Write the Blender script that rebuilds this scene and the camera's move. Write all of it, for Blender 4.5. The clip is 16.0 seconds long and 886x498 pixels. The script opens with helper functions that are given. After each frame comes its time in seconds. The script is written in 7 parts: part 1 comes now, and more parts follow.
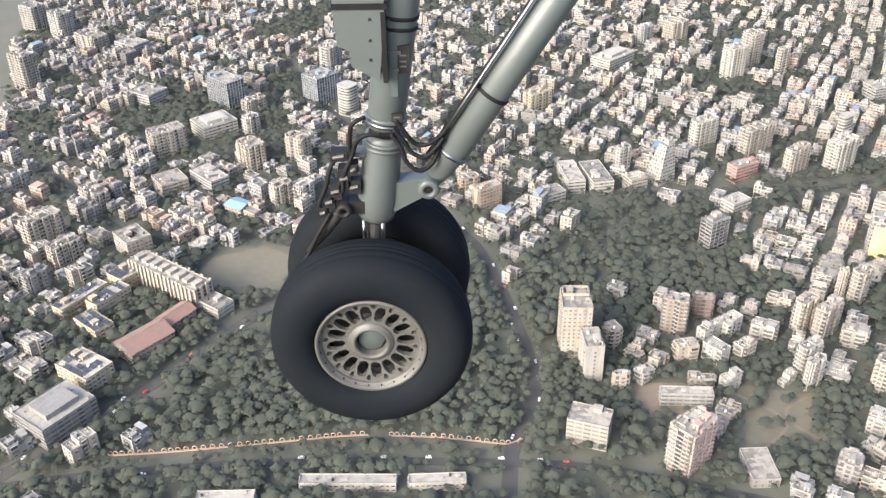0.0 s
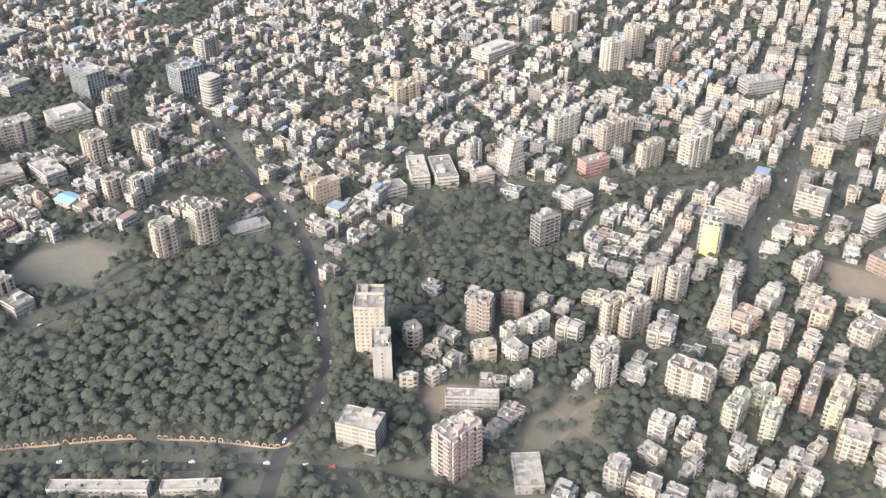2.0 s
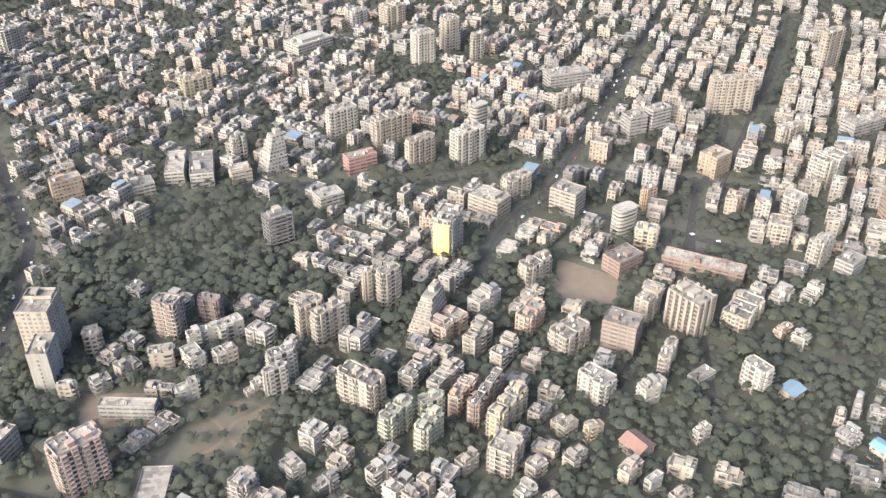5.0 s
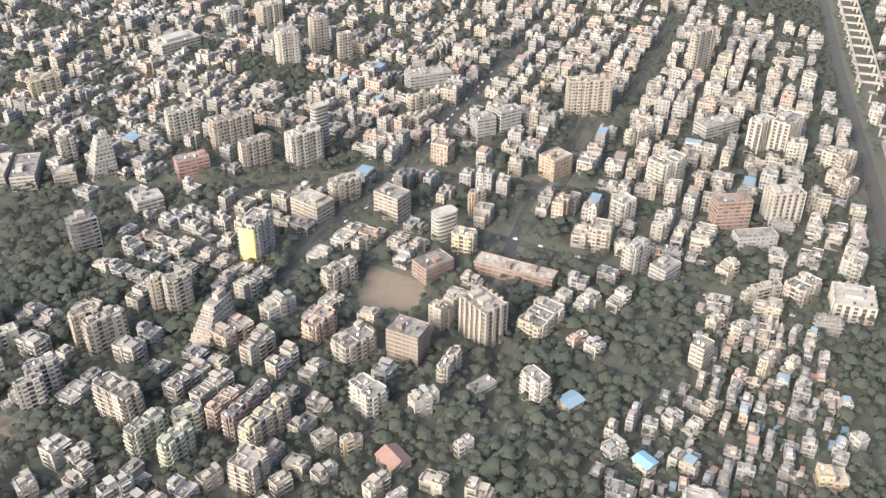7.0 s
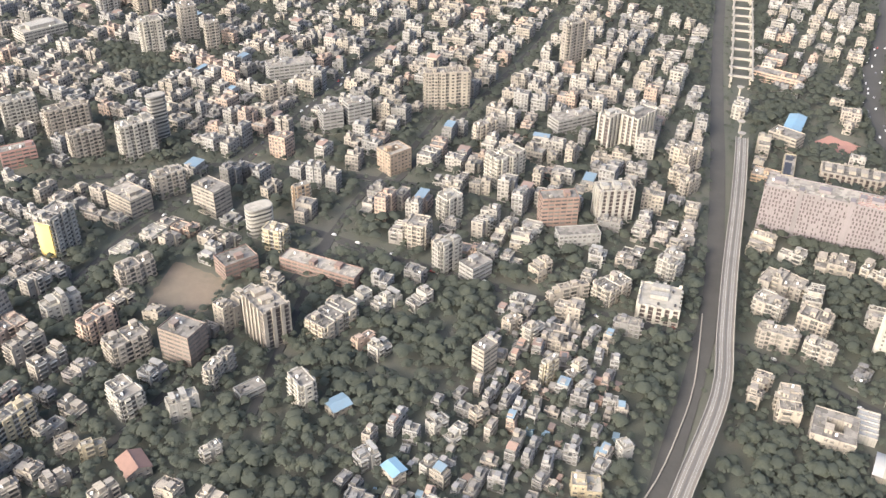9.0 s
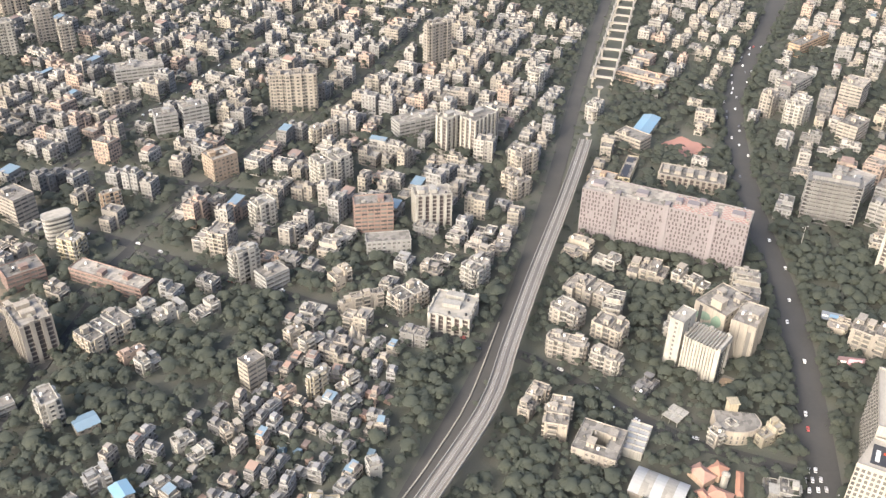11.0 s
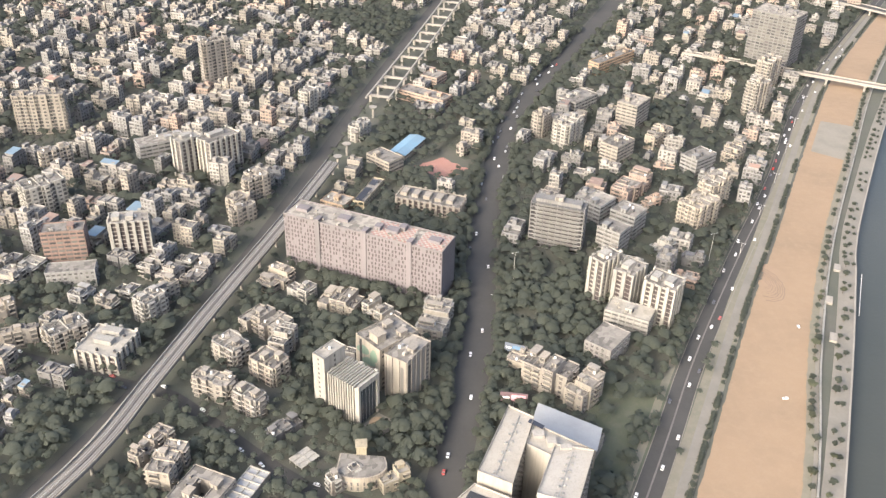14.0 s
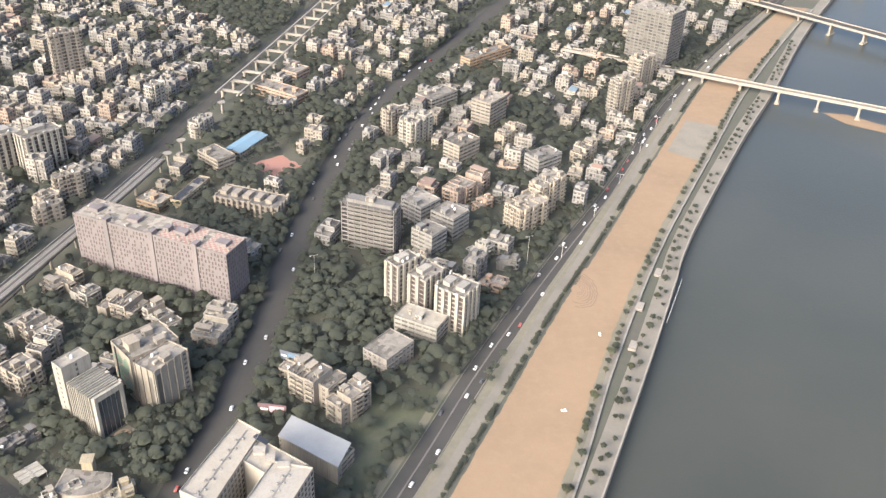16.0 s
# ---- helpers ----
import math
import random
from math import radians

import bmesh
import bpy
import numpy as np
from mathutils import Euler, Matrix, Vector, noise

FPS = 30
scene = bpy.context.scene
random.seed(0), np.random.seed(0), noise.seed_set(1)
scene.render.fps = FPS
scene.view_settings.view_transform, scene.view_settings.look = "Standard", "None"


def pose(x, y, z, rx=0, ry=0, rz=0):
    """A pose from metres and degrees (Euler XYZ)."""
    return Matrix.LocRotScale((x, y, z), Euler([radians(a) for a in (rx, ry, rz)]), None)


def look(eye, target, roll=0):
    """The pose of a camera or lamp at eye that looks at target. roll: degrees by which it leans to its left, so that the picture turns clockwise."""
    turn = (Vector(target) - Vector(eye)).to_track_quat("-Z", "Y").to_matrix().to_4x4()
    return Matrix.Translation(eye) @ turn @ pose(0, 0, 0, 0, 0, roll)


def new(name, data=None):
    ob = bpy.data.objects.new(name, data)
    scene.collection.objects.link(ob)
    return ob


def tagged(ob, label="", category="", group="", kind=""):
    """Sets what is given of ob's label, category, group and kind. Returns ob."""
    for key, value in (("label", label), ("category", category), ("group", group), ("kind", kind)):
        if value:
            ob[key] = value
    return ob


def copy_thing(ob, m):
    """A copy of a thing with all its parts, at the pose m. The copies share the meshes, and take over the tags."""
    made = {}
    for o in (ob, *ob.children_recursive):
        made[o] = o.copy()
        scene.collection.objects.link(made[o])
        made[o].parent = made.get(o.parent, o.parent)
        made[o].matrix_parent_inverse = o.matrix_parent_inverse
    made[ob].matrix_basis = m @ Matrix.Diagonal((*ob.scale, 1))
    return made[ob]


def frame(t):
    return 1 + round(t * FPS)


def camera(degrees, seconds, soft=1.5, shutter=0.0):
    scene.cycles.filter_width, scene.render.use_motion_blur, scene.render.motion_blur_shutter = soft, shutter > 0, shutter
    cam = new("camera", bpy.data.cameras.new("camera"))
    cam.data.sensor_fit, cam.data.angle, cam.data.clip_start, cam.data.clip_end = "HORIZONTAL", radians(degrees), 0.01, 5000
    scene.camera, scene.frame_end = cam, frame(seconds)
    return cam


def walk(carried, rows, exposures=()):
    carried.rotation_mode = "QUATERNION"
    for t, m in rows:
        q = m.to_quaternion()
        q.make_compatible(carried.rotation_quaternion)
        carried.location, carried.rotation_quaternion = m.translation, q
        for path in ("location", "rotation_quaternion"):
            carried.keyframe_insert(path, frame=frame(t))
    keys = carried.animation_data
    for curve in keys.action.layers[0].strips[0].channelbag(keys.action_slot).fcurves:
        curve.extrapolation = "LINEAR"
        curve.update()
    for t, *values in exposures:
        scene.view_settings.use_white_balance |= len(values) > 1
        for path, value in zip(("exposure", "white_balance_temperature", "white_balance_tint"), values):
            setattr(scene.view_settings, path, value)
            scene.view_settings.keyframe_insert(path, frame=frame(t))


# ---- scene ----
cam = camera(51.53, 16.0, soft=1.4)
PATH = [
    (0, 0.00, 0.00, 238.83, 57.997, 0.792, 0.006),
    (0.5, 19.65, 2.51, 237.46, 57.874, 0.630, -0.098),
    (1, 39.26, 4.99, 236.11, 57.793, 0.509, -0.226),
    (1.5, 58.86, 7.45, 234.78, 57.716, 0.406, -0.337),
    (2, 78.42, 9.89, 233.48, 57.604, 0.308, -0.418),
    (2.5, 97.96, 12.30, 232.19, 57.480, 0.214, -0.467),
    (3, 117.47, 14.69, 230.92, 57.334, 0.061, -0.477),
    (3.5, 136.95, 17.05, 229.67, 57.213, -0.049, -0.518),
    (4, 156.41, 19.39, 228.44, 57.135, -0.126, -0.652),
    (4.2, 164.19, 20.32, 227.96, 57.141, -0.106, -0.779),
    (6.3, 245.56, 29.84, 223.05, 57.388, -0.259, -1.852),
    (6.5, 253.29, 30.73, 222.60, 57.371, -0.326, -1.906),
    (7, 272.59, 32.92, 221.49, 57.319, -0.441, -2.050),
    (7.5, 291.85, 35.09, 220.40, 57.188, -0.539, -2.187),
    (8, 311.10, 37.24, 219.33, 57.010, -0.728, -2.236),
    (8.2, 318.78, 38.09, 218.91, 56.972, -0.875, -2.185),
    (10.3, 399.26, 46.81, 214.67, 56.723, -0.991, -2.985),
    (10.5, 406.90, 47.61, 214.29, 56.815, -0.962, -3.126),
    (11, 425.98, 49.62, 213.34, 57.004, -1.072, -3.364),
    (11.5, 445.03, 51.59, 212.41, 57.275, -1.131, -3.675),
    (12, 464.06, 53.55, 211.50, 57.585, -1.128, -4.059),
    (12.5, 483.05, 55.48, 210.61, 57.847, -1.187, -4.345),
    (13, 502.03, 57.39, 209.74, 58.061, -1.219, -4.648),
    (13.5, 520.97, 59.27, 208.89, 58.166, -1.318, -4.873),
    (14, 539.89, 61.13, 208.06, 58.185, -1.519, -5.050),
    (14.5, 558.78, 62.96, 207.25, 58.150, -1.643, -5.208),
    (15, 577.64, 64.77, 206.46, 58.086, -1.831, -5.319),
    (15.5, 596.48, 66.55, 205.68, 57.987, -2.043, -5.373),
    (16, 615.29, 68.32, 204.93, 57.932, -2.161, -5.470),
]
walk(cam, [(t, pose(x, y, z, rx, ry, rz)) for t, x, y, z, rx, ry, rz in PATH],
     exposures=[(0, -0.16, 5900, 8), (3, -0.21, 5960, 8), (6.5, -0.29, 6060, 8), (12, -0.37, 6220, 8), (16, -0.37, 6240, 8)])

# ---- light: a low, hazy sun from the left behind the camera, and a bright sky ----
SUN_FROM = Vector((-0.62, -0.62, 0.48)).normalized()
world = bpy.data.worlds.new("world")
scene.world = world
world.use_nodes = True
wn = world.node_tree
sky = wn.nodes.new("ShaderNodeTexSky")
sky.sky_type = 'NISHITA'
sky.sun_disc = False
sky.sun_elevation = math.asin(SUN_FROM.z)
sky.sun_rotation = math.atan2(SUN_FROM.x, SUN_FROM.y)
sky.air_density, sky.dust_density, sky.ozone_density = 0.7, 7.5, 0.8
wn.links.new(sky.outputs[0], wn.nodes["Background"].inputs[0])
wn.nodes["Background"].inputs[1].default_value = 0.68
sun = new("sun", bpy.data.lights.new("sun", 'SUN'))
sun.data.energy, sun.data.angle, sun.data.color = 0.68, radians(22), (1.0, 0.915, 0.80)
sun.matrix_world = look(SUN_FROM * 100, (0, 0, 0))

# ---- materials ----
def nodes_of(name):
    m = bpy.data.materials.new(name)
    m.use_nodes = True
    return m, m.node_tree, m.node_tree.nodes["Principled BSDF"]


def mapped(tree, scale, kind="Object"):
    tc, mp = tree.nodes.new("ShaderNodeTexCoord"), tree.nodes.new("ShaderNodeMapping")
    mp.inputs["Scale"].default_value = scale
    tree.links.new(tc.outputs[kind], mp.inputs[0])
    return mp.outputs[0]


def noise_of(tree, vec, scale, detail=4.0, rough=0.6):
    n = tree.nodes.new("ShaderNodeTexNoise")
    n.inputs["Scale"].default_value, n.inputs["Detail"].default_value, n.inputs["Roughness"].default_value = scale, detail, rough
    tree.links.new(vec, n.inputs["Vector"])
    return n.outputs["Fac"]


def ranged(tree, fac, a, b, lo, hi):
    r = tree.nodes.new("ShaderNodeMapRange")
    for i, v in enumerate((a, b, lo, hi)):
        r.inputs[i + 1].default_value = v
    tree.links.new(fac, r.inputs[0])
    return r.outputs[0]


def mixed(tree, fac, a, b, how='MIX'):
    mx = tree.nodes.new("ShaderNodeMix")
    mx.data_type, mx.blend_type = 'RGBA', how
    for sock, v in ((mx.inputs[0], fac), (mx.inputs[6], a), (mx.inputs[7], b)):
        if isinstance(v, (int, float)):
            sock.default_value = v
        elif isinstance(v, tuple):
            sock.default_value = (*v, 1)
        else:
            tree.links.new(v, sock)
    return mx.outputs[2]


def bumped(tree, bsdf, fac, strength, distance):
    bp = tree.nodes.new("ShaderNodeBump")
    bp.inputs["Strength"].default_value, bp.inputs["Distance"].default_value = strength, distance
    tree.links.new(fac, bp.inputs["Height"])
    tree.links.new(bp.outputs[0], bsdf.inputs["Normal"])


def surface(name, colour, dirt, rough=0.85, big=0.08, fine=0.9, streak=0.0, amount=0.6, spread=0.12, bump=0.15, metal=0.0, pieces=False, patchy=0.0):
    """A painted, plastered or paved surface: large stains, fine grain, rain streaks, and a tint of its own for each object."""
    m, tree, bsdf = nodes_of(name)
    vec = mapped(tree, (1, 1, 1))
    stains = noise_of(tree, vec, big, 5)
    grain = noise_of(tree, vec, fine, 6, 0.7)
    col = mixed(tree, ranged(tree, stains, 0.42, 0.72, 0.0, amount), colour, dirt)
    col = mixed(tree, ranged(tree, grain, 0.35, 0.75, 0.0, amount * 0.6), col, dirt)
    if patchy:
        # repaired, stained and newly sealed fields of a terrace
        cells = tree.nodes.new("ShaderNodeTexVoronoi")
        cells.distance = 'CHEBYCHEV'
        cells.inputs["Scale"].default_value = 0.33
        tree.links.new(mapped(tree, (1, 1, 0.02)), cells.inputs["Vector"])
        col = mixed(tree, ranged(tree, cells.outputs["Color"], 0.52, 0.8, 0.0, patchy), col, tuple(c * 0.75 for c in dirt))
        col = mixed(tree, ranged(tree, cells.outputs["Color"], 0.45, 0.2, 0.0, patchy * 0.7), col, tuple(min(0.6, c * 1.25) for c in colour))
    if streak:
        runs = noise_of(tree, mapped(tree, (1.1, 1.1, 0.07)), 1.0, 5, 0.7)
        col = mixed(tree, ranged(tree, runs, 0.5, 0.72, 0.0, streak), col, tuple(c * 0.4 for c in dirt))
    info = tree.nodes.new("ShaderNodeNewGeometry" if pieces else "ShaderNodeObjectInfo")
    own = info.outputs["Random Per Island" if pieces else "Random"]
    hsv = tree.nodes.new("ShaderNodeHueSaturation")
    tree.links.new(ranged(tree, own, 0, 1, 1 - spread * 1.4, 1 + spread * 0.7), hsv.inputs["Value"])
    tree.links.new(ranged(tree, own, 0, 1, 0.9, 1.25), hsv.inputs["Saturation"])
    tree.links.new(col, hsv.inputs["Color"])
    tree.links.new(hsv.outputs[0], bsdf.inputs["Base Color"])
    bsdf.inputs["Roughness"].default_value, bsdf.inputs["Metallic"].default_value = rough, metal
    if bump:
        bumped(tree, bsdf, grain, bump, 0.05)
    return m


WALL = {
    'white': surface("white_paint", (0.321, 0.31, 0.28), (0.24, 0.228, 0.203), streak=0.62, amount=0.72, patchy=0.22),
    'cream': surface("cream_paint", (0.306, 0.279, 0.235), (0.232, 0.207, 0.178), streak=0.62, amount=0.72, patchy=0.22),
    'beige': surface("beige_paint", (0.298, 0.271, 0.232), (0.203, 0.187, 0.162), streak=0.62, amount=0.72, patchy=0.22),
    'grey': surface("grey_plaster", (0.279, 0.275, 0.263), (0.19, 0.187, 0.174), streak=0.62, amount=0.72, patchy=0.22),
    'dark': surface("dark_weathered_plaster", (0.186, 0.182, 0.174), (0.124, 0.121, 0.116), streak=0.62, amount=0.72, patchy=0.22),
    'concrete': surface("raw_concrete", (0.263, 0.247, 0.229), (0.182, 0.169, 0.154), streak=0.62, amount=0.72, patchy=0.22),
    'yellow': surface("pale_yellow_paint", (0.341, 0.302, 0.224), (0.248, 0.22, 0.166), streak=0.62, amount=0.72, patchy=0.22),
    'tan': surface("tan_paint", (0.325, 0.255, 0.186), (0.224, 0.174, 0.132), streak=0.62, amount=0.72, patchy=0.22),
    'peach': surface("peach_paint", (0.387, 0.298, 0.236), (0.265, 0.207, 0.166), streak=0.62, amount=0.72, patchy=0.22),
    'pink': surface("pink_paint", (0.387, 0.287, 0.247), (0.273, 0.207, 0.182), streak=0.62, amount=0.72, patchy=0.22),
    'brick': surface("red_brick_render", (0.22, 0.165, 0.142), (0.155, 0.118, 0.103), streak=0.62, amount=0.72, patchy=0.22),
    'red': surface("red_cladding", (0.279, 0.19, 0.17), (0.207, 0.141, 0.124), streak=0.3),
    'brown': surface("brown_stone_cladding", (0.209, 0.174, 0.151), (0.149, 0.124, 0.108), streak=0.62, amount=0.72, patchy=0.22),
    'green': surface("pale_green_paint", (0.313, 0.319, 0.255), (0.224, 0.225, 0.182), streak=0.62, amount=0.72, patchy=0.22),
    'mauve': surface("mauve_grey_panels", (0.182, 0.166, 0.168), (0.141, 0.131, 0.132), streak=0.25),
    'glass': surface("grey_tinted_facade", (0.232, 0.263, 0.287), (0.166, 0.182, 0.199), rough=0.4, streak=0.2),
    'blue': surface("cream_paint_old", (0.356, 0.321, 0.267), (0.24, 0.215, 0.178), streak=0.62, amount=0.72, patchy=0.22),
}
ROOF = surface("roof_terrace", (0.27, 0.25, 0.22), (0.145, 0.135, 0.12), rough=0.95, big=0.16, fine=0.7, amount=0.9, spread=0.28, patchy=0.7)
ROOF_PALE = surface("white_roof_tiles", (0.335, 0.315, 0.275), (0.215, 0.2, 0.172), rough=0.8, big=0.13, amount=0.7, spread=0.15, patchy=0.35)
TILE = surface("red_roof_tiles", (0.235, 0.15, 0.122), (0.17, 0.112, 0.094), rough=0.85, big=0.3, spread=0.15)
SHEET_BLUE = surface("blue_roof_sheet", (0.19, 0.285, 0.36), (0.19, 0.23, 0.26), rough=0.5, spread=0.2, metal=0.0)
SHEET_GREY = surface("grey_roof_sheet", (0.35, 0.35, 0.34), (0.25, 0.25, 0.24), rough=0.85, spread=0.2)
PANEL = surface("solar_panel_glass", (0.028, 0.031, 0.04), (0.055, 0.058, 0.066), rough=0.42, spread=0.1)
STEEL = surface("galvanised_steel", (0.5, 0.5, 0.49), (0.33, 0.32, 0.3), rough=0.45, metal=0.6)
TANK_BLACK = surface("black_tank_plastic", (0.04, 0.04, 0.045), (0.1, 0.09, 0.08), rough=0.55)
TANK_WHITE = surface("white_tank", (0.78, 0.77, 0.73), (0.5, 0.48, 0.43), rough=0.6)
ASPHALT = surface("asphalt", (0.050, 0.049, 0.046), (0.072, 0.069, 0.064), rough=0.95, big=0.04, fine=0.5, amount=0.7, spread=0.1)
PAVING = surface("promenade_paving", (0.215, 0.2, 0.172), (0.14, 0.133, 0.115), rough=0.9, big=0.06, fine=0.6, spread=0.1)
CONCRETE = surface("bridge_concrete", (0.30, 0.278, 0.245), (0.225, 0.21, 0.185), rough=0.9, big=0.05, fine=0.7, streak=0.4, spread=0.1)
BALLAST = surface("track_ballast", (0.15, 0.14, 0.13), (0.10, 0.095, 0.09), rough=0.95, big=0.06)
WOOD = surface("bark", (0.13, 0.1, 0.075), (0.07, 0.055, 0.045), rough=0.95, big=0.6)
RUBBER = surface("tyre_rubber", (0.028, 0.028, 0.03), (0.045, 0.045, 0.045), rough=0.8, big=2.0, fine=14, spread=0.0, bump=0.05)
LAMP_METAL = surface("lamp_post_metal", (0.55, 0.54, 0.5), (0.35, 0.34, 0.32), rough=0.5)


def window_glass():
    m, tree, bsdf = nodes_of("window_glass")
    g = tree.nodes.new("ShaderNodeNewGeometry")
    ramp = tree.nodes.new("ShaderNodeValToRGB")
    ramp.color_ramp.elements[0].color, ramp.color_ramp.elements[1].color = (0.055, 0.056, 0.057, 1), (0.17, 0.162, 0.148, 1)
    tree.links.new(g.outputs["Random Per Island"], ramp.inputs[0])
    tree.links.new(ramp.outputs[0], bsdf.inputs["Base Color"])
    bsdf.inputs["Roughness"].default_value = 0.25
    return m


GLASS = window_glass()
SLAB_GLASS = surface("dark_brown_tinted_panes", (0.05, 0.04, 0.04), (0.075, 0.066, 0.064), rough=0.3, bump=0.0, spread=0.0)


def chequer():
    m, tree, bsdf = nodes_of("chequered_roof_tiles")
    vec = mapped(tree, (1, 1, 1))
    squares = tree.nodes.new("ShaderNodeTexChecker")
    squares.inputs["Scale"].default_value = 0.55
    squares.inputs["Color1"].default_value, squares.inputs["Color2"].default_value = (0.33, 0.185, 0.15, 1), (0.36, 0.32, 0.28, 1)
    tree.links.new(vec, squares.inputs["Vector"])
    col = mixed(tree, ranged(tree, noise_of(tree, vec, 0.4, 5), 0.4, 0.7, 0.0, 0.7), squares.outputs["Color"], (0.22, 0.18, 0.155))
    tree.links.new(col, bsdf.inputs["Base Color"])
    bsdf.inputs["Roughness"].default_value = 0.9
    return m


CHEQUER = chequer()
FACADE_GLASS = surface("dark_facade_glass", (0.05, 0.058, 0.065), (0.08, 0.085, 0.09), rough=0.12, bump=0.0, spread=0.0)
MURAL = surface("dark_green_mural_paint", (0.13, 0.19, 0.14), (0.2, 0.25, 0.2), spread=0.0, streak=0.3)


def foliage(name, dark, light):
    m, tree, bsdf = nodes_of(name)
    g = tree.nodes.new("ShaderNodeNewGeometry")
    col = mixed(tree, g.outputs["Random Per Island"], dark, light)
    big = noise_of(tree, mapped(tree, (1, 1, 1)), 0.035, 4)
    col = mixed(tree, ranged(tree, big, 0.35, 0.65, 0.0, 0.6), col, tuple((a + b) * 0.42 for a, b in zip(dark, light)))
    # each tree its own green, some dry and brownish
    kinds = noise_of(tree, mapped(tree, (1, 1, 0.1)), 0.11, 2)
    col = mixed(tree, ranged(tree, kinds, 0.52, 0.68, 0.0, 0.75), col, tuple(c * f for c, f in zip(light, (1.3, 1.22, 1.05))))
    col = mixed(tree, ranged(tree, kinds, 0.45, 0.34, 0.0, 0.6), col, tuple(c * f for c, f in zip(dark, (0.85, 0.85, 0.9))))
    # leaves, and the shade in the hollows between them painted into the colour by noise
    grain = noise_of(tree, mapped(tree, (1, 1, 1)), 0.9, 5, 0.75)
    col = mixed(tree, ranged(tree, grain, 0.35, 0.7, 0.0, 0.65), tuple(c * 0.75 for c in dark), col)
    info = tree.nodes.new("ShaderNodeObjectInfo")
    hsv = tree.nodes.new("ShaderNodeHueSaturation")
    tree.links.new(ranged(tree, info.outputs["Random"], 0, 1, 0.8, 1.2), hsv.inputs["Value"])
    tree.links.new(col, hsv.inputs["Color"])
    tree.links.new(hsv.outputs[0], bsdf.inputs["Base Color"])
    bsdf.inputs["Roughness"].default_value = 0.75
    # thin leaves let some light through
    through_leaf = tree.nodes.new("ShaderNodeBsdfTranslucent")
    tree.links.new(hsv.outputs[0], through_leaf.inputs[0])
    both = tree.nodes.new("ShaderNodeMixShader")
    both.inputs[0].default_value = 0.45
    tree.links.new(bsdf.outputs[0], both.inputs[1])
    tree.links.new(through_leaf.outputs[0], both.inputs[2])
    tree.links.new(both.outputs[0], tree.nodes["Material Output"].inputs["Surface"])
    return m


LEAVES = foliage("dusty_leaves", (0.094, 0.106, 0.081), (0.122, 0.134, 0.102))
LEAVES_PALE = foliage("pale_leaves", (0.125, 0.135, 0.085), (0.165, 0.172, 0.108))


def soil():
    m, tree, bsdf = nodes_of("dusty_ground")
    vec = mapped(tree, (1, 1, 1))
    a, b, c = noise_of(tree, vec, 0.018, 6), noise_of(tree, vec, 0.12, 6, 0.7), noise_of(tree, vec, 1.2, 4)
    col = mixed(tree, ranged(tree, a, 0.38, 0.62, 0, 1), (0.074, 0.082, 0.062), (0.098, 0.094, 0.078))
    col = mixed(tree, ranged(tree, b, 0.4, 0.68, 0, 0.8), col, (0.080, 0.085, 0.066))
    col = mixed(tree, ranged(tree, c, 0.45, 0.7, 0, 0.4), col, (0.125, 0.118, 0.1))
    tree.links.new(col, bsdf.inputs["Base Color"])
    bsdf.inputs["Roughness"].default_value = 0.95
    bumped(tree, bsdf, b, 0.3, 0.4)
    return m


SOIL = soil()


def earth(name, base, dark, pale):
    m, tree, bsdf = nodes_of(name)
    vec = mapped(tree, (1, 1, 1))
    a, b, c = noise_of(tree, vec, 0.02, 5), noise_of(tree, vec, 0.15, 6, 0.7), noise_of(tree, vec, 1.5, 4)
    col = mixed(tree, ranged(tree, a, 0.40, 0.70, 0, 0.7), base, dark)
    col = mixed(tree, ranged(tree, b, 0.45, 0.75, 0, 0.6), col, pale)
    col = mixed(tree, ranged(tree, c, 0.45, 0.75, 0, 0.3), col, dark)
    tree.links.new(col, bsdf.inputs["Base Color"])
    bsdf.inputs["Roughness"].default_value = 0.95
    bumped(tree, bsdf, c, 0.3, 0.2)
    return m


SAND = earth("ochre_sand", (0.262, 0.187, 0.12), (0.2, 0.146, 0.097), (0.29, 0.214, 0.14))
BARE = earth("bare_brown_earth", (0.17, 0.135, 0.10), (0.105, 0.098, 0.075), (0.215, 0.17, 0.128))
GRASS_FIELD = earth("dry_grass_field", (0.128, 0.115, 0.086), (0.088, 0.092, 0.067), (0.165, 0.145, 0.11))
VERGE = earth("dusty_verge", (0.185, 0.17, 0.13), (0.13, 0.13, 0.095), (0.25, 0.22, 0.17))
SCRUB = earth("rough_grass", (0.10, 0.11, 0.072), (0.068, 0.08, 0.052), (0.15, 0.14, 0.105))
CLAY = earth("red_court", (0.33, 0.175, 0.138), (0.26, 0.145, 0.115), (0.36, 0.21, 0.165))


def river_water():
    m, tree, bsdf = nodes_of("river_water")
    vec = mapped(tree, (1, 1, 1))
    col = mixed(tree, ranged(tree, noise_of(tree, vec, 0.004, 4), 0.35, 0.65, 0, 1), (0.050, 0.055, 0.048), (0.066, 0.069, 0.059))
    tree.links.new(col, bsdf.inputs["Base Color"])
    bsdf.inputs["Roughness"].default_value = 0.3
    bsdf.inputs["IOR"].default_value = 1.33
    bumped(tree, bsdf, noise_of(tree, vec, 0.45, 4), 0.25, 0.25)
    return m


WATER = river_water()

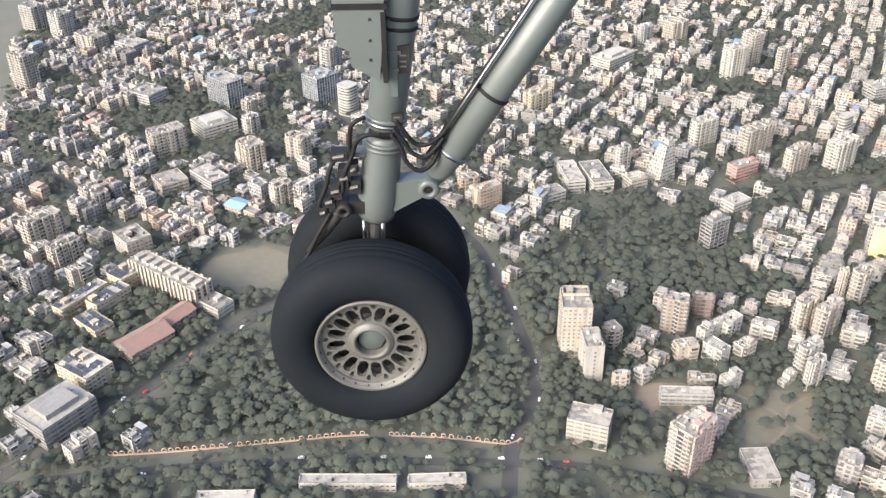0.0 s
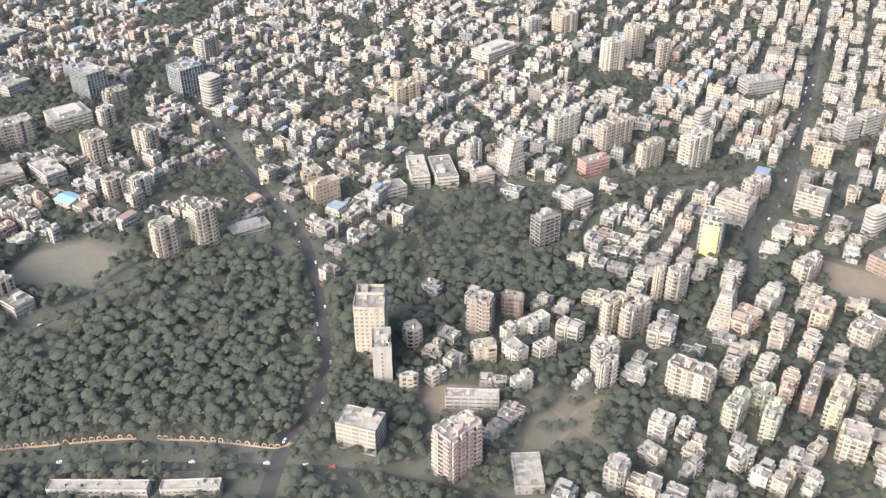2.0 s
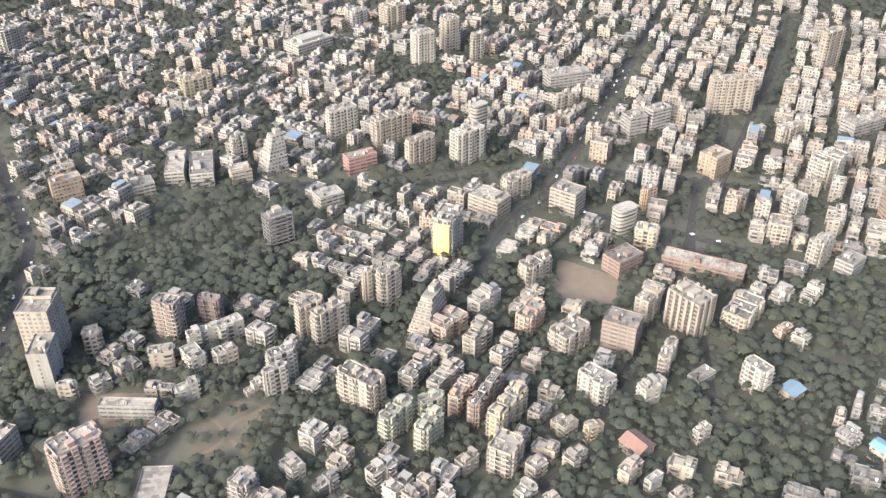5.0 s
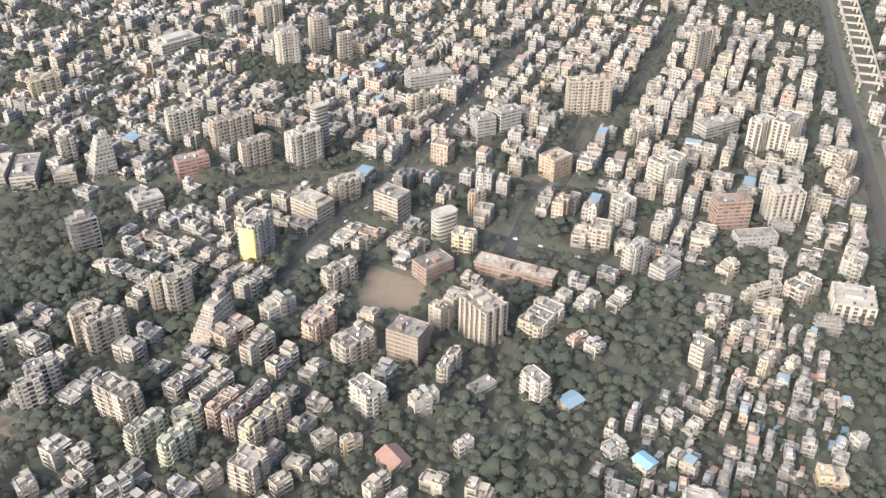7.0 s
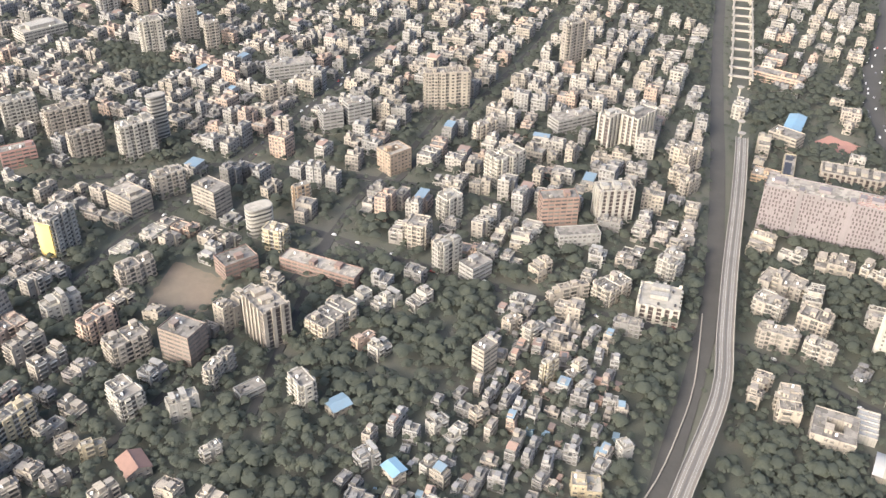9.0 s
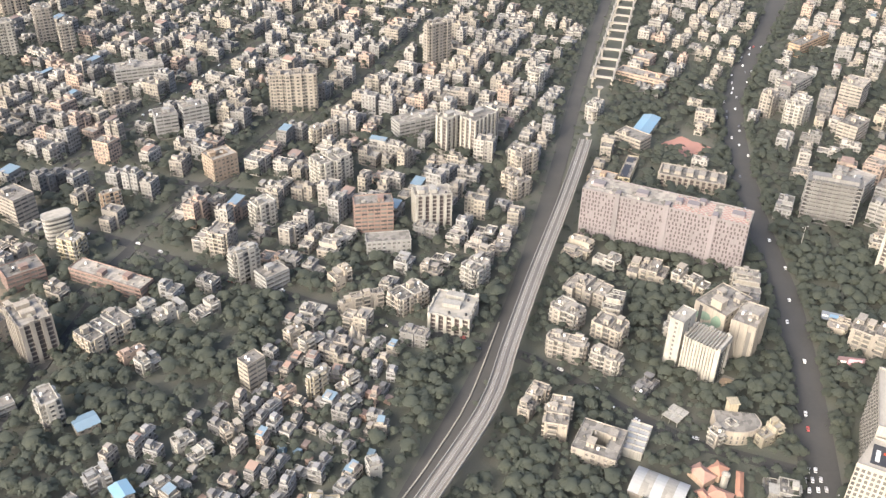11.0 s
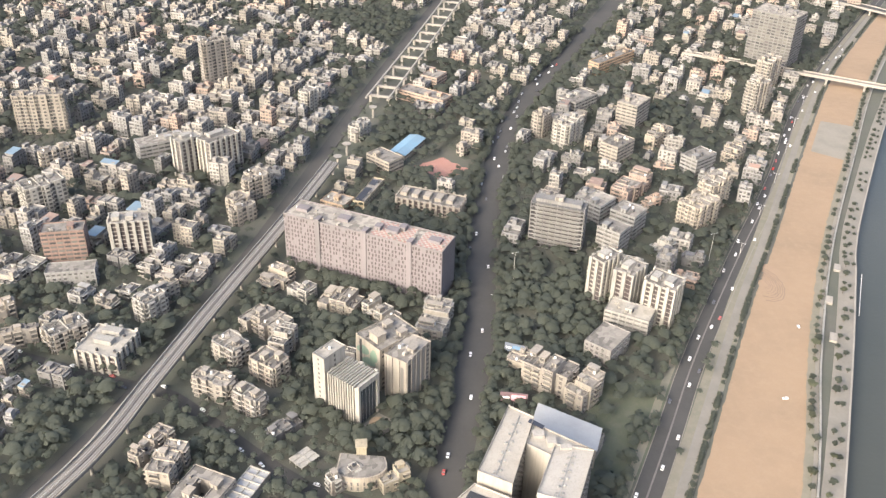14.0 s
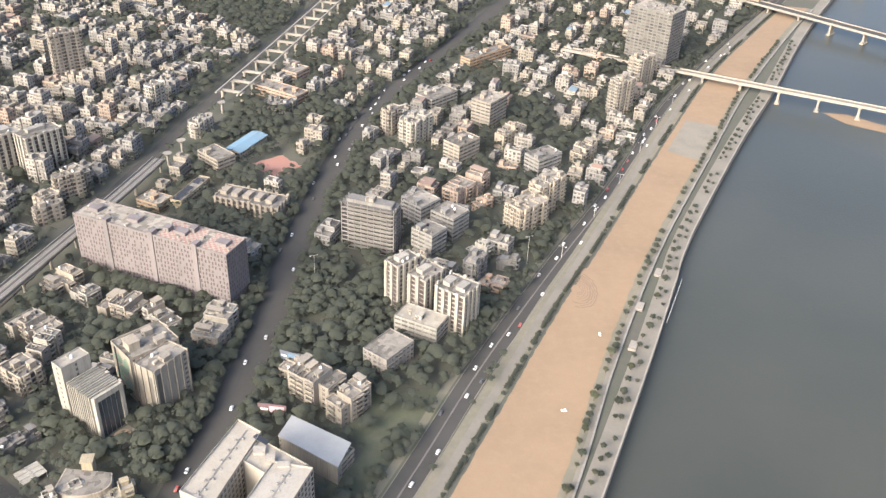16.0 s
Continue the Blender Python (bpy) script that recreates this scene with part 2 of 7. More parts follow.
# ---- mesh building ----
class Shape:
    """Collects boxes, plates and rounds, and becomes one mesh."""

    def __init__(self):
        self.v, self.f = [], []

    def box(self, x0, y0, z0, x1, y1, z1, bottom=True):
        n = len(self.v)
        self.v += [(x0, y0, z0), (x1, y0, z0), (x1, y1, z0), (x0, y1, z0), (x0, y0, z1), (x1, y0, z1), (x1, y1, z1), (x0, y1, z1)]
        self.f += [(n, n + 1, n + 5, n + 4), (n + 1, n + 2, n + 6, n + 5), (n + 2, n + 3, n + 7, n + 6), (n + 3, n, n + 4, n + 7), (n + 4, n + 5, n + 6, n + 7)]
        if bottom:
            self.f.append((n + 3, n + 2, n + 1, n))
        return self

    def quad(self, a, b, c, d):
        n = len(self.v)
        self.v += [a, b, c, d]
        self.f.append((n, n + 1, n + 2, n + 3))
        return self

    def prism(self, ring, z0, z1):
        n, k = len(self.v), len(ring)
        self.v += [(x, y, z0) for x, y in ring] + [(x, y, z1) for x, y in ring]
        self.f += [(n + i, n + (i + 1) % k, n + k + (i + 1) % k, n + k + i) for i in range(k)]
        self.f += [tuple(n + k + i for i in range(k)), tuple(n + i for i in reversed(range(k)))]
        return self

    def round(self, x, y, z0, z1, r, k=10, top=None):
        top = r if top is None else top
        n = len(self.v)
        ring = [(math.cos(2 * math.pi * i / k), math.sin(2 * math.pi * i / k)) for i in range(k)]
        self.v += [(x + r * c, y + r * s, z0) for c, s in ring] + [(x + top * c, y + top * s, z1) for c, s in ring]
        self.f += [(n + i, n + (i + 1) % k, n + k + (i + 1) % k, n + k + i) for i in range(k)]
        self.f += [tuple(n + k + i for i in range(k)), tuple(n + i for i in reversed(range(k)))]
        return self

    def mesh(self, name, material):
        me = bpy.data.meshes.new(name)
        me.from_pydata(self.v, [], self.f)
        me.materials.append(material)
        me.update()
        return me


def part(name, shape, material, parent, label="", kind="", at=None):
    me = shape.mesh(name, material) if isinstance(shape, Shape) else shape
    ob = new(name, me)
    ob.parent = parent
    if at is not None:
        ob.matrix_basis = at
    return tagged(ob, label, kind=kind)


def setting(name, shape, material, label="", kind="structure", category=""):
    return tagged(new(name, shape.mesh(name, material)), label, category, kind=kind)


TANKS = [Shape().round(0, 0, 0, 1.5, 0.75, 10).round(0, 0, 1.5, 1.75, 0.7, 10, 0.3).mesh("water_tank", m) for m in (TANK_BLACK, TANK_WHITE)]
TANKS.append(Shape().box(-1.2, -0.9, 0, 1.2, 0.9, 1.5).box(-0.4, -0.4, 1.5, 0.4, 0.4, 1.6).mesh("water_tank", ROOF_PALE))
FLOOR = 3.1
rng = random.Random(7)


def parapet(s, x0, y0, x1, y1, z, high=0.9, t=0.22):
    s.box(x0, y0, z, x1, y0 + t, z + high, False).box(x0, y1 - t, z, x1, y1, z + high, False)
    s.box(x0, y0 + t, z, x0 + t, y1 - t, z + high, False).box(x1 - t, y0 + t, z, x1, y1 - t, z + high, False)


SIDES = ((0, -1), (1, 0), (0, 1), (-1, 0))


def on_side(side, x0, y0, x1, y1, u, out):
    """The point at u along a side of the rectangle, out metres before it."""
    if side == 0:
        return x0 + u, y0 - out
    if side == 1:
        return x1 + out, y0 + u
    if side == 2:
        return x1 - u, y1 + out
    return x0 - out, y1 - u


def slab_on(s, side, rect, u0, u1, z0, z1, out0, out1):
    a, b = on_side(side, *rect, u0, out0), on_side(side, *rect, u1, out1)
    s.box(min(a[0], b[0]), min(a[1], b[1]), z0, max(a[0], b[0]), max(a[1], b[1]), z1)


def pane_on(s, side, rect, u0, u1, z0, z1, out=0.03):
    a, b = on_side(side, *rect, u0, out), on_side(side, *rect, u1, out)
    s.quad((*a, z0), (*b, z0), (*b, z1), (*a, z1))


def side_len(side, rect):
    return (rect[2] - rect[0]) if side % 2 == 0 else (rect[3] - rect[1])


def punched(walls, panes, rect, z0, floors, r, step=3.0, wide=1.75, high=1.5, shade=True, sides=(0, 1, 2, 3)):
    """Rows of windows in openings with a frame round them and a sunshade over them."""
    for side in sides:
        length = side_len(side, rect)
        n = max(1, int((length - 1.2) / step))
        pitch = length / n
        for k in range(floors):
            z = z0 + k * FLOOR
            for i in range(n):
                if r.random() < 0.08:
                    continue
                u = (i + 0.5) * pitch
                w = wide * (0.5 if r.random() < 0.15 else r.uniform(0.85, 1.25))
                pane_on(panes, side, rect, u - w / 2, u + w / 2, z + 0.85, z + 0.85 + high)
                if shade:
                    slab_on(walls, side, rect, u - w / 2 - 0.25, u + w / 2 + 0.25, z + 0.95 + high, z + 1.07 + high, 0.0, 0.6)


def stair_head(e, x, y, z, wall, r, w=3.4, d=4.4, h=2.6):
    s = Shape().box(x - w / 2, y - d / 2, z, x + w / 2, y + d / 2, z + h, False).box(x - w / 2 - 0.25, y - d / 2 - 0.25, z + h, x + w / 2 + 0.25, y + d / 2 + 0.25, z + h + 0.18)
    ob = part("stair_head", s, wall, e)
    part("door", Shape().quad((x - 0.5, y - d / 2 - 0.02, z), (x + 0.5, y - d / 2 - 0.02, z), (x + 0.5, y - d / 2 - 0.02, z + 2.05), (x - 0.5, y - d / 2 - 0.02, z + 2.05)), GLASS, ob)


def tank(e, x, y, z, r, kind=None):
    me = TANKS[r.choice((0, 0, 1, 1, 2)) if kind is None else kind]
    part("water_tank", me, None, e, at=pose(x, y, z, 0, 0, r.uniform(0, 90)))


def balcony_stack(s, side, rect, u0, u1, z0, floors, out=1.3, solid=True, panes=None):
    if panes is not None:
        for k in range(floors):
            pane_on(panes, side, rect, u0 + 0.3, u1 - 0.3, z0 + k * FLOOR + 0.05, z0 + k * FLOOR + 2.45, 0.05)
    for k in range(floors):
        z = z0 + k * FLOOR
        slab_on(s, side, rect, u0, u1, z - 0.15, z, 0.0, out)
        slab_on(s, side, rect, u0, u1, z, z + (0.95 if solid else 0.5), out - 0.12, out)
        slab_on(s, side, rect, u0, u0 + 0.12, z, z + 0.95, 0.0, out - 0.12)
        slab_on(s, side, rect, u1 - 0.12, u1, z, z + 0.95, 0.0, out - 0.12)
    slab_on(s, side, rect, u0 - 0.1, u1 + 0.1, z0 + floors * FLOOR - 0.15, z0 + floors * FLOOR, 0.0, out + 0.1)


def ribbons(panes, e, wall, rect, z0, floors, low=0.95, high=1.45, shade=0.5):
    for k in range(floors):
        z = z0 + k * FLOOR
        ledge = Shape()
        for side in range(4):
            length = side_len(side, rect)
            n = max(1, int(length / 4.5))
            for i in range(n):
                pane_on(panes, side, rect, i * length / n + 0.35, (i + 1) * length / n - 0.35, z + low, z + low + high)
            slab_on(ledge, side, rect, 0, length, z + low + high + 0.05, z + low + high + 0.2, 0.0, shade)
        part("floor_ledge", ledge, wall, e)


def stepped(rect, r, most, uneven):
    """A rectangle cut along its longer side into blocks that stand forward and back: each block and its outer sides."""
    x0, y0, x1, y1 = rect
    along_x = x1 - x0 >= y1 - y0
    length, depth = max(x1 - x0, y1 - y0), min(x1 - x0, y1 - y0)
    n = min(4, max(1, round(length / most)))
    cuts = [0.0] + [length * (i + r.uniform(-0.18, 0.18)) / n for i in range(1, n)] + [length]
    out = []
    for i in range(n):
        a, b = depth * r.uniform(0, uneven), depth * (1 - r.uniform(0, uneven))
        ends = ([3] if i == 0 else []) + ([1] if i == n - 1 else [])
        if along_x:
            out.append(((x0 + cuts[i], y0 + a, x0 + cuts[i + 1], y0 + b), [0, 2] + ends))
        else:
            out.append(((x0 + a, y0 + cuts[i], x0 + b, y0 + cuts[i + 1]), [1, 3] + ([0] if i == 0 else []) + ([2] if i == n - 1 else [])))
    return out


def roof_clutter(rims, deck, q, z, r):
    """Low walls that part a terrace, kerbs of light wells, plinths, bins and stored things on it."""
    w, d = q[2] - q[0], q[3] - q[1]
    if w > 4 and d > 4:
        u, v = q[0] + w * r.uniform(0.3, 0.7), q[1] + d * r.uniform(0.3, 0.7)
        if r.random() < 0.7:
            rims.box(u, q[1] + 0.3, z + 0.06, u + 0.24, v, z + 0.9, False)
        if r.random() < 0.7:
            rims.box(q[0] + 0.3, v, z + 0.06, u, v + 0.24, z + 0.9, False)
    for _ in range(2 + int(w * d / 26)):
        a, b = r.uniform(q[0] + 0.4, max(q[0] + 0.5, q[2] - 1.8)), r.uniform(q[1] + 0.4, max(q[1] + 0.5, q[3] - 1.8))
        (deck if r.random() < 0.6 else rims).box(a, b, z + 0.06, a + r.uniform(0.4, 1.3), b + r.uniform(0.4, 1.3), z + r.uniform(0.35, 1.3), False)


def storeys(shape):
    """The faces of a shape, parted storey by storey."""
    rows = {}
    for f in shape.f:
        level = int((min(shape.v[i][2] for i in f) + 0.3) / FLOOR)
        row = rows.setdefault(level, Shape())
        n = len(row.v)
        row.v += [shape.v[i] for i in f]
        row.f.append(tuple(range(n, n + len(f))))
    return [rows[k] for k in sorted(rows)]


LOOKS = {
    'apt': ("apartment_building", "apartment block", "with balconies and roof-top water tanks"),
    'house': ("house", "flat-roofed house", "with terraces, parapets and roof-top tanks"),
    'off': ("office_building", "office block", "with window bands and a flat roof"),
    'hall': ("hall", "large hall", "with a broad pale roof"),
    'glass': ("office_tower", "glass-fronted office tower", "with dark vertical window strips"),
    'band': ("banded_tower", "round-cornered tower", "with white floor bands"),
    'fin': ("apartment_building", "ribbed tower block", "with tall vertical fins and dark slots"),
    'fins': ("office_building", "white office block", "with rows of thin fins over its roof"),
    'court': ("courtyard_building", "flat-roofed block", "round an open courtyard"),
    'shed': ("shed", "small building", "under a blue sheet roof"),
    'tile': ("tiled_house", "low building", "under red tiled roofs"),
    'solar': ("school_building", "pale yellow school block", "with solar panels on its roof"),
    'low': ("barrack", "long low white building", "with a flat roof among trees"),
    'arch': ("gate_tower", "tan block", "with a tall arched front"),
    'step': ("stepped_tower", "stepped tower", "with terraces that step back upwards"),
    'frame': ("unfinished_tower", "unfinished concrete frame tower", "with open floors"),
    'concrete': ("unfinished_building", "raw concrete building", "with a bare flat roof"),
    'ribbon': ("office_building", "office block", "with white floor bands and dark ribbon windows"),
    'pink': ("apartment_building", "pink and white apartment tower", "with balconies on every floor"),
    'tower': ("apartment_tower", "white tower", "with a curved yellow front"),
    'slab': ("office_slab", "long mauve-grey office slab", "with hundreds of small dark windows"),
    'grid': ("office_tower", "tall grey office tower", "with a grid of window rows"),
    'plain': ("office_building", "plain white office tower", "with blank rendered walls"),
    'mural': ("office_building", "tall cream office block", "with a dark green painted mural"),
    'slot': ("office_building", "cream office block", "with pilasters and one tall dark slot window"),
    'block': ("apartment_tower", "flat-fronted apartment tower", "with rows of small square windows"),
    'canopy': ("canopy", "white framed canopy roof", "on thin posts over a yard"),
}
TAKEN = []


def put_building(kind, colour, floors, x, y, w, d, turn, seed=None, own=True):
    r = random.Random(int(x * 7 + y * 13) if seed is None else seed)
    name, what, how = LOOKS[kind]
    e = new(name)
    words = "blue-roofed" if colour == 'blue' else colour
    tagged(e, f"{words} {what} {how}" if words not in what else f"{what} {how}", what.split()[-1] if kind != 'canopy' else "canopy")
    e.matrix_basis = pose(x, y, 0, 0, 0, turn)
    if own:
        TAKEN.append((x, y, w, d, turn))
    wall = WALL[colour]
    rect = (-w / 2, -d / 2, w / 2, d / 2)
    x0, y0, x1, y1 = rect
    h = floors * FLOOR
    walls, panes, deck, balconies, rims = Shape(), Shape(), Shape(), Shape(), Shape()
    trim = WALL['white'] if kind == 'pink' or r.random() < 0.35 else wall
    deck_mat = ROOF_PALE if (colour in ('white', 'yellow') and r.random() < 0.5) or kind in ('hall', 'low', 'canopy') else ROOF
    if kind in ('apt', 'pink', 'tower'):
        # blocks of uneven depth in a row, each with bays before it and balconies in the gaps
        blocks = stepped((x0 + 1.2, y0 + 1.2, x1 - 1.2, y1 - 1.2), r, 10.5, 0.0 if kind == 'tower' else 0.14)
        for core, sides in blocks:
            walls.box(*core[:2], 0, *core[2:], h, False)
            deck.box(core[0] + 0.3, core[1] + 0.3, h, core[2] - 0.3, core[3] - 0.3, h + 0.06, False)
            parapet(rims, *core, h, r.uniform(0.8, 1.2), 0.3)
            for side in sides:
                length = side_len(side, core)
                n = max(1, int(length / 5.4))
                pitch = length / n
                for i in range(n):
                    out, half = r.uniform(0.9, 1.5), pitch * r.uniform(0.22, 0.31)
                    c = (i + 0.5) * pitch + r.uniform(-0.3, 0.3)
                    top = h + r.choice((-0.3, 0.9, 0.9, 0.9, 1.6))
                    slab_on(walls, side, core, c - half, c + half, 0, top, 0.0, out)
                    for k in range(floors):
                        z = k * FLOOR
                        ww = min(half * 0.75, 1.15) * r.uniform(0.8, 1.1)
                        pane_on(panes, side, core, c - ww, c + ww, z + 0.85, z + 2.4, out + 0.03)
                        slab_on(walls, side, core, c - ww - 0.3, c + ww + 0.3, z + 2.5, z + 2.62, out, out + 0.6)
                    # the gap after this bay
                    for a, bb in ((c + half, min(length, c + pitch - half * 0.9)), (0.0, c - half))[:1 if i else 2]:
                        if bb - a > 1.0:
                            for k in range(floors):
                                z = k * FLOOR
                                pane_on(panes, side, core, a + 0.1, bb - 0.1, z + 0.1, z + 2.7, 0.04)
                                if k:
                                    slab_on(balconies, side, core, a, bb, z - 0.16, z, 0.0, out)
                                    slab_on(balconies, side, core, a, bb, z, z + 0.85, out - 0.12, out)
        for core, sides in blocks:
            q0, q1, q2, q3 = core
            if q2 - q0 > 5 and q3 - q1 > 6 and r.random() < 0.75:
                stair_head(e, r.uniform(q0 + 2.2, q2 - 2.2), r.uniform(q1 + 2.7, q3 - 2.7), h + 0.06, wall, r, 3.2, 4.0, r.choice((2.5, 2.8, 3.6)))
            roof_clutter(rims, deck, core, h, r)
        x0, y0, x1, y1 = blocks[0][0]
        for core, sides in blocks[:2]:
            for _ in range(r.choice((1, 2))):
                tank(e, r.uniform(core[0] + 1.6, core[2] - 1.6), r.uniform(core[1] + 1.6, core[3] - 1.6), h + 0.06, r)
        if kind == 'tower':
            ring = [(x0 + 1.4 + (x1 - x0 - 2.0) * i / 10, y0 - 1.55 - 1.6 * math.sin(math.pi * i / 10)) for i in range(11)]
            part("curved_front", Shape().prism(ring + [(x1 - 0.6, y0 + 0.3), (x0 + 1.4, y0 + 0.3)], 3, h - 3), surface("yellow_cladding", (0.60, 0.47, 0.235), (0.48, 0.38, 0.2), streak=0.2), e, "plain yellow curved facade panel")
    elif kind == 'house':
        # blocks of uneven depth and height in a row, each with a terrace behind its parapet
        blocks = stepped(rect, r, 6.6, 0.24)
        tall = r.randrange(len(blocks))
        for b, (q, sides) in enumerate(blocks):
            fl = floors if b == tall or floors < 2 else floors - r.choice((0, 0, 1, 1))
            top = fl * FLOOR
            walls.box(*q[:2], 0, *q[2:], top, False)
            parapet(rims, *q, top, r.uniform(0.7, 1.1), 0.26)
            deck.box(q[0] + 0.26, q[1] + 0.26, top, q[2] - 0.26, q[3] - 0.26, top + 0.06, False)
            punched(walls, panes, q, 0, fl, r, step=3.0, sides=sides)
            for side in sides:
                length = side_len(side, q)
                if fl > 1 and r.random() < 0.6:
                    u, half = r.uniform(0.3, 0.7) * length, min(2.4, length * 0.32)
                    balcony_stack(balconies, side, q, u - half, u + half, FLOOR, fl - 1, 1.25, panes=panes)
            roof_clutter(rims, deck, q, top, r)
            if b == tall and q[2] - q[0] > 4.6 and q[3] - q[1] > 5.6:
                stair_head(e, r.uniform(q[0] + 2.0, q[2] - 2.0), r.uniform(q[1] + 2.5, q[3] - 2.5), top + 0.06, wall, r, 2.8, 3.6, 2.4)
            elif r.random() < 0.4:
                # a room over part of the roof
                o = (q[0] + 0.3, q[1] + (q[3] - q[1]) * 0.5, q[0] + (q[2] - q[0]) * r.uniform(0.5, 0.85), q[3] - 0.3)
                part("roof_room", Shape().box(o[0], o[1], top + 0.06, o[2], o[3], top + 2.9, False).box(o[0] - 0.3, o[1] - 0.5, top + 2.9, o[2] + 0.3, o[3] + 0.2, top + 3.05), wall, e)
                pane_on(panes, 0, o, 0.5, o[2] - o[0] - 0.5, top + 0.7, top + 2.3)
            if r.random() < 0.8:
                tank(e, r.uniform(q[0] + 1.2, q[2] - 1.2), r.uniform(q[1] + 1.2, q[3] - 1.2), top + 0.06, r)
    elif kind in ('off', 'ribbon', 'glass', 'grid', 'band', 'hall', 'low', 'solar', 'slab', 'concrete', 'court', 'arch', 'plain', 'mural', 'slot', 'block'):
        if kind == 'court':
            t = min(w, d) * 0.3
            yard = (x0 + t, y0 + t, x1 - t, y1 - t)
            for q in ((x0, y0, x1, y0 + t), (x0, y1 - t, x1, y1), (x0, y0 + t, x0 + t, y1 - t), (x1 - t, y0 + t, x1, y1 - t)):
                walls.box(*q[:2], 0, *q[2:], h, False)
                deck.box(q[0] + 0.2, q[1] + 0.2, h, q[2] - 0.2, q[3] - 0.2, h + 0.06, False)
            parapet(walls, *rect, h, 0.8)
            parapet(walls, *yard, h, 0.8, -0.22)
        elif kind == 'band':
            ring = [(w / 2 * (abs(math.cos(a)) ** 0.55) * math.copysign(1, math.cos(a)), d / 2 * (abs(math.sin(a)) ** 0.55) * math.copysign(1, math.sin(a))) for a in (2 * math.pi * i / 28 for i in range(28))]
            core = [(px * 0.9, py * 0.9) for px, py in ring]
            for k in range(floors):
                part("floor_band", Shape().prism(ring, k * FLOOR, k * FLOOR + 1.25), wall, e)
                panes.prism(core, k * FLOOR + 1.25, (k + 1) * FLOOR)
            walls.prism(ring, h, h + 1.0)
            deck.prism(core, h + 1.0, h + 1.05)
        else:
            walls.box(x0, y0, 0, x1, y1, h, False)
            parapet(walls, *rect, h, 0.8)
            deck.box(x0 + 0.22, y0 + 0.22, h, x1 - 0.22, y1 - 0.22, h + 0.06, False)
        if kind in ('off', 'ribbon', 'hall'):
            ribbons(panes, e, wall, rect, 0, floors, 0.95 if kind != 'ribbon' else 1.2, 1.45 if kind != 'ribbon' else 1.25, 0.4 if kind != 'ribbon' else 0.15)
        elif kind == 'glass':
            for side in range(4):
                length = side_len(side, rect)
                n = max(2, int(length / 3.2))
                for i in range(n):
                    for k in range(floors):
                        pane_on(panes, side, rect, i * length / n + 0.45, (i + 1) * length / n - 0.25, k * FLOOR + 0.25, (k + 1) * FLOOR - 0.15)
                    slab_on(walls, side, rect, i * length / n - 0.1, i * length / n + 0.3, 0, h + 1.2, 0.0, 0.5)
        elif kind == 'grid':
            for k in range(floors):
                for side in range(4):
                    length = side_len(side, rect)
                    n = max(2, int(length / 4.2))
                    for i in range(n):
                        pane_on(panes, side, rect, i * length / n + 0.5, (i + 1) * length / n - 0.5, k * FLOOR + 1.0, k * FLOOR + 2.6)
                    slab_on(walls, side, rect, 0, length, k * FLOOR - 0.2, k * FLOOR + 0.8, 0.0, 0.7)
        elif kind == 'slab':
            for side in range(4):
                length = side_len(side, rect)
                n = int(length / 2.3)
                for k in range(floors):
                    for i in range(n):
                        u = (i + 0.5 + r.uniform(-0.2, 0.2)) * length / n
                        if r.random() < 0.92:
                            pane_on(panes, side, rect, u - 0.52, u + 0.52, k * FLOOR + 0.35 + 0.45 * ((i + k) % 2), k * FLOOR + 2.3 + 0.45 * ((i + k) % 2))
            for u in (-0.28 * w, 0.02 * w, 0.3 * w):
                part("stair_tower", Shape().box(u - 1.7, y0 - 0.6, 0, u + 1.7, y0 + 5, h + 2.4, False), wall, e)
            for u in (-0.42 * w, -0.15 * w, 0.16 * w, 0.42 * w):
                walls.box(u - 4, -3, h, u + 4, 3, h + 2.2, False)
            part("tile_patch", Shape().box(w * 0.05, y0 + 1.5, h + 0.06, w * 0.28, y1 - 1.5, h + 0.12, False).box(w * 0.33, y0 + 1.5, h + 0.06, w * 0.49, y1 - 1.5, h + 0.12, False), CHEQUER, e, "chequered pink and white terrace tiles")
        elif kind in ('low', 'solar', 'court', 'arch', 'concrete'):
            punched(walls, panes, rect, 0, floors, r, step=3.0)
        if kind == 'mural':
            for side in (1, 2, 3):
                punched(walls, panes, rect, 0, floors, r, step=4.2, wide=1.5, shade=False, sides=(side,))
            for cu, cz, ru, rz in ((6.2, 21, 5.4, 3.0), (11, 15.5, 6.0, 2.6), (15.5, 21.5, 3.2, 4.2), (6.5, 9.5, 4.5, 2.4), (15, 8.5, 4.4, 3.2)):
                leaf = Shape()
                ring = [(cu + ru * math.cos(a) * (1 - 0.25 * math.sin(a)), cz + rz * math.sin(a) + 0.25 * ru * math.cos(a)) for a in (2 * math.pi * i / 22 for i in range(22))]
                leaf.v += [(*on_side(0, *rect, u, o), z) for o in (0.0, 0.05) for u, z in ring]
                leaf.f += [tuple(range(22, 44))] + [(i, (i + 1) % 22, 22 + (i + 1) % 22, 22 + i) for i in range(22)]
                part("mural_shape", leaf, MURAL, e, "dark green painted leaf shape")
            pane_on(panes, 0, rect, 3.4, 5.6, 1, h - 0.6, 0.09)
            part("roof_house", Shape().box(-2, y0 + 3, h, 5, y0 + 9, h + 5, False).box(-2.4, y0 + 2.6, h + 5, 5.4, y0 + 9.4, h + 5.4), wall, e)
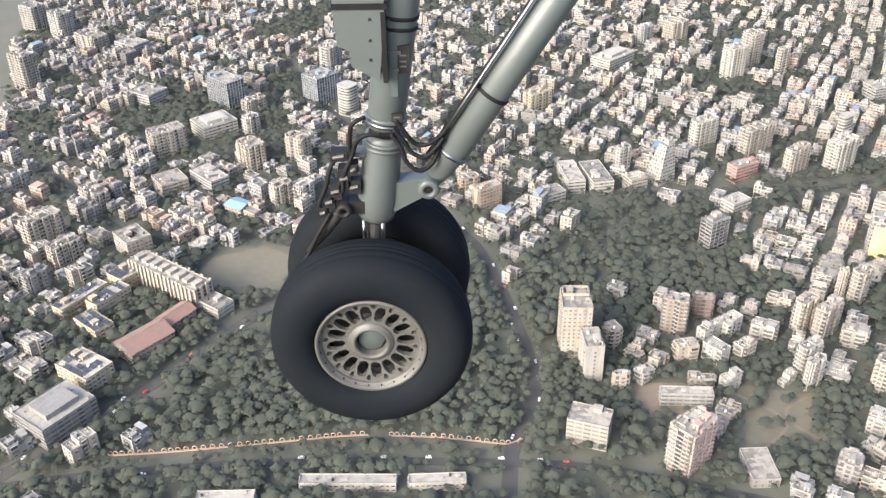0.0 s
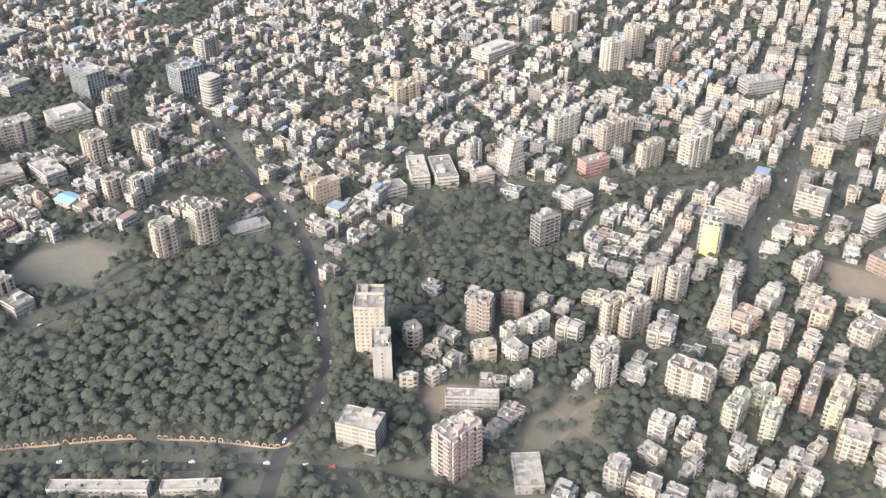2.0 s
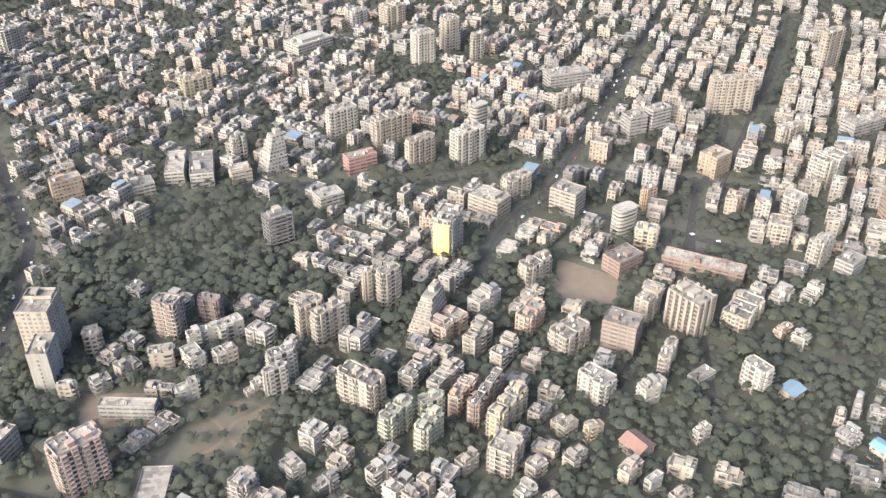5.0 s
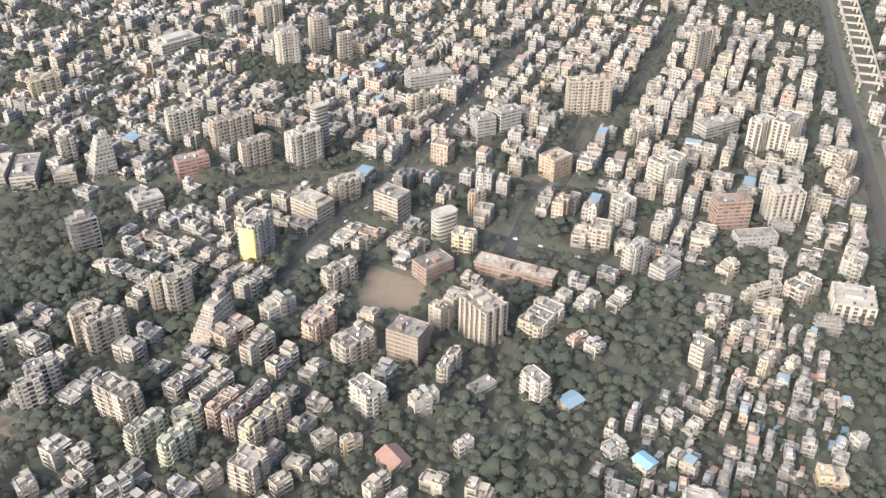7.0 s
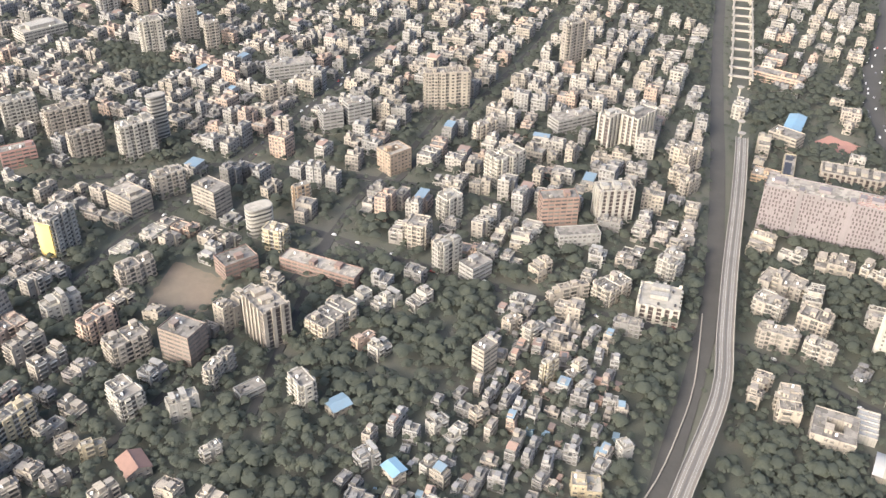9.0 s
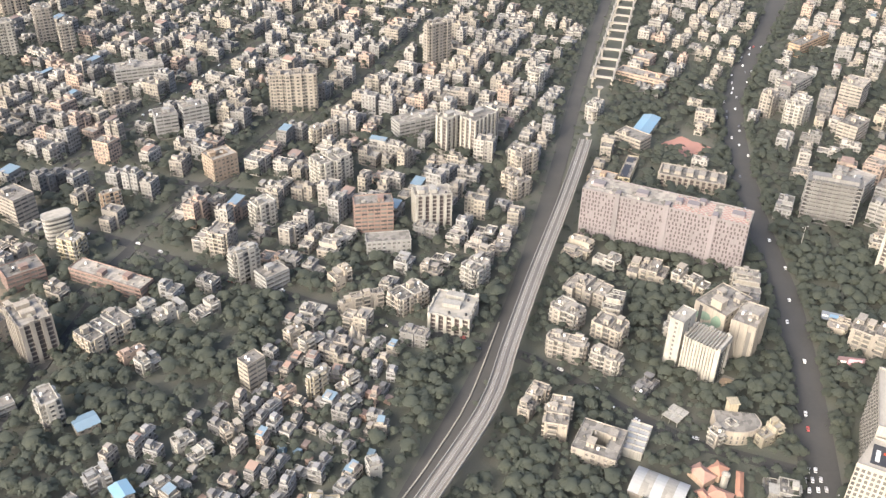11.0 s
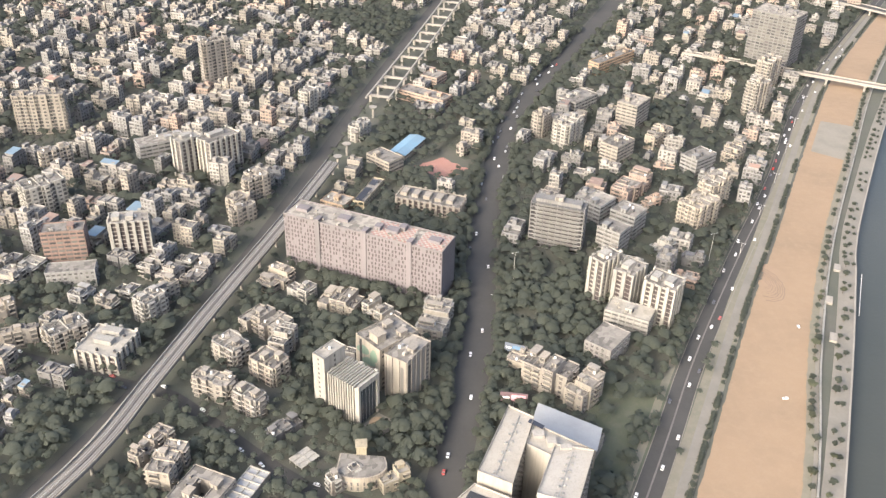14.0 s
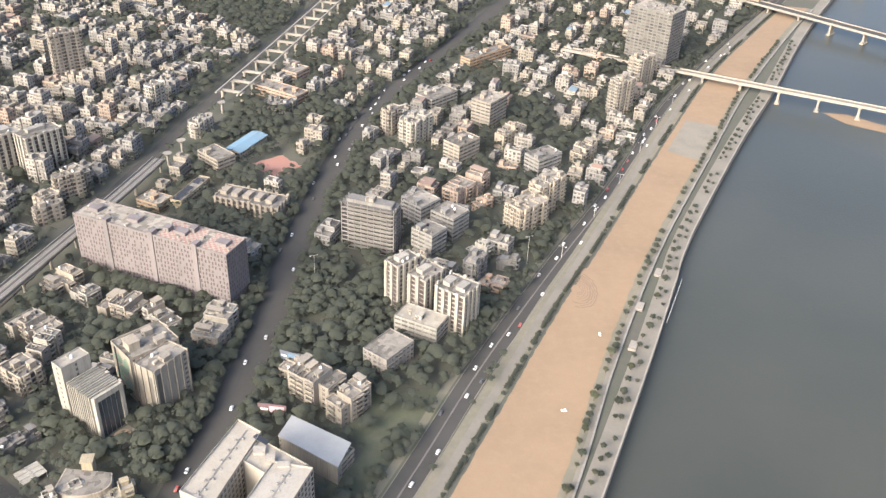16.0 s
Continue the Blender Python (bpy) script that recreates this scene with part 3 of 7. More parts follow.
        if kind == 'slot':
            for side in range(4):
                length = side_len(side, rect)
                n = max(2, int(length / 4.4))
                for i in range(n + 1):
                    u = min(max(i * length / n, 0.35), length - 0.35)
                    slab_on(walls, side, rect, u - 0.35, u + 0.35, 0, h + 0.8, 0.0, 0.55)
                for k in range(floors):
                    for i in range(n):
                        if side in (2, 3) or (side == 1 and i == n - 1):
                            pane_on(panes, side, rect, (i + 0.3) * length / n, (i + 0.7) * length / n, k * FLOOR + 1, k * FLOOR + 2.3)
            pane_on(panes, 1, rect, 1.6, 4.2, 5, h - 2.5, 0.05)
            pane_on(panes, 0, rect, w - 4.0, w - 1.8, 4, h - 4, 0.05)
            for u in (0.25, 0.5, 0.75):
                part("roof_vent", Shape().box(x0 + w * u - 0.8, -0.7, h + 0.06, x0 + w * u + 0.8, 0.7, h + 1.2), STEEL, e)
        if kind == 'block':
            punched(walls, panes, rect, 0, floors, r, step=2.6, wide=1.3, high=1.3, shade=True)
            parapet(walls, x0 + 1, y0 + d * 0.55, x1 - 1, y1 - 1, h + 0.8, 2.2, 0.4)
        if kind == 'plain':
            punched(walls, panes, rect, 0, floors, r, step=9.0, wide=1.2, shade=False)
        if kind == 'solar':
            for i in range(max(1, int(w / 6.5))):
                for j in range(max(1, int(d / 4.6))):
                    px, py = x0 + 1 + i * 6.3, y0 + 0.9 + j * 4.4
                    if px + 5.4 < x1 and py + 3 < y1 and r.random() < 0.85:
                        s = Shape()
                        n = len(s.v)
                        s.v += [(px, py, h + 0.5), (px + 5.4, py, h + 0.5), (px + 5.4, py + 3, h + 1.3), (px, py + 3, h + 1.3), (px, py, h + 0.42), (px + 5.4, py, h + 0.42), (px + 5.4, py + 3, h + 1.22), (px, py + 3, h + 1.22)]
                        s.f += [(0, 1, 2, 3), (7, 6, 5, 4), (0, 4, 5, 1), (1, 5, 6, 2), (2, 6, 7, 3), (3, 7, 4, 0)]
                        s.box(px + 0.3, py + 2.6, h, px + 0.4, py + 2.7, h + 1.15).box(px + 5.0, py + 2.6, h, px + 5.1, py + 2.7, h + 1.15)
                        part("solar_panel", s, PANEL, e)
        if kind == 'arch':
            s = Shape()
            for i in range(12):
                z0, z1 = h * i / 12, h * (i + 1) / 12
                half = w * (0.12 + 0.16 * abs((i + 0.5) / 12 - 0.45) * 2)
                s.box(-half, y0 - 0.9, z0, half, y0 - 0.05, z1, False)
            part("arched_front", s, WALL['tan'], e, "tan waisted facade panel")
            s = Shape()
            for side in (-1, 1):
                s.box(side * w * 0.36 - w * 0.09, y0 - 0.4, 2, side * w * 0.36 + w * 0.09, y0 - 0.04, h - 2, False)
            part("facade_glass", s, GLASS, e)
        if kind not in ('concrete', 'band'):
            for _ in range(1 if w * d < 500 else 2):
                if w > 9 and d > 9:
                    stair_head(e, r.uniform(x0 + 3, x1 - 3), r.uniform(y0 + 3.2, y1 - 3.2), h + 0.06, wall, r, 4, 5, 2.8)
            for _ in range(r.choice((1, 2, 3))):
                tank(e, r.uniform(x0 + 1.8, x1 - 1.8), r.uniform(y0 + 1.8, y1 - 1.8), h + 0.06, r)
            for _ in range(int(w * d / 90)):
                a, b = r.uniform(x0 + 1, x1 - 2.5), r.uniform(y0 + 1, y1 - 2.5)
                deck.box(a, b, h + 0.06, a + r.uniform(0.8, 1.6), b + r.uniform(0.8, 1.6), h + r.uniform(0.7, 1.3), False)
        if kind == 'hall':
            walls.box(x0 + w * 0.2, y0 + d * 0.2, h, x1 - w * 0.2, y1 - d * 0.2, h + 3.5, False)
    elif kind in ('fin', 'fins'):
        walls.box(x0, y0, 0, x1, y1, h, False)
        parapet(walls, *rect, h, 1.0)
        deck.box(x0 + 0.22, y0 + 0.22, h, x1 - 0.22, y1 - 0.22, h + 0.06, False)
        for side in (range(4) if kind == 'fin' else (2, 3)):
            length = side_len(side, rect)
            n = max(2, int(length / 4.4))
            for i in range(n):
                a, pitch = i * length / n, length / n
                pane_on(panes, side, rect, a + pitch * 0.42, a + pitch * 0.98, 1.5, h - 0.4)
                for k in range(1, floors):
                    slab_on(walls, side, rect, a + pitch * 0.42, a + pitch * 0.98, k * FLOOR - 0.25, k * FLOOR + (0.15 if i % 2 else 0.7), 0.0, 0.2)
                slab_on(walls, side, rect, a, a + pitch * 0.42, 0, h + r.choice((0.6, 1.0, 1.0, 2.2)), 0.0, 1.1)
        if kind == 'fins':
            for i in range(11):
                u = x0 + (i + 0.5) * w / 11.5
                part("roof_fin", Shape().box(u - 0.32, y0 - 0.9, h + 1.0, u + 0.32, y1 + 0.3, h + 2.0, False).box(u - 0.32, y0 - 0.9, 0, u + 0.32, y0, h + 1.0, False), wall, e)
            # one tall glass front in a deep white frame
            for a, b, z0, z1 in ((0, 1.6, 0, h + 2), (d - 1.6, d, 0, h + 2), (1.6, d - 1.6, h - 1.2, h + 2)):
                slab_on(walls, 1, rect, a, b, z0, z1, 0.0, 1.5)
            part("glass_front", Shape().box(x1 + 0.02, y0 + 1.6, 0, x1 + 0.25, y1 - 1.6, h - 1.2), FACADE_GLASS, e, "large dark glass front")
            for i in range(1, 5):
                v = y0 + 1.6 + (d - 3.2) * i / 5
                part("mullion", Shape().box(x1 + 0.25, v - 0.06, 0, x1 + 0.33, v + 0.06, h - 1.2), STEEL, e)
        else:
            for i in range(max(1, int(w / 9))):
                part("roof_room", Shape().box(x0 + 2 + i * 9, -d * 0.25, h, min(x1 - 1, x0 + 7 + i * 9), d * 0.2, h + 2.8, False), wall, e)
            for _ in range(3):
                tank(e, r.uniform(x0 + 1.8, x1 - 1.8), r.uniform(y0 + 1.8, y1 - 1.8), h + 0.06, r)
    elif kind == 'step':
        # floors that step back from the front, each with its own terrace
        for k in range(floors):
            q = k / floors
            sx = 1 - 0.62 * max(0, q - 0.15)
            t = Shape().box(x0 * sx, y0 + d * 0.55 * q, k * FLOOR, x1 * sx, y1, (k + 1) * FLOOR, False)
            tier = (x0 * sx, y0 + d * 0.55 * q, x1 * sx, y1)
            slab = Shape()
            for side in range(4):
                slab_on(t, side, tier, 0, side_len(side, tier), k * FLOOR - 0.1, k * FLOOR + 0.9, 0.0, 0.5)
            punched(t, panes, tier, k * FLOOR, 1, r, step=2.6, shade=False, wide=1.9)
            part("tier", t, wall, e)
        t = 1 - 0.62 * 0.85
        walls.box(x0 * t * 0.6, y1 - d * 0.3, h, x1 * t * 0.6, y1 - 1, h + 4, False)
        deck.box(x0 * t, y0 + d * 0.55, h, x1 * t, y1, h + 0.06, False)
        tank(e, 0, y1 - 1 - d * 0.1, h + 4, r)
    elif kind == 'frame':
        for k in range(floors + 1):
            part("floor_slab", Shape().box(x0, y0, k * FLOOR - 0.25, x1, y1, k * FLOOR), wall, e)
        nx, ny = max(2, int(w / 4.2)), max(2, int(d / 4.2))
        for i in range(nx + 1):
            for j in range(ny + 1):
                if i in (0, nx) or j in (0, ny):
                    px, py = x0 + 0.3 + (w - 0.6) * i / nx, y0 + 0.3 + (d - 0.6) * j / ny
                    part("column", Shape().box(px - 0.28, py - 0.28, 0, px + 0.28, py + 0.28, h + 1.2), wall, e)
        walls.box(x0 + 3, y0 + 3, 0, x1 - 3, y1 - 3, h + 2.5, False)
        for k in range(floors):
            rail = Shape()
            for side in range(4):
                slab_on(rail, side, rect, 0, side_len(side, rect), k * FLOOR, k * FLOOR + 0.8, -0.3, -0.12)
            part("floor_parapet", rail, wall, e)
        deck.box(-3, -3, h + 2.5, 3, 3, h + 5, False)
    elif kind in ('shed', 'tile'):
        walls.box(x0, y0, 0, x1, y1, h, False)
        punched(walls, panes, rect, 0, floors, r)
        o, rise = 0.7, min(w, d) * (0.12 if kind == 'shed' else 0.24)
        long_x = w >= d
        s = Shape()
        for lift, flip in ((0.0, False), (0.16, True)):
            z = h + lift + 0.02
            if long_x:
                pts = [(x0 - o, y0 - o, z), (x1 + o, y0 - o, z), (x1 + o, y1 + o, z), (x0 - o, y1 + o, z), (x0 - o, 0, z + rise), (x1 + o, 0, z + rise)]
                fs = [(0, 1, 5, 4), (2, 3, 4, 5)]
            else:
                pts = [(x0 - o, y0 - o, z), (x1 + o, y0 - o, z), (x1 + o, y1 + o, z), (x0 - o, y1 + o, z), (0, y0 - o, z + rise), (0, y1 + o, z + rise)]
                fs = [(0, 4, 5, 3), (1, 2, 5, 4)]
            n = len(s.v)
            s.v += pts
            s.f += [tuple(n + i for i in (f if flip else reversed(f))) for f in fs]
        s.f += [(0, 1, 7, 6), (1, 2, 8, 7), (2, 3, 9, 8), (3, 0, 6, 9)]
        if long_x:
            walls.f += [(len(walls.v), len(walls.v) + 1, len(walls.v) + 2), (len(walls.v) + 3, len(walls.v) + 4, len(walls.v) + 5)]
            walls.v += [(x0, y0, h), (x0, 0, h + rise), (x0, y1, h), (x1, y0, h), (x1, y1, h), (x1, 0, h + rise)]
        part("roof", s, TILE if kind == 'tile' else SHEET_BLUE, e, "red clay tiles" if kind == 'tile' else "blue corrugated sheet")
        if kind == 'tile':
            ridge = Shape()
            if long_x:
                ridge.box(x0 - o, -0.25, h + rise + 0.1, x1 + o, 0.25, h + rise + 0.34)
            else:
                ridge.box(-0.25, y0 - o, h + rise + 0.1, 0.25, y1 + o, h + rise + 0.34)
            part("ridge", ridge, TILE, e)
    elif kind == 'canopy':
        for i in range(3):
            for j in range(3):
                walls.round(x0 + 0.4 + (w - 0.8) * i / 2, y0 + 0.4 + (d - 0.8) * j / 2, 0, h, 0.15, 6)
        walls.box(x0, y0, h, x1, y1, h + 0.3)
        for i in range(1, 3):
            walls.box(x0 + w * i / 3 - 0.3, y0, h + 0.3, x0 + w * i / 3 + 0.3, y1, h + 0.6, False)
        walls.box(x0, -0.3, h + 0.3, x1, 0.3, h + 0.62, False)
    if rims.v and trim is not wall:
        part("parapet", rims, WALL['white'], e, "white parapets and low walls on the roof", kind="stuff")
    elif rims.v:
        n = len(walls.v)
        walls.v += rims.v
        walls.f += [tuple(n + i for i in f) for f in rims.f]
    if walls.v:
        part("shell", walls, wall, e)
    for shape, name, material in ((balconies, "balcony_tier", trim), (panes, "storey_glazing", SLAB_GLASS if kind in ('slab', 'fin') else GLASS)):
        if shape.v and own and y < 580:
            for row in storeys(shape):
                part(name, row, material, e, kind="stuff")
        elif shape.v:
            part("balcony_front" if name[0] == "b" else "glazing", shape, material, e, kind="stuff")
    if deck.v:
        part("roof_deck", deck, deck_mat, e)
    return e


# ---- ground, river and banks ----
def strip(points, width, z0, z1, shape=None):
    """A ribbon with thickness along a polyline."""
    s = shape or Shape()
    p = [Vector(q).to_2d() for q in points]
    n = len(s.v)
    for i, q in enumerate(p):
        a = (p[min(i + 1, len(p) - 1)] - p[max(i - 1, 0)]).normalized()
        side = Vector((-a.y, a.x)) * width / 2
        for z in (z0, z1):
            s.v += [(*(q + side), z), (*(q - side), z)]
    for i in range(len(p) - 1):
        k = n + i * 4
        s.f += [(k + 3, k + 7, k + 6, k + 2), (k + 1, k + 5, k + 7, k + 3), (k + 4, k, k + 2, k + 6), (k, k + 4, k + 5, k + 1)]
    s.f += [(n, n + 1, n + 3, n + 2), (n + 4 * len(p) - 3, n + 4 * len(p) - 4, n + 4 * len(p) - 2, n + 4 * len(p) - 1)]
    return s


def smooth(points, step=12.0):
    """A polyline with its corners rounded off."""
    p = [Vector(q) for q in points]
    out = []
    for i in range(len(p) - 1):
        a, b, c, d = p[max(i - 1, 0)], p[i], p[i + 1], p[min(i + 2, len(p) - 1)]
        n = max(1, int((c - b).length / step))
        for k in range(n):
            t = k / n
            out.append(0.5 * (2 * b + (c - a) * t + (2 * a - 5 * b + 4 * c - d) * t * t + (3 * b - a - 3 * c + d) * t ** 3))
    return out + [p[-1]]


def offset(points, by):
    p = [Vector(q).to_2d() for q in points]
    out = []
    for i, q in enumerate(p):
        a = (p[min(i + 1, len(p) - 1)] - p[max(i - 1, 0)]).normalized()
        out.append(q + Vector((a.y, -a.x)) * by)
    return out


BANK = smooth([(760, -300), (1000, 200), (1117, 422), (1169, 521), (1206, 594), (1233, 646), (1330, 801), (1410, 920), (1537, 1116), (1800, 1480), (2600, 2600), (3600, 4200)], 25)
g = Shape()
edge = [(q.x, q.y) for q in BANK]
g.v += [(x, y, 0.0) for x, y in edge] + [(x, y, -9.0) for x, y in edge]
k = len(edge)
far = [(-6000, 4200), (-6000, -5000), (-1600, -5000)]
g.v += [(x, y, 0.0) for x, y in far]
g.f.append(tuple(range(k)) + (2 * k, 2 * k + 1, 2 * k + 2))
g.f += [(i, k + i, k + i + 1, i + 1) for i in range(k - 1)]
setting("ground", g, SOIL, "dusty grey-green town ground")
setting("water", Shape().quad((-6000, -6000, -6), (9000, -6000, -6), (9000, 9000, -6), (-6000, 9000, -6)), WATER, "still grey river water")

ROADS = []


def road(name, points, width, label, material=ASPHALT):
    pts = smooth(points)
    z = 0.08 + 0.03 * len(ROADS)
    ROADS.append(([(q.x, q.y) for q in pts], width))
    return setting(name, strip(pts, width, -0.3, z), material, label)


RIVER_ROAD = [(890, 200), (1015, 419), (1065, 509), (1128, 611), (1205, 730), (1305, 899), (1459, 1107), (1700, 1420)]
BIG_ROAD = [(872, 300), (903, 396), (938, 530), (960, 665), (1009, 853), (1103, 1035), (1240, 1300)]
TRACK = [(655, 290), (694, 361), (737, 436), (757, 492), (781, 560), (817, 657), (850, 752), (881, 852), (930, 1000), (1010, 1250)]
RAIL = [(668, 330), (703, 403), (738, 476), (771, 558), (822, 720), (854, 830), (905, 1000), (985, 1250)]
road("road_river", RIVER_ROAD, 14, "dark asphalt riverside road with traffic")
road("road_big", BIG_ROAD, 20, "broad dark asphalt avenue")
road("road_cross", [(380, 690), (440, 655), (503, 625), (556, 593), (651, 543), (740, 503), (766, 492), (828, 432), (852, 415), (905, 392)], 8, "asphalt cross street under the viaduct")
road("road_park", [(-190, 1040), (-150, 949), (-76, 798), (8, 646), (28, 598), (49, 499), (52, 441), (35, 392), (30, 330)], 9, "asphalt street along the park")
road("road_fence", [(-420, 352), (-256, 368), (-216, 375), (-105, 385), (33, 383), (96, 375), (180, 350)], 6.5, "asphalt street along the park wall")
road("road_left", [(-300, 340), (-259, 376), (-211, 432), (-176, 479), (-140, 529), (-100, 580)], 10, "asphalt street beside the school")
road("road_middle", [(620, 1160), (529, 948), (442, 746), (418, 693), (380, 640), (350, 560)], 9, "busy asphalt street between blocks")
road("road_row", [(120, 705), (249, 707), (330, 710), (430, 728), (565, 697), (690, 640)], 7, "asphalt street between blocks")
road("lane_one", [(300, 350), (383, 381), (451, 493), (488, 557), (520, 640)], 5, "narrow lane between houses")
road("lane_two", [(-420, 800), (-336, 725), (-301, 678), (-262, 640), (-225, 560)], 6, "street between blocks")
road("lane_three", [(560, 700), (620, 820), (700, 980), (760, 1120)], 6, "street between blocks")
road("lane_four", [(480, 430), (520, 640), (575, 760), (640, 930)], 5.5, "street between blocks")
road("road_viaduct", RAIL, 12, "dark asphalt road beside the viaduct")

# riverside: footway, hedge, sand, walk with trees, lower promenade
SAND_L = [(944, 250), (1037, 413), (1117, 555), (1163, 631), (1263, 801), (1360, 957), (1480, 1117), (1530, 1180)]
SAND_R = [(1000, 240), (1088, 410), (1135, 510), (1198, 630), (1278, 763), (1379, 927), (1506, 1108), (1556, 1172)]
s = Shape()
sl, sr = smooth(SAND_L, 3.5), smooth(SAND_R, 3.5)
n = 260
for i in range(n):
    a = sl[min(len(sl) - 1, int(i * len(sl) / n))], sl[min(len(sl) - 1, int((i + 1) * len(sl) / n))]
    b = sr[min(len(sr) - 1, int(i * len(sr) / n))], sr[min(len(sr) - 1, int((i + 1) * len(sr) / n))]
    wave = [noise.noise((q.x / 4, q.y / 4, c)) * 1.1 for q, c in ((a[0], 1.0), (a[1], 1.0), (b[0], 5.0), (b[1], 5.0))]
    s.quad((a[0].x + wave[0], a[0].y, 0.15), (b[0].x + wave[2], b[0].y, 0.15), (b[1].x + wave[3], b[1].y, 0.15), (a[1].x + wave[1], a[1].y, 0.15))
setting("sand_field", s, SAND, "long strip of levelled ochre sand")
setting("grey_patch", Shape().quad((1257, 781, 0.2), (1278, 763, 0.2), (1321, 829, 0.2), (1294, 843, 0.2)), PAVING, "grey paved yard on the sand strip")
HEDGE_LINE = offset(smooth(SAND_L), -3.5)
setting("verge_road", strip(offset(smooth(SAND_L), -8.5), 13, -0.3, 0.14), VERGE, "dusty brown verge beside the riverside road")
setting("footway", strip(offset(smooth(SAND_L), -7.6), 5, -0.3, 0.22), PAVING, "pale footway beside the riverside road")
WALK = offset(smooth(SAND_R), 3)
setting("verge", strip(WALK, 7, -0.3, 0.12), VERGE, "dusty verge with small trees beside the sand")
setting("pavement", strip(offset(smooth(SAND_R), 5.6), 2.2, -0.3, 0.26), PAVING, "paved riverside walk")
WALL_LINE = offset(smooth(SAND_R), 7.4)
setting("river_wall", strip(WALL_LINE, 1.1, -6, 1.3), WALL['white'], "long white riverside wall")
LOWER = offset(BANK, -5.4)
setting("lower_promenade", strip([q for q in LOWER if 150 < q.y < 1500], 10.6, -0.3, 0.24), PAVING, "grey lower promenade by the water")
setting("quay_edge", strip([q for q in BANK if 150 < q.y < 1600], 1.0, -8, 0.5), CONCRETE, "concrete quay edge")


def patch(name, points, material, label, z=0.06):
    # a ragged edge, finer than the corners given
    ring = []
    for (ax, ay), (bx, by) in zip(points, points[1:] + points[:1]):
        n = max(2, int(math.hypot(bx - ax, by - ay) / 3))
        for i in range(n):
            x, y = ax + (bx - ax) * i / n, ay + (by - ay) * i / n
            ring.append((x + 3.2 * noise.noise((x / 6, y / 6, 1.0)), y + 3.2 * noise.noise((x / 6, y / 6, 8.0))))
    s = Shape()
    s.v += [(x, y, z) for x, y in ring]
    s.f.append(tuple(range(len(ring))))
    OPEN.append(points)
    return setting(name, s, material, label)


OPEN = []
patch("playing_field", [(-196, 566), (-124, 552), (-116, 606), (-150, 624), (-188, 606)], GRASS_FIELD, "worn brown playing field")
patch("bare_plot", [(401, 538), (438, 528), (452, 566), (411, 590)], BARE, "bare brown building plot")
patch("bare_plot", [(171, 388), (218, 392), (232, 440), (182, 447)], GRASS_FIELD, "bare brown plot with tracks")
SPARSE = [OPEN.pop()]
for k, line in enumerate(([(178, 441), (196, 425), (206, 412), (221, 396)], [(182, 392), (200, 409), (206, 426), (222, 437)])):
    setting("wheel_track", strip(smooth(line, 3), 2.2, -0.1, 0.1 + 0.01 * k), BARE, "bare worn track across the plot")
patch("dug_plot", [(108, 452), (150, 452), (158, 425), (120, 420)], BARE, "brown building pit beside blocks")
patch("red_court", [(915, 765), (934, 741), (959, 755), (940, 780)], CLAY, "red sports court")
s = Shape()
s.v += [(1437, 872, -5.8), (1448, 846, -5.8), (1475, 826, -5.8), (1560, 790, -5.8), (1570, 812, -5.8), (1483, 842, -5.8), (1459, 867, -5.8)]
s.f.append(tuple(range(7)))
setting("sand_bar", s, SAND, "low sand bar in the river")

setting("road_wall", strip(smooth([(754, 524), (731, 459), (711, 419), (692, 387), (673, 362)]), 0.7, 0, 1.2), CONCRETE, "pale low wall beside the viaduct road")
setting("verge_left", strip(offset(smooth(RIVER_ROAD), -10.6), 4.4, -0.3, 0.07), VERGE, "dusty brown verge under the road trees")
patch("scrub_ground", [(981, 489), (1052, 490), (1012, 415), (974, 417), (996, 446)], SCRUB, "rough grassy ground between hall and road", 0.05)
OPEN.pop()

# ---- viaduct and bridges ----
DECK = surface("viaduct_deck", (0.19, 0.17, 0.145), (0.125, 0.113, 0.098), rough=0.9, big=0.05, fine=0.7, spread=0.1)
TRACK_BED = surface("track_slab_concrete", (0.25, 0.23, 0.198), (0.165, 0.15, 0.13), rough=0.9, big=0.05, fine=0.7, spread=0.1)
viaduct = tagged(new("viaduct"), "concrete metro viaduct with two tracks on piers", "viaduct")
deck_line = [q for q in smooth(TRACK) if q.y < 758]
part("deck", strip(deck_line, 10.2, 10.4, 11.6), DECK, viaduct)
for side in (-4.9, 4.9):
    part("parapet", strip(offset(deck_line, side), 0.45, 11.6, 12.7), CONCRETE, viaduct)
for side in (-2.2, 2.2):
    part("track_bed", strip(offset(deck_line, side), 2.5, 11.6, 11.78), TRACK_BED, viaduct)
part("walkway", strip(deck_line, 0.8, 11.6, 12.0), BALLAST, viaduct, "dark cable walkway between the tracks")
for side in (-2.9, -1.5, 1.5, 2.9):
    part("rail", strip(offset(deck_line, side), 0.14, 11.78, 11.95), STEEL, viaduct)
run = 0.0
for i in range(1, len(deck_line)):
    run += (deck_line[i] - deck_line[i - 1]).length
    if run > 26:
        run = 0
        q, a = deck_line[i], deck_line[i] - deck_line[i - 1]
        m = pose(q.x, q.y, 0, 0, 0, math.degrees(math.atan2(a.y, a.x)))
        part("pier", Shape().round(0, 0, 0, 8.6, 0.95, 12).box(-1.1, -3.2, 8.6, 1.1, 3.2, 10.4), CONCRETE, viaduct, at=m)
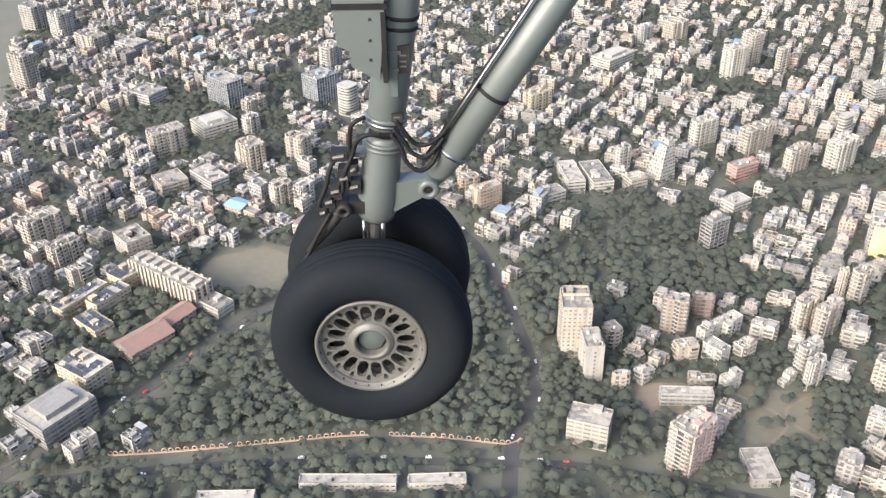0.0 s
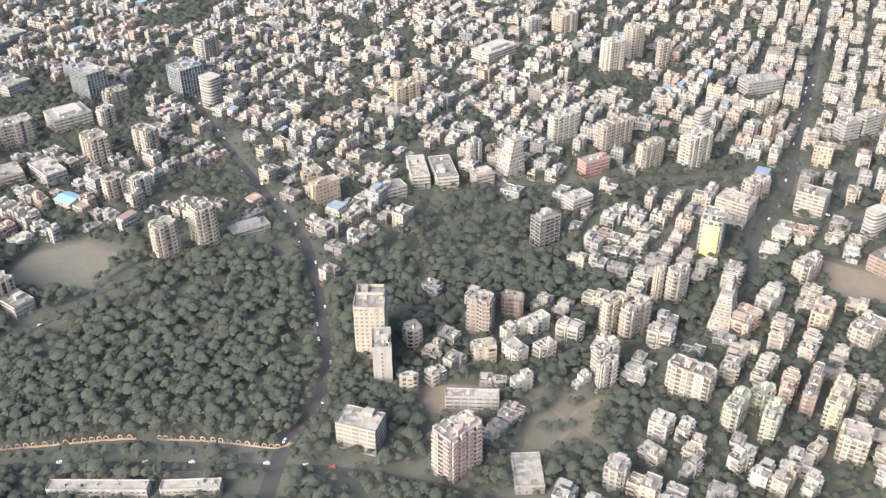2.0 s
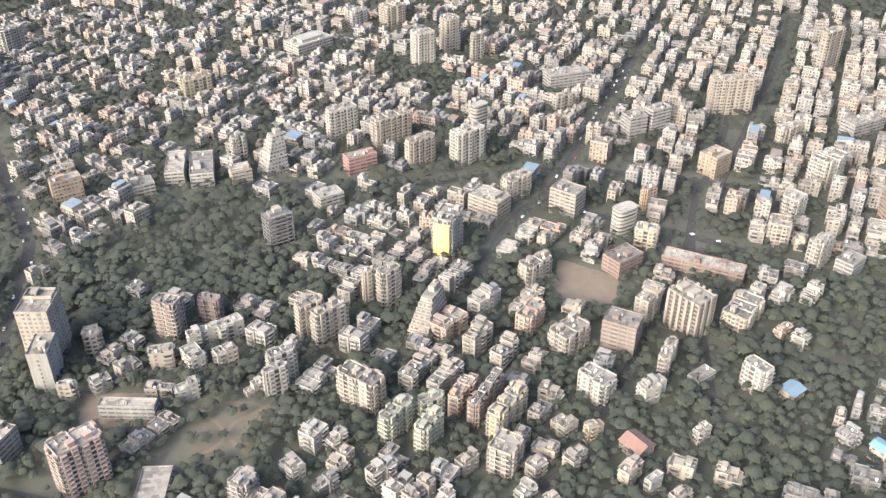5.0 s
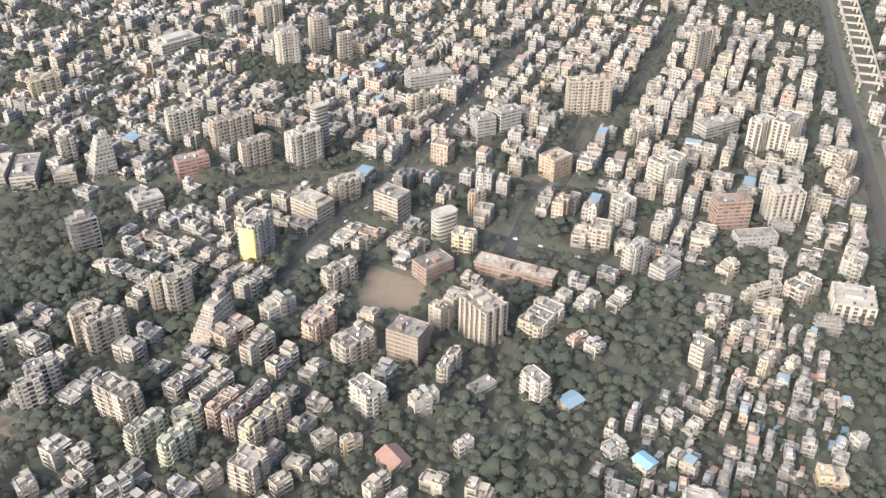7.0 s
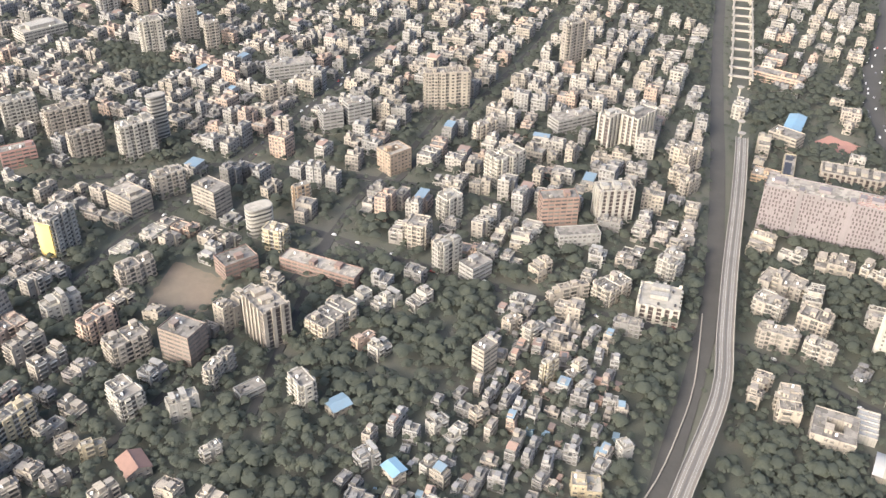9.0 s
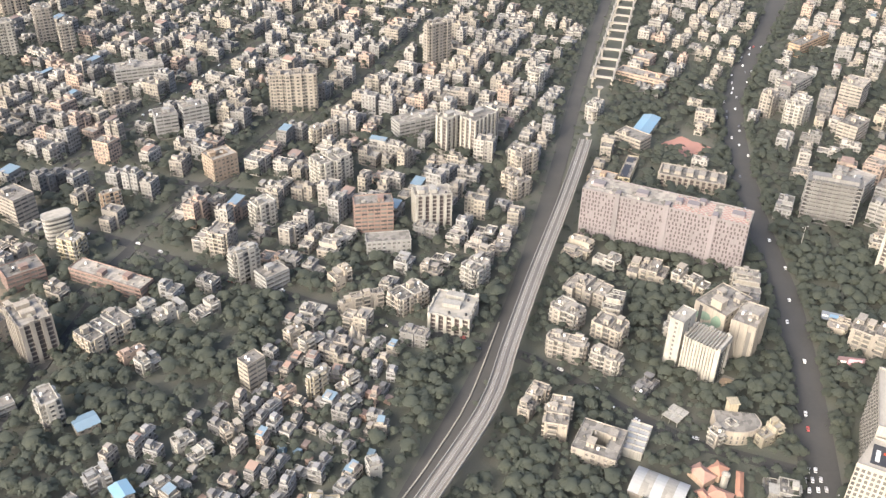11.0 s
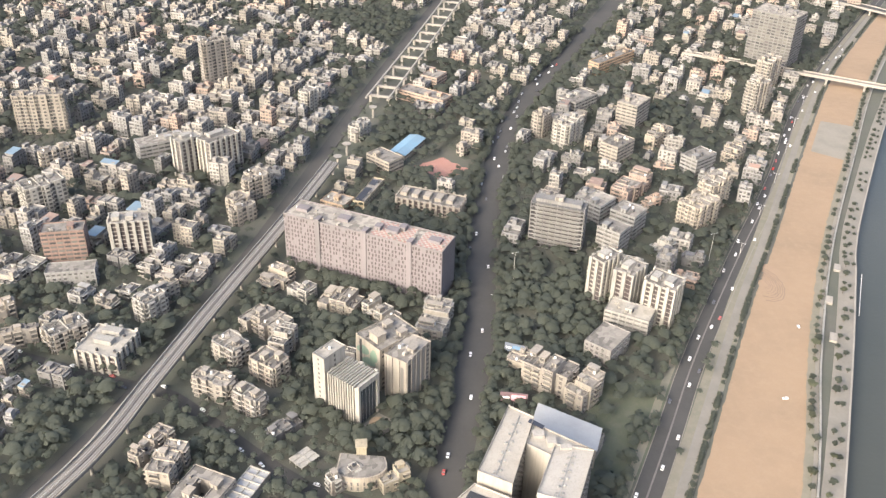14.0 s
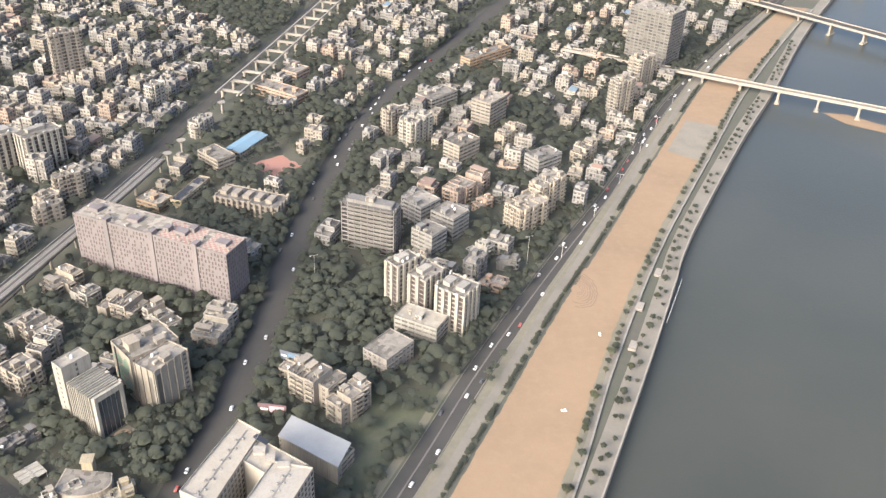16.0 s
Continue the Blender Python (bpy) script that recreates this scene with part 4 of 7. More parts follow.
# the unfinished stretch beyond: piers with hammer-head caps, then portal frames
line = [q for q in smooth(TRACK) if q.y >= 758]
for i, q in enumerate(line):
    a = line[min(i + 1, len(line) - 1)] - line[max(i - 1, 0)]
    turn = math.degrees(math.atan2(a.y, a.x))
    if i % 2:
        continue
    if q.y < 880:
        p = tagged(new("bridge_pier"), "single unfinished concrete pier with a wide cap", "pier", "unfinished piers")
        p.matrix_basis = pose(q.x, q.y, 0, 0, 0, turn)
        part("shaft", Shape().round(0, 0, 0, 9, 1.0, 12), CONCRETE, p)
        part("cap", Shape().round(0, 0, 9, 10.6, 2.0, 12, 3.6), CONCRETE, p)
    else:
        p = tagged(new("portal_frame"), "concrete portal frame of an unfinished station", "frame", "station frames")
        p.matrix_basis = pose(q.x, q.y, 0, 0, 0, turn)
        for side in (-9, 9):
            part("column", Shape().box(-1, side - 1, 0, 1, side + 1, 11), CONCRETE, p)
        part("beam", Shape().box(-1.1, -12, 11, 1.1, 12, 13), CONCRETE, p)
station = tagged(new("station_deck"), "long unfinished concrete station deck beside the frames", "viaduct")
part("beam", strip(offset([q for q in line if q.y > 870], 10), 1.5, 13.0, 14.2), CONCRETE, station)
part("beam", strip(offset([q for q in line if q.y > 870], -10), 1.5, 13.0, 14.2), CONCRETE, station)


def bridge(a, b, width, z, label, spans):
    br = tagged(new("bridge"), label, "bridge")
    pts = [Vector(a), Vector(b)]
    part("deck", strip(pts, width, z - 1.5, z), CONCRETE, br)
    part("carriageway", strip(pts, width - 3, z - 0.02, z + 0.06), ASPHALT if width > 9 else PAVING, br)
    for side in (-width / 2 + 0.2, width / 2 - 0.2):
        part("parapet", strip(offset(pts, side), 0.3, z, z + 1.1), CONCRETE, br)
    d = pts[1] - pts[0]
    for i in range(spans + 1):
        q = pts[0] + d * (i / spans)
        m = pose(q.x, q.y, -10, 0, 0, math.degrees(math.atan2(d.y, d.x)))
        part("pier", Shape().box(-1.0, -width * 0.3, 0, 1.0, width * 0.3, z + 8.5).box(-1.5, -width * 0.42, z + 7.3, 1.5, width * 0.42, z + 8.5).box(-2.2, -width * 0.42, 0, 2.2, width * 0.42, 5.5), CONCRETE, br, at=m)


bridge((1215, 1007), (1900, 595), 9, 8, "pale concrete road bridge over the river", 22)
bridge((1400, 1278), (2100, 420), 16, 8, "wide concrete bridge over the far river", 28)

# ---- the single buildings ----
put_building('apt', 'cream', 13, -468.4, 966.6, 27.0, 22.9, -34)
put_building('apt', 'grey', 11, -533.6, 1163.8, 27.6, 25.8, -30)
put_building('apt', 'grey', 10, -490.1, 1141.4, 26.3, 23.9, -35)
put_building('apt', 'cream', 6, -437.9, 1093.8, 43.8, 27.0, -37)
put_building('off', 'grey', 5, -381.7, 1073.8, 35.1, 24.1, -34)
put_building('apt', 'cream', 4, -363.0, 1122.9, 24.7, 24.6, -21)
put_building('off', 'grey', 5, -319.7, 918.9, 31.3, 27.2, -32)
put_building('glass', 'glass', 10, -234.6, 912.0, 36.5, 21.1, -43)
put_building('apt', 'beige', 8, -267.9, 797.6, 23.4, 33.7, -51)
put_building('hall', 'white', 5, -232.6, 839.0, 30.4, 36.2, -51)
put_building('apt', 'cream', 8, -182.5, 764.7, 22.7, 22.5, -51)
put_building('apt', 'cream', 8, -140.0, 778.1, 21.5, 17.6, -36)
put_building('apt', 'beige', 5, -202.6, 891.9, 17.4, 24.6, -42)
put_building('apt', 'white', 6, -195.9, 839.8, 14.1, 15.9, -38)
put_building('glass', 'glass', 10, -135.7, 918.9, 24.9, 27.1, -45)
put_building('apt', 'white', 9, -134.3, 1015.0, 19.0, 26.7, -35)
put_building('band', 'white', 10, -103.3, 886.2, 18.6, 18.0, -39)
put_building('apt', 'white', 6, -288.4, 770.0, 17.4, 17.5, -33)
put_building('off', 'cream', 4, -246.9, 721.5, 25.3, 24.3, -54)
put_building('off', 'grey', 4, -213.5, 728.8, 35.1, 18.6, -45)
put_building('apt', 'cream', 4, -272.2, 714.2, 13.0, 13.7, -33)
put_building('apt', 'beige', 5, -305.5, 696.1, 29.7, 17.6, -40)
put_building('apt', 'cream', 8, -326.8, 634.2, 18.8, 30.9, -37)
put_building('apt', 'cream', 6, -298.9, 604.1, 17.4, 25.5, -37)
put_building('court', 'cream', 5, -250.6, 619.5, 25.4, 20.4, -48)
put_building('house', 'peach', 3, -242.6, 661.1, 24.1, 16.6, -36)
put_building('house', 'cream', 4, -220.2, 660.7, 23.1, 15.1, -32)
put_building('house', 'cream', 4, -201.7, 648.2, 18.0, 13.8, -38)
put_building('shed', 'blue', 3, -178.2, 677.8, 17.8, 15.1, -31)
put_building('apt', 'cream', 7, -143.6, 690.5, 14.1, 18.4, -40)
put_building('apt', 'white', 6, -125.4, 695.9, 14.4, 17.8, -39)
put_building('fin', 'cream', 6, -205.9, 561.5, 72.2, 16.2, -36)
put_building('off', 'white', 3, -166.9, 535.3, 19.3, 15.0, -36)
put_building('tile', 'cream', 3, -207.1, 493.9, 20.9, 33.5, -40)
put_building('tile', 'cream', 3, -192.3, 520.1, 14.8, 24.3, -33)
put_building('solar', 'yellow', 5, -234.7, 458.7, 30.1, 21.2, -33)
put_building('solar', 'yellow', 3, -247.7, 513.5, 26.3, 14.6, -39)
put_building('solar', 'yellow', 3, -267.8, 545.3, 11.3, 41.0, -32)
put_building('solar', 'yellow', 4, -245.9, 542.1, 13.0, 30.0, -34)
put_building('solar', 'yellow', 4, -242.1, 570.3, 17.4, 19.1, -34)
put_building('hall', 'dark', 5, -239.5, 419.5, 29.4, 37.2, -35)
put_building('house', 'white', 3, -267.8, 423.8, 13.5, 9.2, -36)
put_building('low', 'white', 2, -58.3, 365.7, 7.2, 54.1, -91)
put_building('low', 'white', 2, -8.5, 365.6, 7.2, 31.9, -88)
put_building('off', 'white', 3, -123.4, 351.5, 7.0, 31.6, -89)
put_building('arch', 'tan', 7, 32.2, 681.9, 11.4, 22.5, -57)
put_building('apt', 'yellow', 7, 92.8, 887.3, 20.6, 29.7, -53)
put_building('off', 'white', 4, 108.0, 724.4, 39.8, 15.3, -81)
put_building('off', 'white', 4, 129.9, 722.7, 41.5, 18.7, -79)
put_building('step', 'white', 11, 187.5, 729.0, 16.5, 21.0, -54)
put_building('apt', 'white', 8, 157.5, 746.6, 10.5, 13.4, -54)
put_building('off', 'cream', 4, 163.0, 713.9, 14.3, 16.6, -67)
put_building('apt', 'white', 9, 241.6, 796.3, 15.5, 28.6, -56)
put_building('apt', 'cream', 9, 286.3, 780.3, 15.6, 36.5, -56)
put_building('apt', 'white', 12, 314.9, 967.5, 19.4, 23.1, -61)
put_building('apt', 'cream', 13, 344.6, 1003.0, 19.5, 18.7, -62)
put_building('apt', 'cream', 10, 372.7, 978.1, 9.9, 15.1, -57)
put_building('apt', 'cream', 8, 311.7, 741.0, 13.6, 27.3, -52)
put_building('apt', 'white', 10, 351.7, 744.4, 16.8, 30.0, -53)
put_building('band', 'white', 13, 362.9, 773.1, 9.6, 15.7, -52)
put_building('apt', 'cream', 8, 278.9, 1096.4, 24.7, 26.2, -49)
put_building('apt', 'grey', 7, 238.7, 1087.2, 18.6, 23.1, -50)
put_building('hall', 'white', 5, 189.4, 1009.1, 27.0, 47.0, -46)
put_building('off', 'red', 5, 261.0, 730.2, 11.9, 26.1, -61)
put_building('off', 'white', 4, 239.1, 670.5, 14.6, 20.6, -58)
put_building('frame', 'dark', 8, 207.1, 617.4, 12.1, 19.6, -57)
put_building('off', 'white', 4, 88.0, 690.8, 14.5, 18.1, -61)
put_building('apt', 'tan', 4, 17.5, 716.1, 13.0, 19.2, -62)
put_building('block', 'beige', 13, 82.0, 489.6, 19.1, 23.2, -1)
put_building('plain', 'white', 9, 90.0, 464.0, 11.7, 20.0, 4)
put_building('ribbon', 'cream', 6, 80.8, 402.4, 16.1, 24.2, -109)
put_building('pink', 'pink', 10, 135.3, 382.3, 19.0, 25.7, -46)
put_building('concrete', 'concrete', 2, 173.4, 374.4, 24.5, 15.7, -88)
put_building('apt', 'brown', 9, 152.7, 506.7, 13.4, 18.2, -108)
put_building('apt', 'brick', 6, 175.4, 521.6, 11.8, 15.1, -103)
put_building('house', 'white', 4, 175.7, 496.9, 9.9, 21.0, -58)
put_building('house', 'white', 4, 190.4, 504.0, 10.5, 16.8, -55)
put_building('house', 'cream', 4, 154.1, 477.3, 12.4, 14.0, -76)
put_building('house', 'white', 4, 174.5, 475.4, 14.8, 14.3, -53)
put_building('house', 'cream', 4, 192.7, 476.6, 10.1, 13.0, -54)
put_building('apt', 'cream', 4, 107.0, 447.3, 7.0, 11.4, -82)
put_building('house', 'white', 3, 122.8, 455.5, 9.0, 10.6, -51)
put_building('house', 'cream', 2, 158.7, 450.3, 9.4, 16.3, -96)
put_building('house', 'white', 4, 175.6, 446.7, 8.7, 12.3, -64)
put_building('off', 'grey', 3, 145.1, 433.4, 7.4, 32.1, -93)
put_building('apt', 'cream', 5, 108.5, 492.4, 12.9, 11.8, -68)
put_building('apt', 'cream', 8, 241.3, 507.7, 11.6, 18.8, -51)
put_building('apt', 'cream', 8, 254.7, 500.9, 11.1, 25.6, -47)
put_building('apt', 'white', 7, 229.0, 463.0, 10.7, 18.3, -57)
put_building('apt', 'white', 7, 227.5, 447.7, 7.3, 15.8, -55)
put_building('house', 'white', 2, 213.2, 451.6, 7.5, 12.1, -55)
put_building('apt', 'cream', 9, 276.7, 537.9, 7.5, 8.6, -58)
put_building('apt', 'cream', 9, 290.6, 538.8, 10.7, 16.9, -49)
put_building('step', 'cream', 8, 315.6, 510.5, 14.5, 33.0, -26)
put_building('house', 'peach', 4, 329.8, 504.7, 16.8, 22.6, -38)
put_building('house', 'white', 5, 354.4, 530.0, 12.2, 22.2, -47)
put_building('house', 'cream', 5, 346.8, 488.2, 13.7, 21.6, -37)
put_building('apt', 'peach', 5, 381.9, 509.3, 13.0, 23.9, -36)
put_building('house', 'cream', 4, 362.4, 476.8, 10.4, 20.4, -37)
put_building('apt', 'cream', 5, 404.1, 489.8, 17.0, 25.2, -48)
put_building('ribbon', 'brown', 7, 437.0, 490.2, 21.6, 16.5, -28)
put_building('house', 'cream', 6, 460.0, 519.6, 12.2, 19.1, -41)
put_building('fin', 'cream', 9, 483.3, 507.2, 23.7, 17.4, -54)
put_building('apt', 'cream', 5, 460.7, 468.2, 24.6, 7.5, -117)
put_building('house', 'white', 4, 445.6, 440.3, 10.7, 16.7, -62)
put_building('apt', 'white', 5, 413.7, 444.8, 20.5, 16.3, -45)
put_building('apt', 'cream', 7, 277.3, 441.1, 27.1, 17.3, -37)
put_building('house', 'cream', 4, 309.6, 462.2, 11.9, 28.7, -31)
put_building('house', 'cream', 4, 326.0, 452.7, 11.1, 26.1, -35)
put_building('house', 'peach', 5, 336.2, 438.5, 9.6, 26.9, -30)
put_building('apt', 'brick', 6, 348.4, 432.5, 7.5, 36.5, -30)
put_building('apt', 'yellow', 6, 359.5, 421.5, 11.8, 33.4, -35)
put_building('apt', 'green', 6, 297.9, 416.0, 10.5, 24.1, -37)
put_building('apt', 'green', 5, 317.1, 427.4, 10.0, 16.3, -55)
put_building('apt', 'green', 6, 315.9, 406.2, 10.2, 22.0, -31)
put_building('house', 'white', 4, 252.9, 406.9, 12.6, 12.7, -34)
put_building('house', 'white', 4, 265.7, 403.2, 8.8, 10.1, -46)
put_building('house', 'cream', 3, 244.0, 386.1, 13.5, 10.7, -50)
put_building('house', 'dark', 3, 262.1, 373.6, 7.4, 12.4, -47)
put_building('house', 'white', 4, 291.0, 378.9, 9.4, 16.0, -47)
put_building('house', 'white', 4, 300.1, 368.3, 8.8, 15.9, -38)
put_building('house', 'cream', 4, 310.2, 364.3, 9.2, 17.4, -41)
put_building('house', 'white', 4, 322.9, 358.7, 7.0, 11.1, -45)
put_building('house', 'cream', 3, 335.5, 386.9, 8.1, 11.8, -47)
put_building('house', 'cream', 3, 391.0, 414.8, 12.1, 11.3, -54)
put_building('house', 'yellow', 4, 406.6, 408.4, 7.5, 11.5, -58)
put_building('house', 'cream', 3, 393.9, 388.1, 9.0, 12.9, -50)
put_building('house', 'cream', 3, 371.8, 383.0, 8.2, 9.8, -47)
put_building('house', 'white', 3, 364.4, 365.8, 8.3, 10.4, -47)
put_building('house', 'cream', 3, 375.1, 357.3, 7.0, 11.4, -49)
put_building('tile', 'cream', 2, 428.9, 399.0, 14.1, 12.7, -55)
put_building('house', 'cream', 4, 420.8, 376.4, 7.0, 13.8, -45)
put_building('house', 'white', 4, 430.6, 368.6, 7.0, 9.6, -52)
put_building('house', 'white', 3, 465.9, 406.6, 7.1, 9.9, -55)
put_building('house', 'cream', 4, 442.2, 359.3, 7.0, 13.2, -52)
put_building('off', 'grey', 2, 479.0, 455.3, 8.4, 15.8, -53)
put_building('tower', 'white', 10, 331.0, 604.8, 16.5, 24.4, -24)
put_building('off', 'beige', 7, 425.6, 656.7, 22.5, 16.5, -37)
put_building('off', 'beige', 5, 365.3, 658.2, 27.5, 18.7, -39)
put_building('apt', 'cream', 6, 388.2, 682.9, 15.3, 24.8, -54)
put_building('apt', 'cream', 11, 606.0, 843.0, 42.0, 17.0, 6)
put_building('off', 'grey', 6, 458.1, 902.7, 17.8, 43.5, -71)
put_building('apt', 'cream', 5, 448.2, 851.4, 12.3, 22.6, -56)
put_building('off', 'grey', 7, 504.0, 791.1, 15.7, 17.9, -69)
put_building('off', 'grey', 8, 526.1, 799.5, 12.8, 21.8, -62)
put_building('band', 'white', 7, 463.8, 625.5, 12.1, 19.3, -59)
put_building('apt', 'tan', 6, 490.2, 661.8, 7.2, 15.3, -55)
put_building('apt', 'cream', 5, 391.4, 565.6, 13.0, 25.2, -49)
put_building('off', 'brick', 4, 454.2, 577.2, 16.6, 23.8, -54)
put_building('off', 'brick', 3, 510.6, 572.0, 57.0, 13.1, -27)
put_building('ribbon', 'beige', 6, 611.0, 474.0, 9.0, 12.0, -45)
put_building('apt', 'cream', 10, -79.0, 601.0, 15.0, 18.0, -48)
put_building('apt', 'cream', 11, -54.0, 621.0, 20.0, 19.0, -48)
put_building('hall', 'grey', 2, -24.0, 637.0, 31.0, 13.0, 30)
put_building('house', 'cream', 3, 630.6, 510.8, 9.6, 11.2, -46)
put_building('house', 'cream', 5, 642.4, 497.0, 7.0, 14.8, -44)
put_building('apt', 'yellow', 5, 647.1, 464.1, 7.0, 13.9, -48)
put_building('house', 'cream', 3, 663.7, 466.1, 7.0, 14.2, -47)
put_building('house', 'white', 3, 665.7, 450.4, 7.1, 11.3, -45)
put_building('house', 'peach', 3, 630.6, 456.9, 7.0, 12.2, -43)
put_building('house', 'white', 3, 582.0, 423.3, 8.8, 10.6, -52)
put_building('house', 'white', 3, 591.2, 416.2, 7.6, 11.5, -43)
put_building('house', 'cream', 3, 605.3, 431.6, 8.5, 11.0, -54)
put_building('shed', 'blue', 3, 559.2, 390.1, 9.7, 8.1, -54)
put_building('house', 'white', 3, 576.2, 393.8, 7.0, 8.8, -44)
put_building('house', 'grey', 3, 545.2, 400.2, 10.5, 10.8, -55)
put_building('house', 'yellow', 3, 654.2, 380.2, 13.3, 15.0, -97)
put_building('house', 'grey', 3, 677.9, 403.4, 7.4, 7.3, -69)
put_building('fin', 'white', 4, 726.0, 527.2, 25.0, 24.9, -110)
put_building('apt', 'cream', 4, 698.8, 543.8, 16.5, 24.8, -51)
put_building('apt', 'white', 5, 743.1, 567.0, 16.6, 18.7, -42)
put_building('house', 'cream', 4, 669.8, 539.9, 7.0, 27.2, -72)
put_building('house', 'cream', 4, 655.8, 567.6, 11.5, 13.3, -56)
put_building('house', 'white', 3, 537.2, 538.3, 8.9, 14.1, -44)
put_building('house', 'white', 3, 553.7, 535.8, 11.6, 19.2, -44)
put_building('house', 'white', 3, 575.1, 536.9, 12.3, 17.2, -47)
put_building('house', 'peach', 3, 540.8, 494.5, 7.3, 13.3, -48)
put_building('house', 'white', 3, 550.6, 488.3, 9.3, 12.4, -44)
put_building('off', 'grey', 4, 612.6, 568.4, 13.3, 17.7, -50)
put_building('apt', 'white', 7, 594.3, 578.9, 11.9, 19.9, -53)
put_building('off', 'brick', 8, 677.0, 635.0, 27.0, 13.0, 6)
put_building('concrete', 'grey', 4, 687.0, 606.0, 30.0, 12.0, 6)
put_building('fin', 'white', 9, 718.0, 641.0, 25.0, 14.0, 6)
put_building('fin', 'white', 10, 738.9, 758.9, 10.8, 20.6, -49)
put_building('fin', 'white', 10, 762.8, 760.9, 14.7, 29.4, -46)
put_building('off', 'grey', 5, 712.2, 790.6, 16.2, 39.1, -64)
put_building('apt', 'cream', 6, 635.3, 768.9, 10.6, 25.4, -52)
put_building('apt', 'white', 8, 644.8, 701.3, 21.9, 30.2, -53)
put_building('apt', 'white', 6, 598.8, 646.1, 15.4, 17.4, -52)
put_building('apt', 'cream', 7, 794.5, 709.7, 9.4, 22.1, -52)
put_building('apt', 'cream', 4, 787.0, 681.1, 9.9, 20.8, -52)
put_building('apt', 'beige', 14, 738.4, 945.5, 14.1, 29.4, -55)
put_building('court', 'tan', 6, 558.4, 720.6, 17.6, 21.2, -52)
put_building('slab', 'mauve', 12, 875.5, 608.0, 112.4, 21.2, -28)
put_building('plain', 'white', 11, 852.5, 484.5, 8.4, 15.9, -43)
put_building('fins', 'white', 8, 864.6, 475.1, 20.1, 16.3, -42)
put_building('mural', 'cream', 9, 884.0, 506.2, 20.8, 28.0, -52)
put_building('slot', 'cream', 9, 894.7, 491.6, 13.7, 23.2, -37)
put_building('off', 'cream', 3, 974.2, 443.7, 36.0, 12.2, -34)
put_building('apt', 'cream', 4, 789.8, 492.1, 24.5, 13.1, -26)
put_building('apt', 'cream', 4, 810.1, 478.2, 18.5, 12.6, -39)
put_building('apt', 'cream', 4, 795.9, 523.4, 19.5, 16.9, -42)
put_building('apt', 'cream', 4, 818.2, 506.3, 19.9, 17.2, -38)
put_building('house', 'cream', 4, 814.1, 549.2, 26.6, 22.7, -40)
put_building('house', 'dark', 2, 828.9, 459.0, 11.4, 20.3, -46)
put_building('canopy', 'white', 1, 839.9, 437.8, 9.9, 12.0, -47)
put_building('house', 'cream', 3, 859.7, 420.5, 7.0, 16.9, -58)
put_building('house', 'yellow', 3, 884.1, 419.0, 8.8, 14.5, -65)
put_building('house', 'cream', 3, 763.2, 448.1, 11.2, 23.8, -31)
put_building('house', 'cream', 4, 775.2, 432.9, 15.7, 22.3, -16)
put_building('court', 'cream', 3, 793.1, 414.1, 22.9, 23.4, -28)
put_building('house', 'cream', 4, 749.7, 583.4, 11.8, 14.4, -38)
put_building('house', 'white', 3, 832.0, 582.8, 16.2, 13.9, -39)
put_building('house', 'cream', 3, 815.3, 598.0, 17.2, 21.4, -35)
put_building('fin', 'white', 10, 1023.9, 574.9, 10.4, 18.2, -53)
put_building('fin', 'white', 9, 1037.8, 565.2, 12.6, 18.9, -46)
put_building('fin', 'white', 9, 1054.7, 549.7, 19.3, 17.7, -40)
put_building('ribbon', 'white', 4, 1033.1, 541.7, 27.7, 15.3, -32)
put_building('house', 'cream', 6, 972.9, 488.3, 27.2, 19.9, -40)
put_building('house', 'cream', 5, 990.7, 475.1, 14.2, 22.2, -45)
put_building('concrete', 'concrete', 4, 1012.8, 515.7, 17.3, 23.6, -43)
put_building('frame', 'dark', 11, 1006.7, 638.5, 37.5, 13.4, -24)
put_building('off', 'grey', 6, 1043.0, 670.5, 16.9, 20.1, -47)
put_building('off', 'grey', 6, 1044.9, 631.5, 17.7, 15.6, -44)
put_building('off', 'grey', 6, 1061.3, 654.5, 19.6, 17.9, -44)
put_building('house', 'white', 3, 1078.7, 623.8, 12.6, 14.3, -47)
put_building('apt', 'cream', 8, 1135.4, 687.4, 16.3, 30.9, -49)
put_building('apt', 'cream', 6, 1116.7, 666.0, 22.9, 29.7, -51)
put_building('house', 'peach', 4, 1079.7, 709.6, 19.5, 42.5, -41)
put_building('house', 'peach', 3, 1089.4, 687.0, 10.7, 13.8, -55)
put_building('off', 'beige', 6, 1082.3, 768.2, 16.7, 24.9, -48)
put_building('ribbon', 'cream', 8, 1113.9, 838.1, 19.3, 26.6, -41)
put_building('house', 'cream', 5, 1126.7, 798.8, 15.2, 30.5, -45)
put_building('off', 'grey', 5, 1144.6, 748.1, 16.0, 25.3, -56)
put_building('house', 'cream', 4, 1181.2, 767.6, 14.8, 22.8, -47)
put_building('apt', 'cream', 10, 1236.7, 863.3, 16.8, 22.4, -51)
put_building('apt', 'cream', 9, 1274.2, 929.7, 18.3, 28.7, -45)
put_building('grid', 'dark', 18, 1305.0, 992.5, 45.8, 31.0, -44)
put_building('apt', 'cream', 7, 1029.3, 822.0, 13.4, 17.7, -45)
put_building('apt', 'white', 7, 1048.3, 804.3, 17.5, 29.5, -40)
put_building('off', 'white', 5, 1071.8, 871.9, 19.5, 33.5, -49)
put_building('off', 'tan', 4, 1131.6, 983.4, 12.8, 60.0, -51)
put_building('off', 'peach', 3, 933.5, 897.3, 48.6, 16.3, -37)
